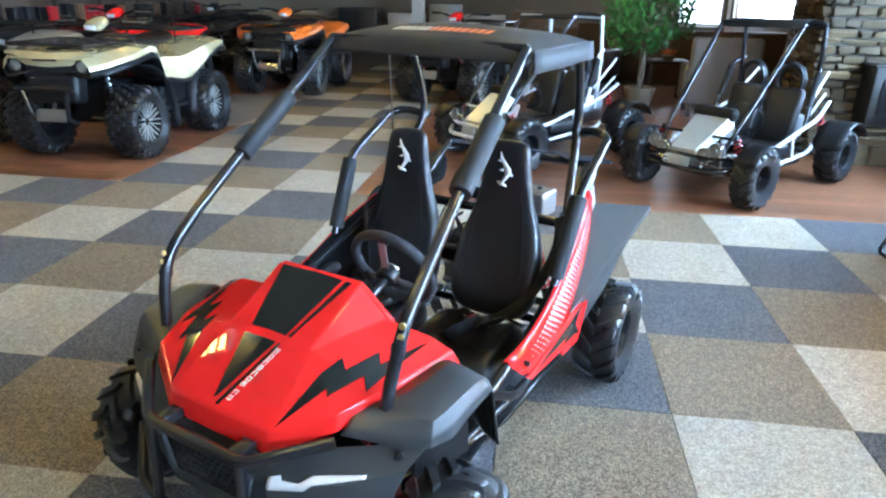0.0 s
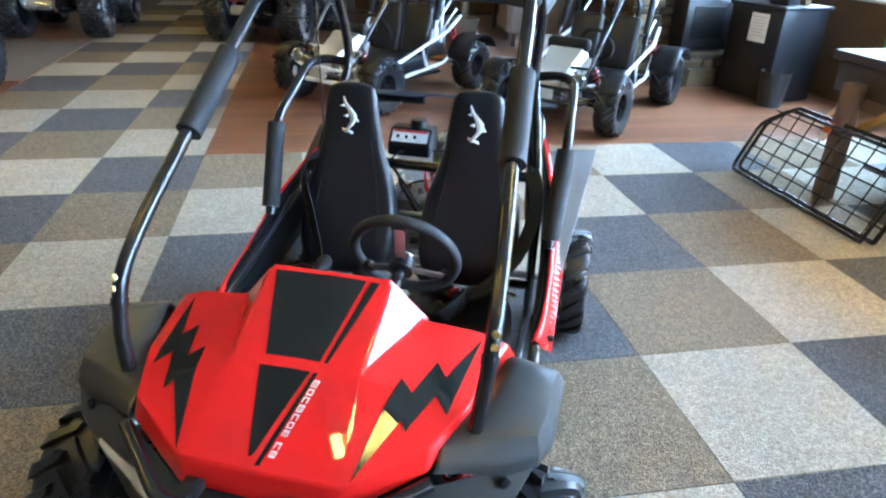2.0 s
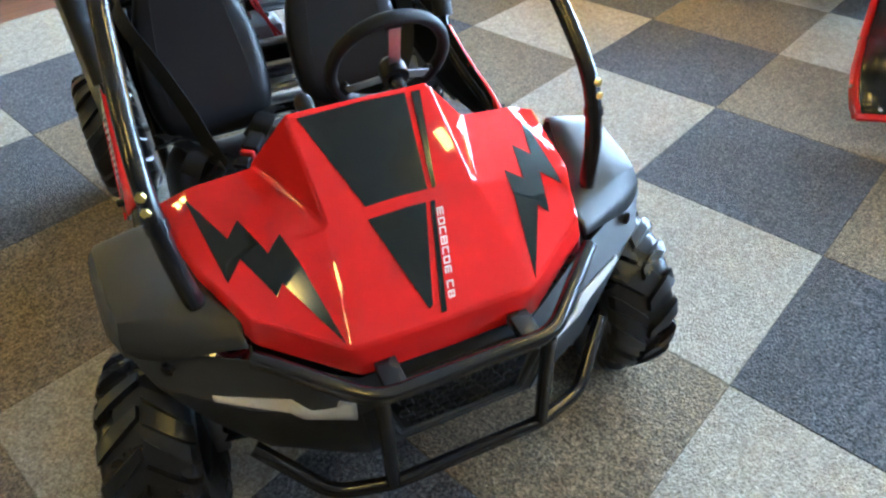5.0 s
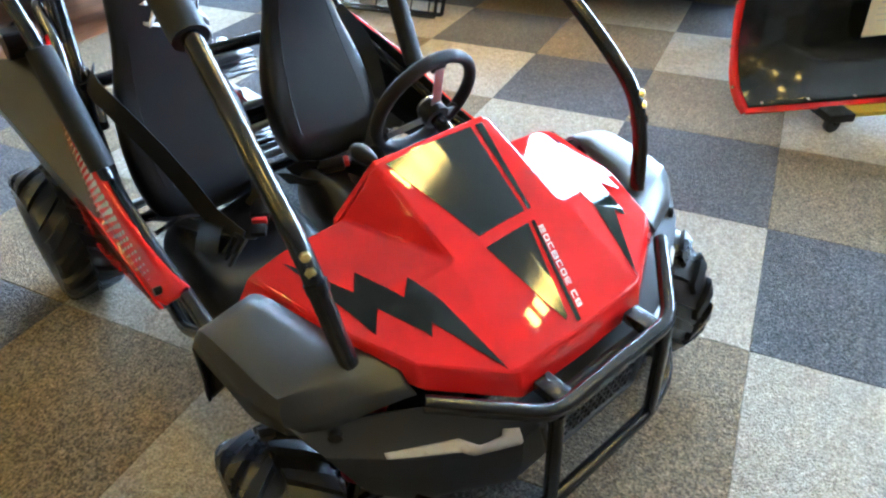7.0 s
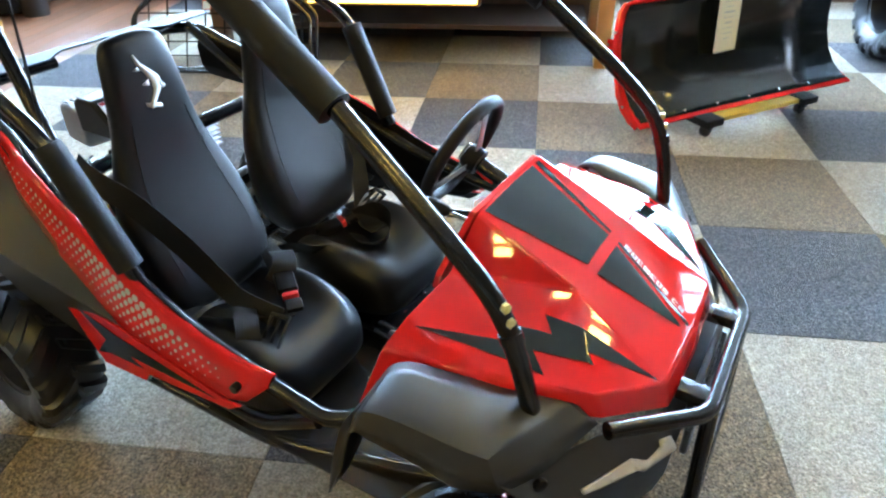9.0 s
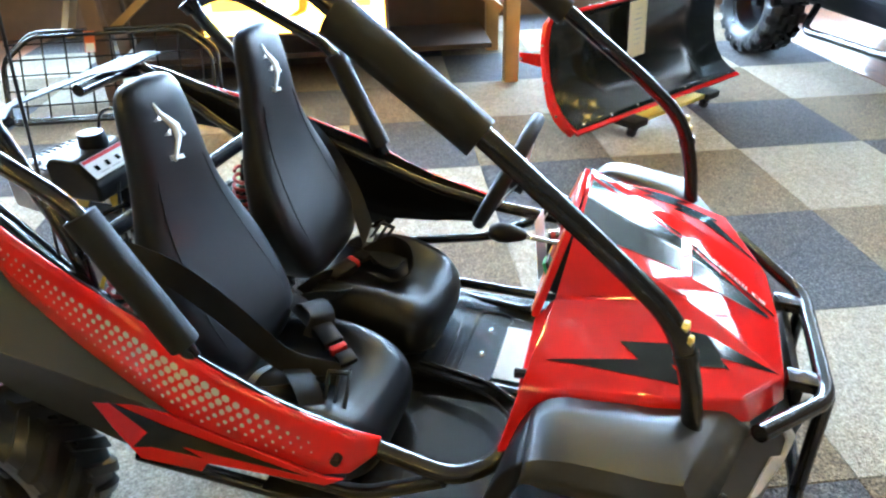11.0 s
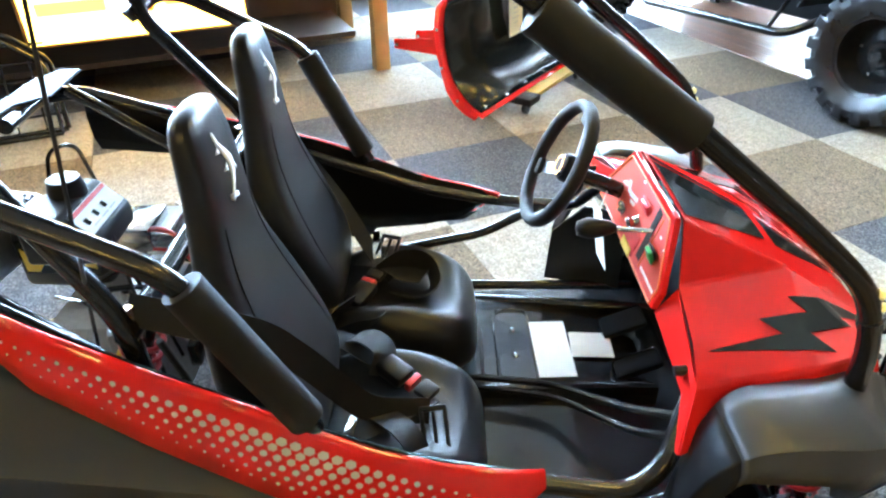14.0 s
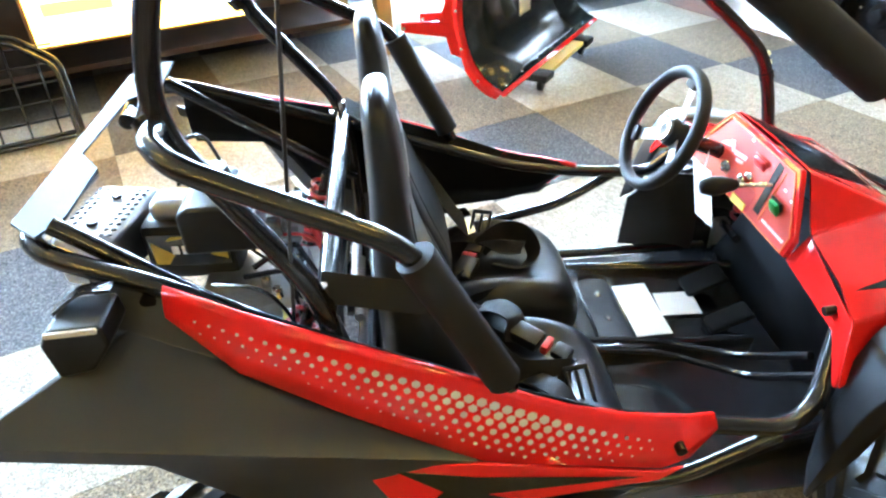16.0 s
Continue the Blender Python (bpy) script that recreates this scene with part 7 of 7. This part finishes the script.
tagged(outlet, "white double wall outlet", "outlet")
for z in (0.028, -0.028):
    part("socket", box(bmesh.new(), (-0.007, 0, z), (0.004, 0.035, 0.03), None, 0.004), PAPER, outlet)
structure("curtain", box(bmesh.new(), (X1 - 0.04, 3.62, 1.30), (0.03, 0.20, 1.9), None, 0.01), mat("green cloth", (0.05, 0.45, 0.20), 0.8, 0, 0.1), "bright green window strip", "curtain")

# plant
plant = thing("potted_tree", pose(0.13, 7.35, 0), "leafy potted ficus tree", "plant")
bm = bmesh.new()
turned(bm, [(0, 0.02), (0.13, 0.0), (0.19, 0.26), (0.20, 0.30), (0.18, 0.30), (0.16, 0.24), (0, 0.24)], "z", 24)
part("pot", bm, mat("brown glazed pot", (0.16, 0.13, 0.09), 0.4, 0, 0.2), plant, angle=50)
rng = random.Random(5)
bm = bmesh.new()
for k in range(3):
    a = 2.1 * k
    sweep(bm, [(0.02 * math.cos(a), 0.02 * math.sin(a), 0.22), (0.03 * math.cos(a + 2), 0.03 * math.sin(a + 2), 0.55), (0.05 * math.cos(a + 4), 0.05 * math.sin(a + 4), 0.9), (0.15 * math.cos(a), 0.15 * math.sin(a), 1.25)], [0.022] * 8 + [0.016] * 12, 0.12, 8)
for k in range(14):
    a, z = rng.uniform(0, 6.28), rng.uniform(0.85, 1.4)
    sweep(bm, [(0.03 * math.cos(a), 0.03 * math.sin(a), z - 0.1), (0.25 * math.cos(a), 0.25 * math.sin(a), z + 0.1), (0.45 * math.cos(a + 0.3), 0.45 * math.sin(a + 0.3), z + 0.15)], 0.006, 0.1, 5)
part("trunk", bm, BARK, plant)
bm = bmesh.new()
for k in range(2600):
    a, r = rng.uniform(0, 6.28), 0.56 * rng.random() ** 0.5
    z = 1.17 + 0.50 * rng.uniform(-1, 1) * (1 - (r / 0.62) ** 2) ** 0.5 + 0.06 * math.sin(5 * a)
    if math.sin(3 * a + z * 7) < -0.75:
        continue
    c = Vector((r * math.cos(a), r * math.sin(a), z))
    m = Matrix.Rotation(rng.uniform(0, 6.28), 4, "Z") @ Matrix.Rotation(rng.uniform(0.2, 1.5), 4, "X")
    l = rng.uniform(0.055, 0.09)
    vs = [bm.verts.new(c + m @ Vector(p)) for p in ((0, 0, 0), (l * 0.32, l * 0.45, 0.006), (0, l, -0.004), (-l * 0.32, l * 0.45, 0.006))]
    bm.faces.new(vs)
tagged(part("leaves", bm, LEAF, plant), "small dark green leaves", kind="stuff")

# armchairs and tables in the far lounge
def armchair(m, cloth, label):
    c = thing("armchair", m, label, "armchair", "lounge chairs")
    part("back", box(bmesh.new(), (-0.30, 0, 0.55), (0.18, 0.78, 0.78), Matrix.Rotation(radians(-8), 4, "Y"), 0.05, 3), cloth, c)
    part("seat", box(bmesh.new(), (0.05, 0, 0.30), (0.62, 0.60, 0.24), None, 0.05, 3), cloth, c)
    for s in (1, -1):
        part("arm", box(bmesh.new(), (0.02, 0.36 * s, 0.38), (0.66, 0.14, 0.44), None, 0.05, 3), cloth, c)
        for x in (-0.28, 0.28):
            part("leg", box(bmesh.new(), (x, 0.33 * s, 0.08), (0.05, 0.05, 0.16)), DARK_WOOD, c)


armchair(pose(1.05, 7.30, 0, 0, 0, 85), GREY_CLOTH, "grey upholstered armchair turned to the fireplace")
armchair(pose(-0.35, 9.8, 0, 0, 0, -120), mat("dark brown leather", (0.05, 0.022, 0.014), 0.4, 0, 0.2), "dark brown leather armchair in the far lounge")
table = thing("side_table", pose(0.62, 8.4, 0), "dark wooden side table with orange flowers", "table")
part("tabletop", box(bmesh.new(), (0, 0, 0.53), (0.55, 0.55, 0.04), None, 0.008), DARK_WOOD, table)
for x in (-0.23, 0.23):
    for y in (-0.23, 0.23):
        part("leg", box(bmesh.new(), (x, y, 0.255), (0.05, 0.05, 0.51)), DARK_WOOD, table)
bowl = thing("flower_bowl", pose(0.62, 8.35, 0.55), "bowl of orange flowers", "flowers")
bm = bmesh.new()
turned(bm, [(0, 0), (0.06, 0.0), (0.10, 0.06), (0.095, 0.06), (0, 0.02)], "z", 16)
part("bowl", bm, OAK, bowl)
bm = bmesh.new()
for k in range(40):
    a, r = rng.uniform(0, 6.28), 0.10 * rng.random() ** 0.5
    box(bm, (r * math.cos(a), r * math.sin(a), 0.08 + 0.05 * rng.random()), (0.03, 0.03, 0.02), Matrix.Rotation(a, 4, "X"))
tagged(part("flower", bm, ORANGE, bowl), "orange petals", kind="stuff")

# far end: low partition, shelves and office units
structure("partition", box(bmesh.new(), (0.9, 10.6, 0.42), (3.9, 0.12, 0.84), None, 0.01), PANELLING, "dark brown low partition wall", "partition")
for k, (x, w, h, mt) in enumerate(((-5.3, 0.9, 1.0, BLACK_GLOSS), (-4.2, 0.8, 0.9, WHITE_WALL), (-3.3, 0.7, 1.1, STEEL_DULL), (-2.4, 0.9, 0.9, WHITE_WALL), (-1.4, 0.7, 1.0, OAK))):
    cb = thing("office_cabinet", pose(x, 14.4, 0), "office cabinet along the far wall", "cabinet", "far office cabinets")
    part("body", box(bmesh.new(), (0, 0, h / 2), (w, 0.5, h), None, 0.01), mt, cb)
    part("door", box(bmesh.new(), (0, -0.256, h / 2), (w * 0.9, 0.012, h * 0.85), None, 0.004), mt, cb)
    part("handle", box(bmesh.new(), (w * 0.3, -0.268, h * 0.6), (0.02, 0.016, 0.12)), STEEL, cb)
structure("pillar", box(bmesh.new(), (-3.55, 12.2, TOP / 2), (0.22, 0.22, TOP)), WHITE_WALL, "white square column", "column")
rng = random.Random(8)
for k in range(9):
    x = -8.3 + 0.75 * k
    sh = thing("display_shelf", pose(X0 + 0.25, 3.4 + 1.15 * k, 0, 0, 0, 0), "dark shelf unit with riding gear along the wall", "shelf", "wall shelves")
    part("frame", box(bmesh.new(), (-0.05, 0, 0.85), (0.30, 1.05, 1.7), None, 0.01), DARK_WOOD, sh)
    for z in (0.5, 0.95, 1.4):
        for j in range(4):
            part("gear_box", box(bmesh.new(), (0.16, -0.38 + 0.25 * j, z), (0.14, 0.18, 0.24 + 0.08 * rng.random()), None, 0.01), rng.choice((BLACK_GLOSS, PLASTIC, DARK_WOOD, OAK, SPRING_RED, PLASTIC_BLACK)), sh)

# ---------------------------------------------------------------- floor pieces
def tile_mesh(material):
    bm = bmesh.new()
    h, b = T / 2 - 0.0004, 0.0015
    rows = [[(-h, -h, 0), (h, -h, 0), (h, h, 0), (-h, h, 0)], [(-h, -h, 0.005), (h, -h, 0.005), (h, h, 0.005), (-h, h, 0.005)],
            [(-h + b, -h + b, 0.0075), (h - b, -h + b, 0.0075), (h - b, h - b, 0.0075), (-h + b, h - b, 0.0075)]]
    loft(bm, rows, caps=False)
    bm.verts.ensure_lookup_table()
    bm.faces.new([bm.verts[k] for k in (8, 9, 10, 11)])
    bmesh.ops.recalc_face_normals(bm, faces=bm.faces[:])
    me = bpy.data.meshes.new("carpet_tile")
    bm.to_mesh(me)
    bm.free()
    me.materials.append(material)
    return me


TILES = {k: tile_mesh(m) for k, m in CARPET.items()}
rest = {0: [], 1: [], 2: []}
wood_ok = lambda x, y: (y > 5 * T and (x > -4 * T or x < -7 * T)) or y < -4 * T
for i in range(-20, 5):
    for j in range(-14, 6):
        x, y = (j + 0.5) * T, -(i + 0.5) * T
        if wood_ok(x, y) or x > X1 or x < X0:
            continue
        kind = (i + j) % 3
        if -10 <= i <= 4 and -9 <= j <= 4:
            ob = new("carpet_tile", TILES[kind])
            ob.parent = floor
            ob.location = (x, y, -0.0075)
            ob.rotation_euler = (0, 0, math.pi / 2 * ((i * 7 + j * 3) % 4))
        else:
            rest[kind].append((x, y))
for kind, spots in rest.items():
    bm = bmesh.new()
    for x, y in spots:
        box(bm, (x, y, -0.00375), (T - 0.002, T - 0.002, 0.0075))
    tagged(part("far_carpet_tile", bm, CARPET[kind], floor), "carpet tiles further off", kind="stuff")


def plank_mesh(length):
    bm = bmesh.new()
    h, w, b = length / 2 - 0.0003, 0.0625 - 0.0003, 0.0007
    loft(bm, [[(-h, -w, 0), (h, -w, 0), (h, w, 0), (-h, w, 0)], [(-h, -w, 0.006), (h, -w, 0.006), (h, w, 0.006), (-h, w, 0.006)],
              [(-h + b, -w + b, 0.0075), (h - b, -w + b, 0.0075), (h - b, w - b, 0.0075), (-h + b, w - b, 0.0075)]], caps=False)
    bm.verts.ensure_lookup_table()
    bm.faces.new([bm.verts[k] for k in (8, 9, 10, 11)])
    bmesh.ops.recalc_face_normals(bm, faces=bm.faces[:])
    me = bpy.data.meshes.new("plank")
    bm.to_mesh(me)
    bm.free()
    me.materials.append(LAMINATE)
    return me


LENGTHS = (0.45, 0.80, 1.22)
PLANKS = {n: plank_mesh(n) for n in LENGTHS}
rng = random.Random(11)
far = bmesh.new()
count = 0
for x0, x1, y0, y1 in ((-4 * T, X1, 5 * T, 10.0), (X0, -7 * T, 5 * T, 10.0), (X0, X1, Y0, -4 * T)):
    y = y0 + 0.0625
    while y < y1:
        x = x0
        while x < x1 - 0.01:
            n = min(rng.choice(LENGTHS), x1 - x)
            near = (n in PLANKS) and count < 300 and ((x0 > -3 and y0 > 0 and y < 6.2) or (x0 < -5 and y0 > 0 and y < 4.6 and x > -6.5) or (y0 < 0 and y > -3.4 and x > -1.5))
            if near:
                ob = new("plank", PLANKS[n])
                ob.parent, ob.location = floor, (x + n / 2, y, -0.0075)
                count += 1
            else:
                box(far, (x + n / 2, y, -0.00375), (n - 0.0015, 0.1235, 0.0075))
            x += n
        y += 0.125
tagged(part("far_plank", far, LAMINATE, floor), "laminate planks further off", kind="stuff")
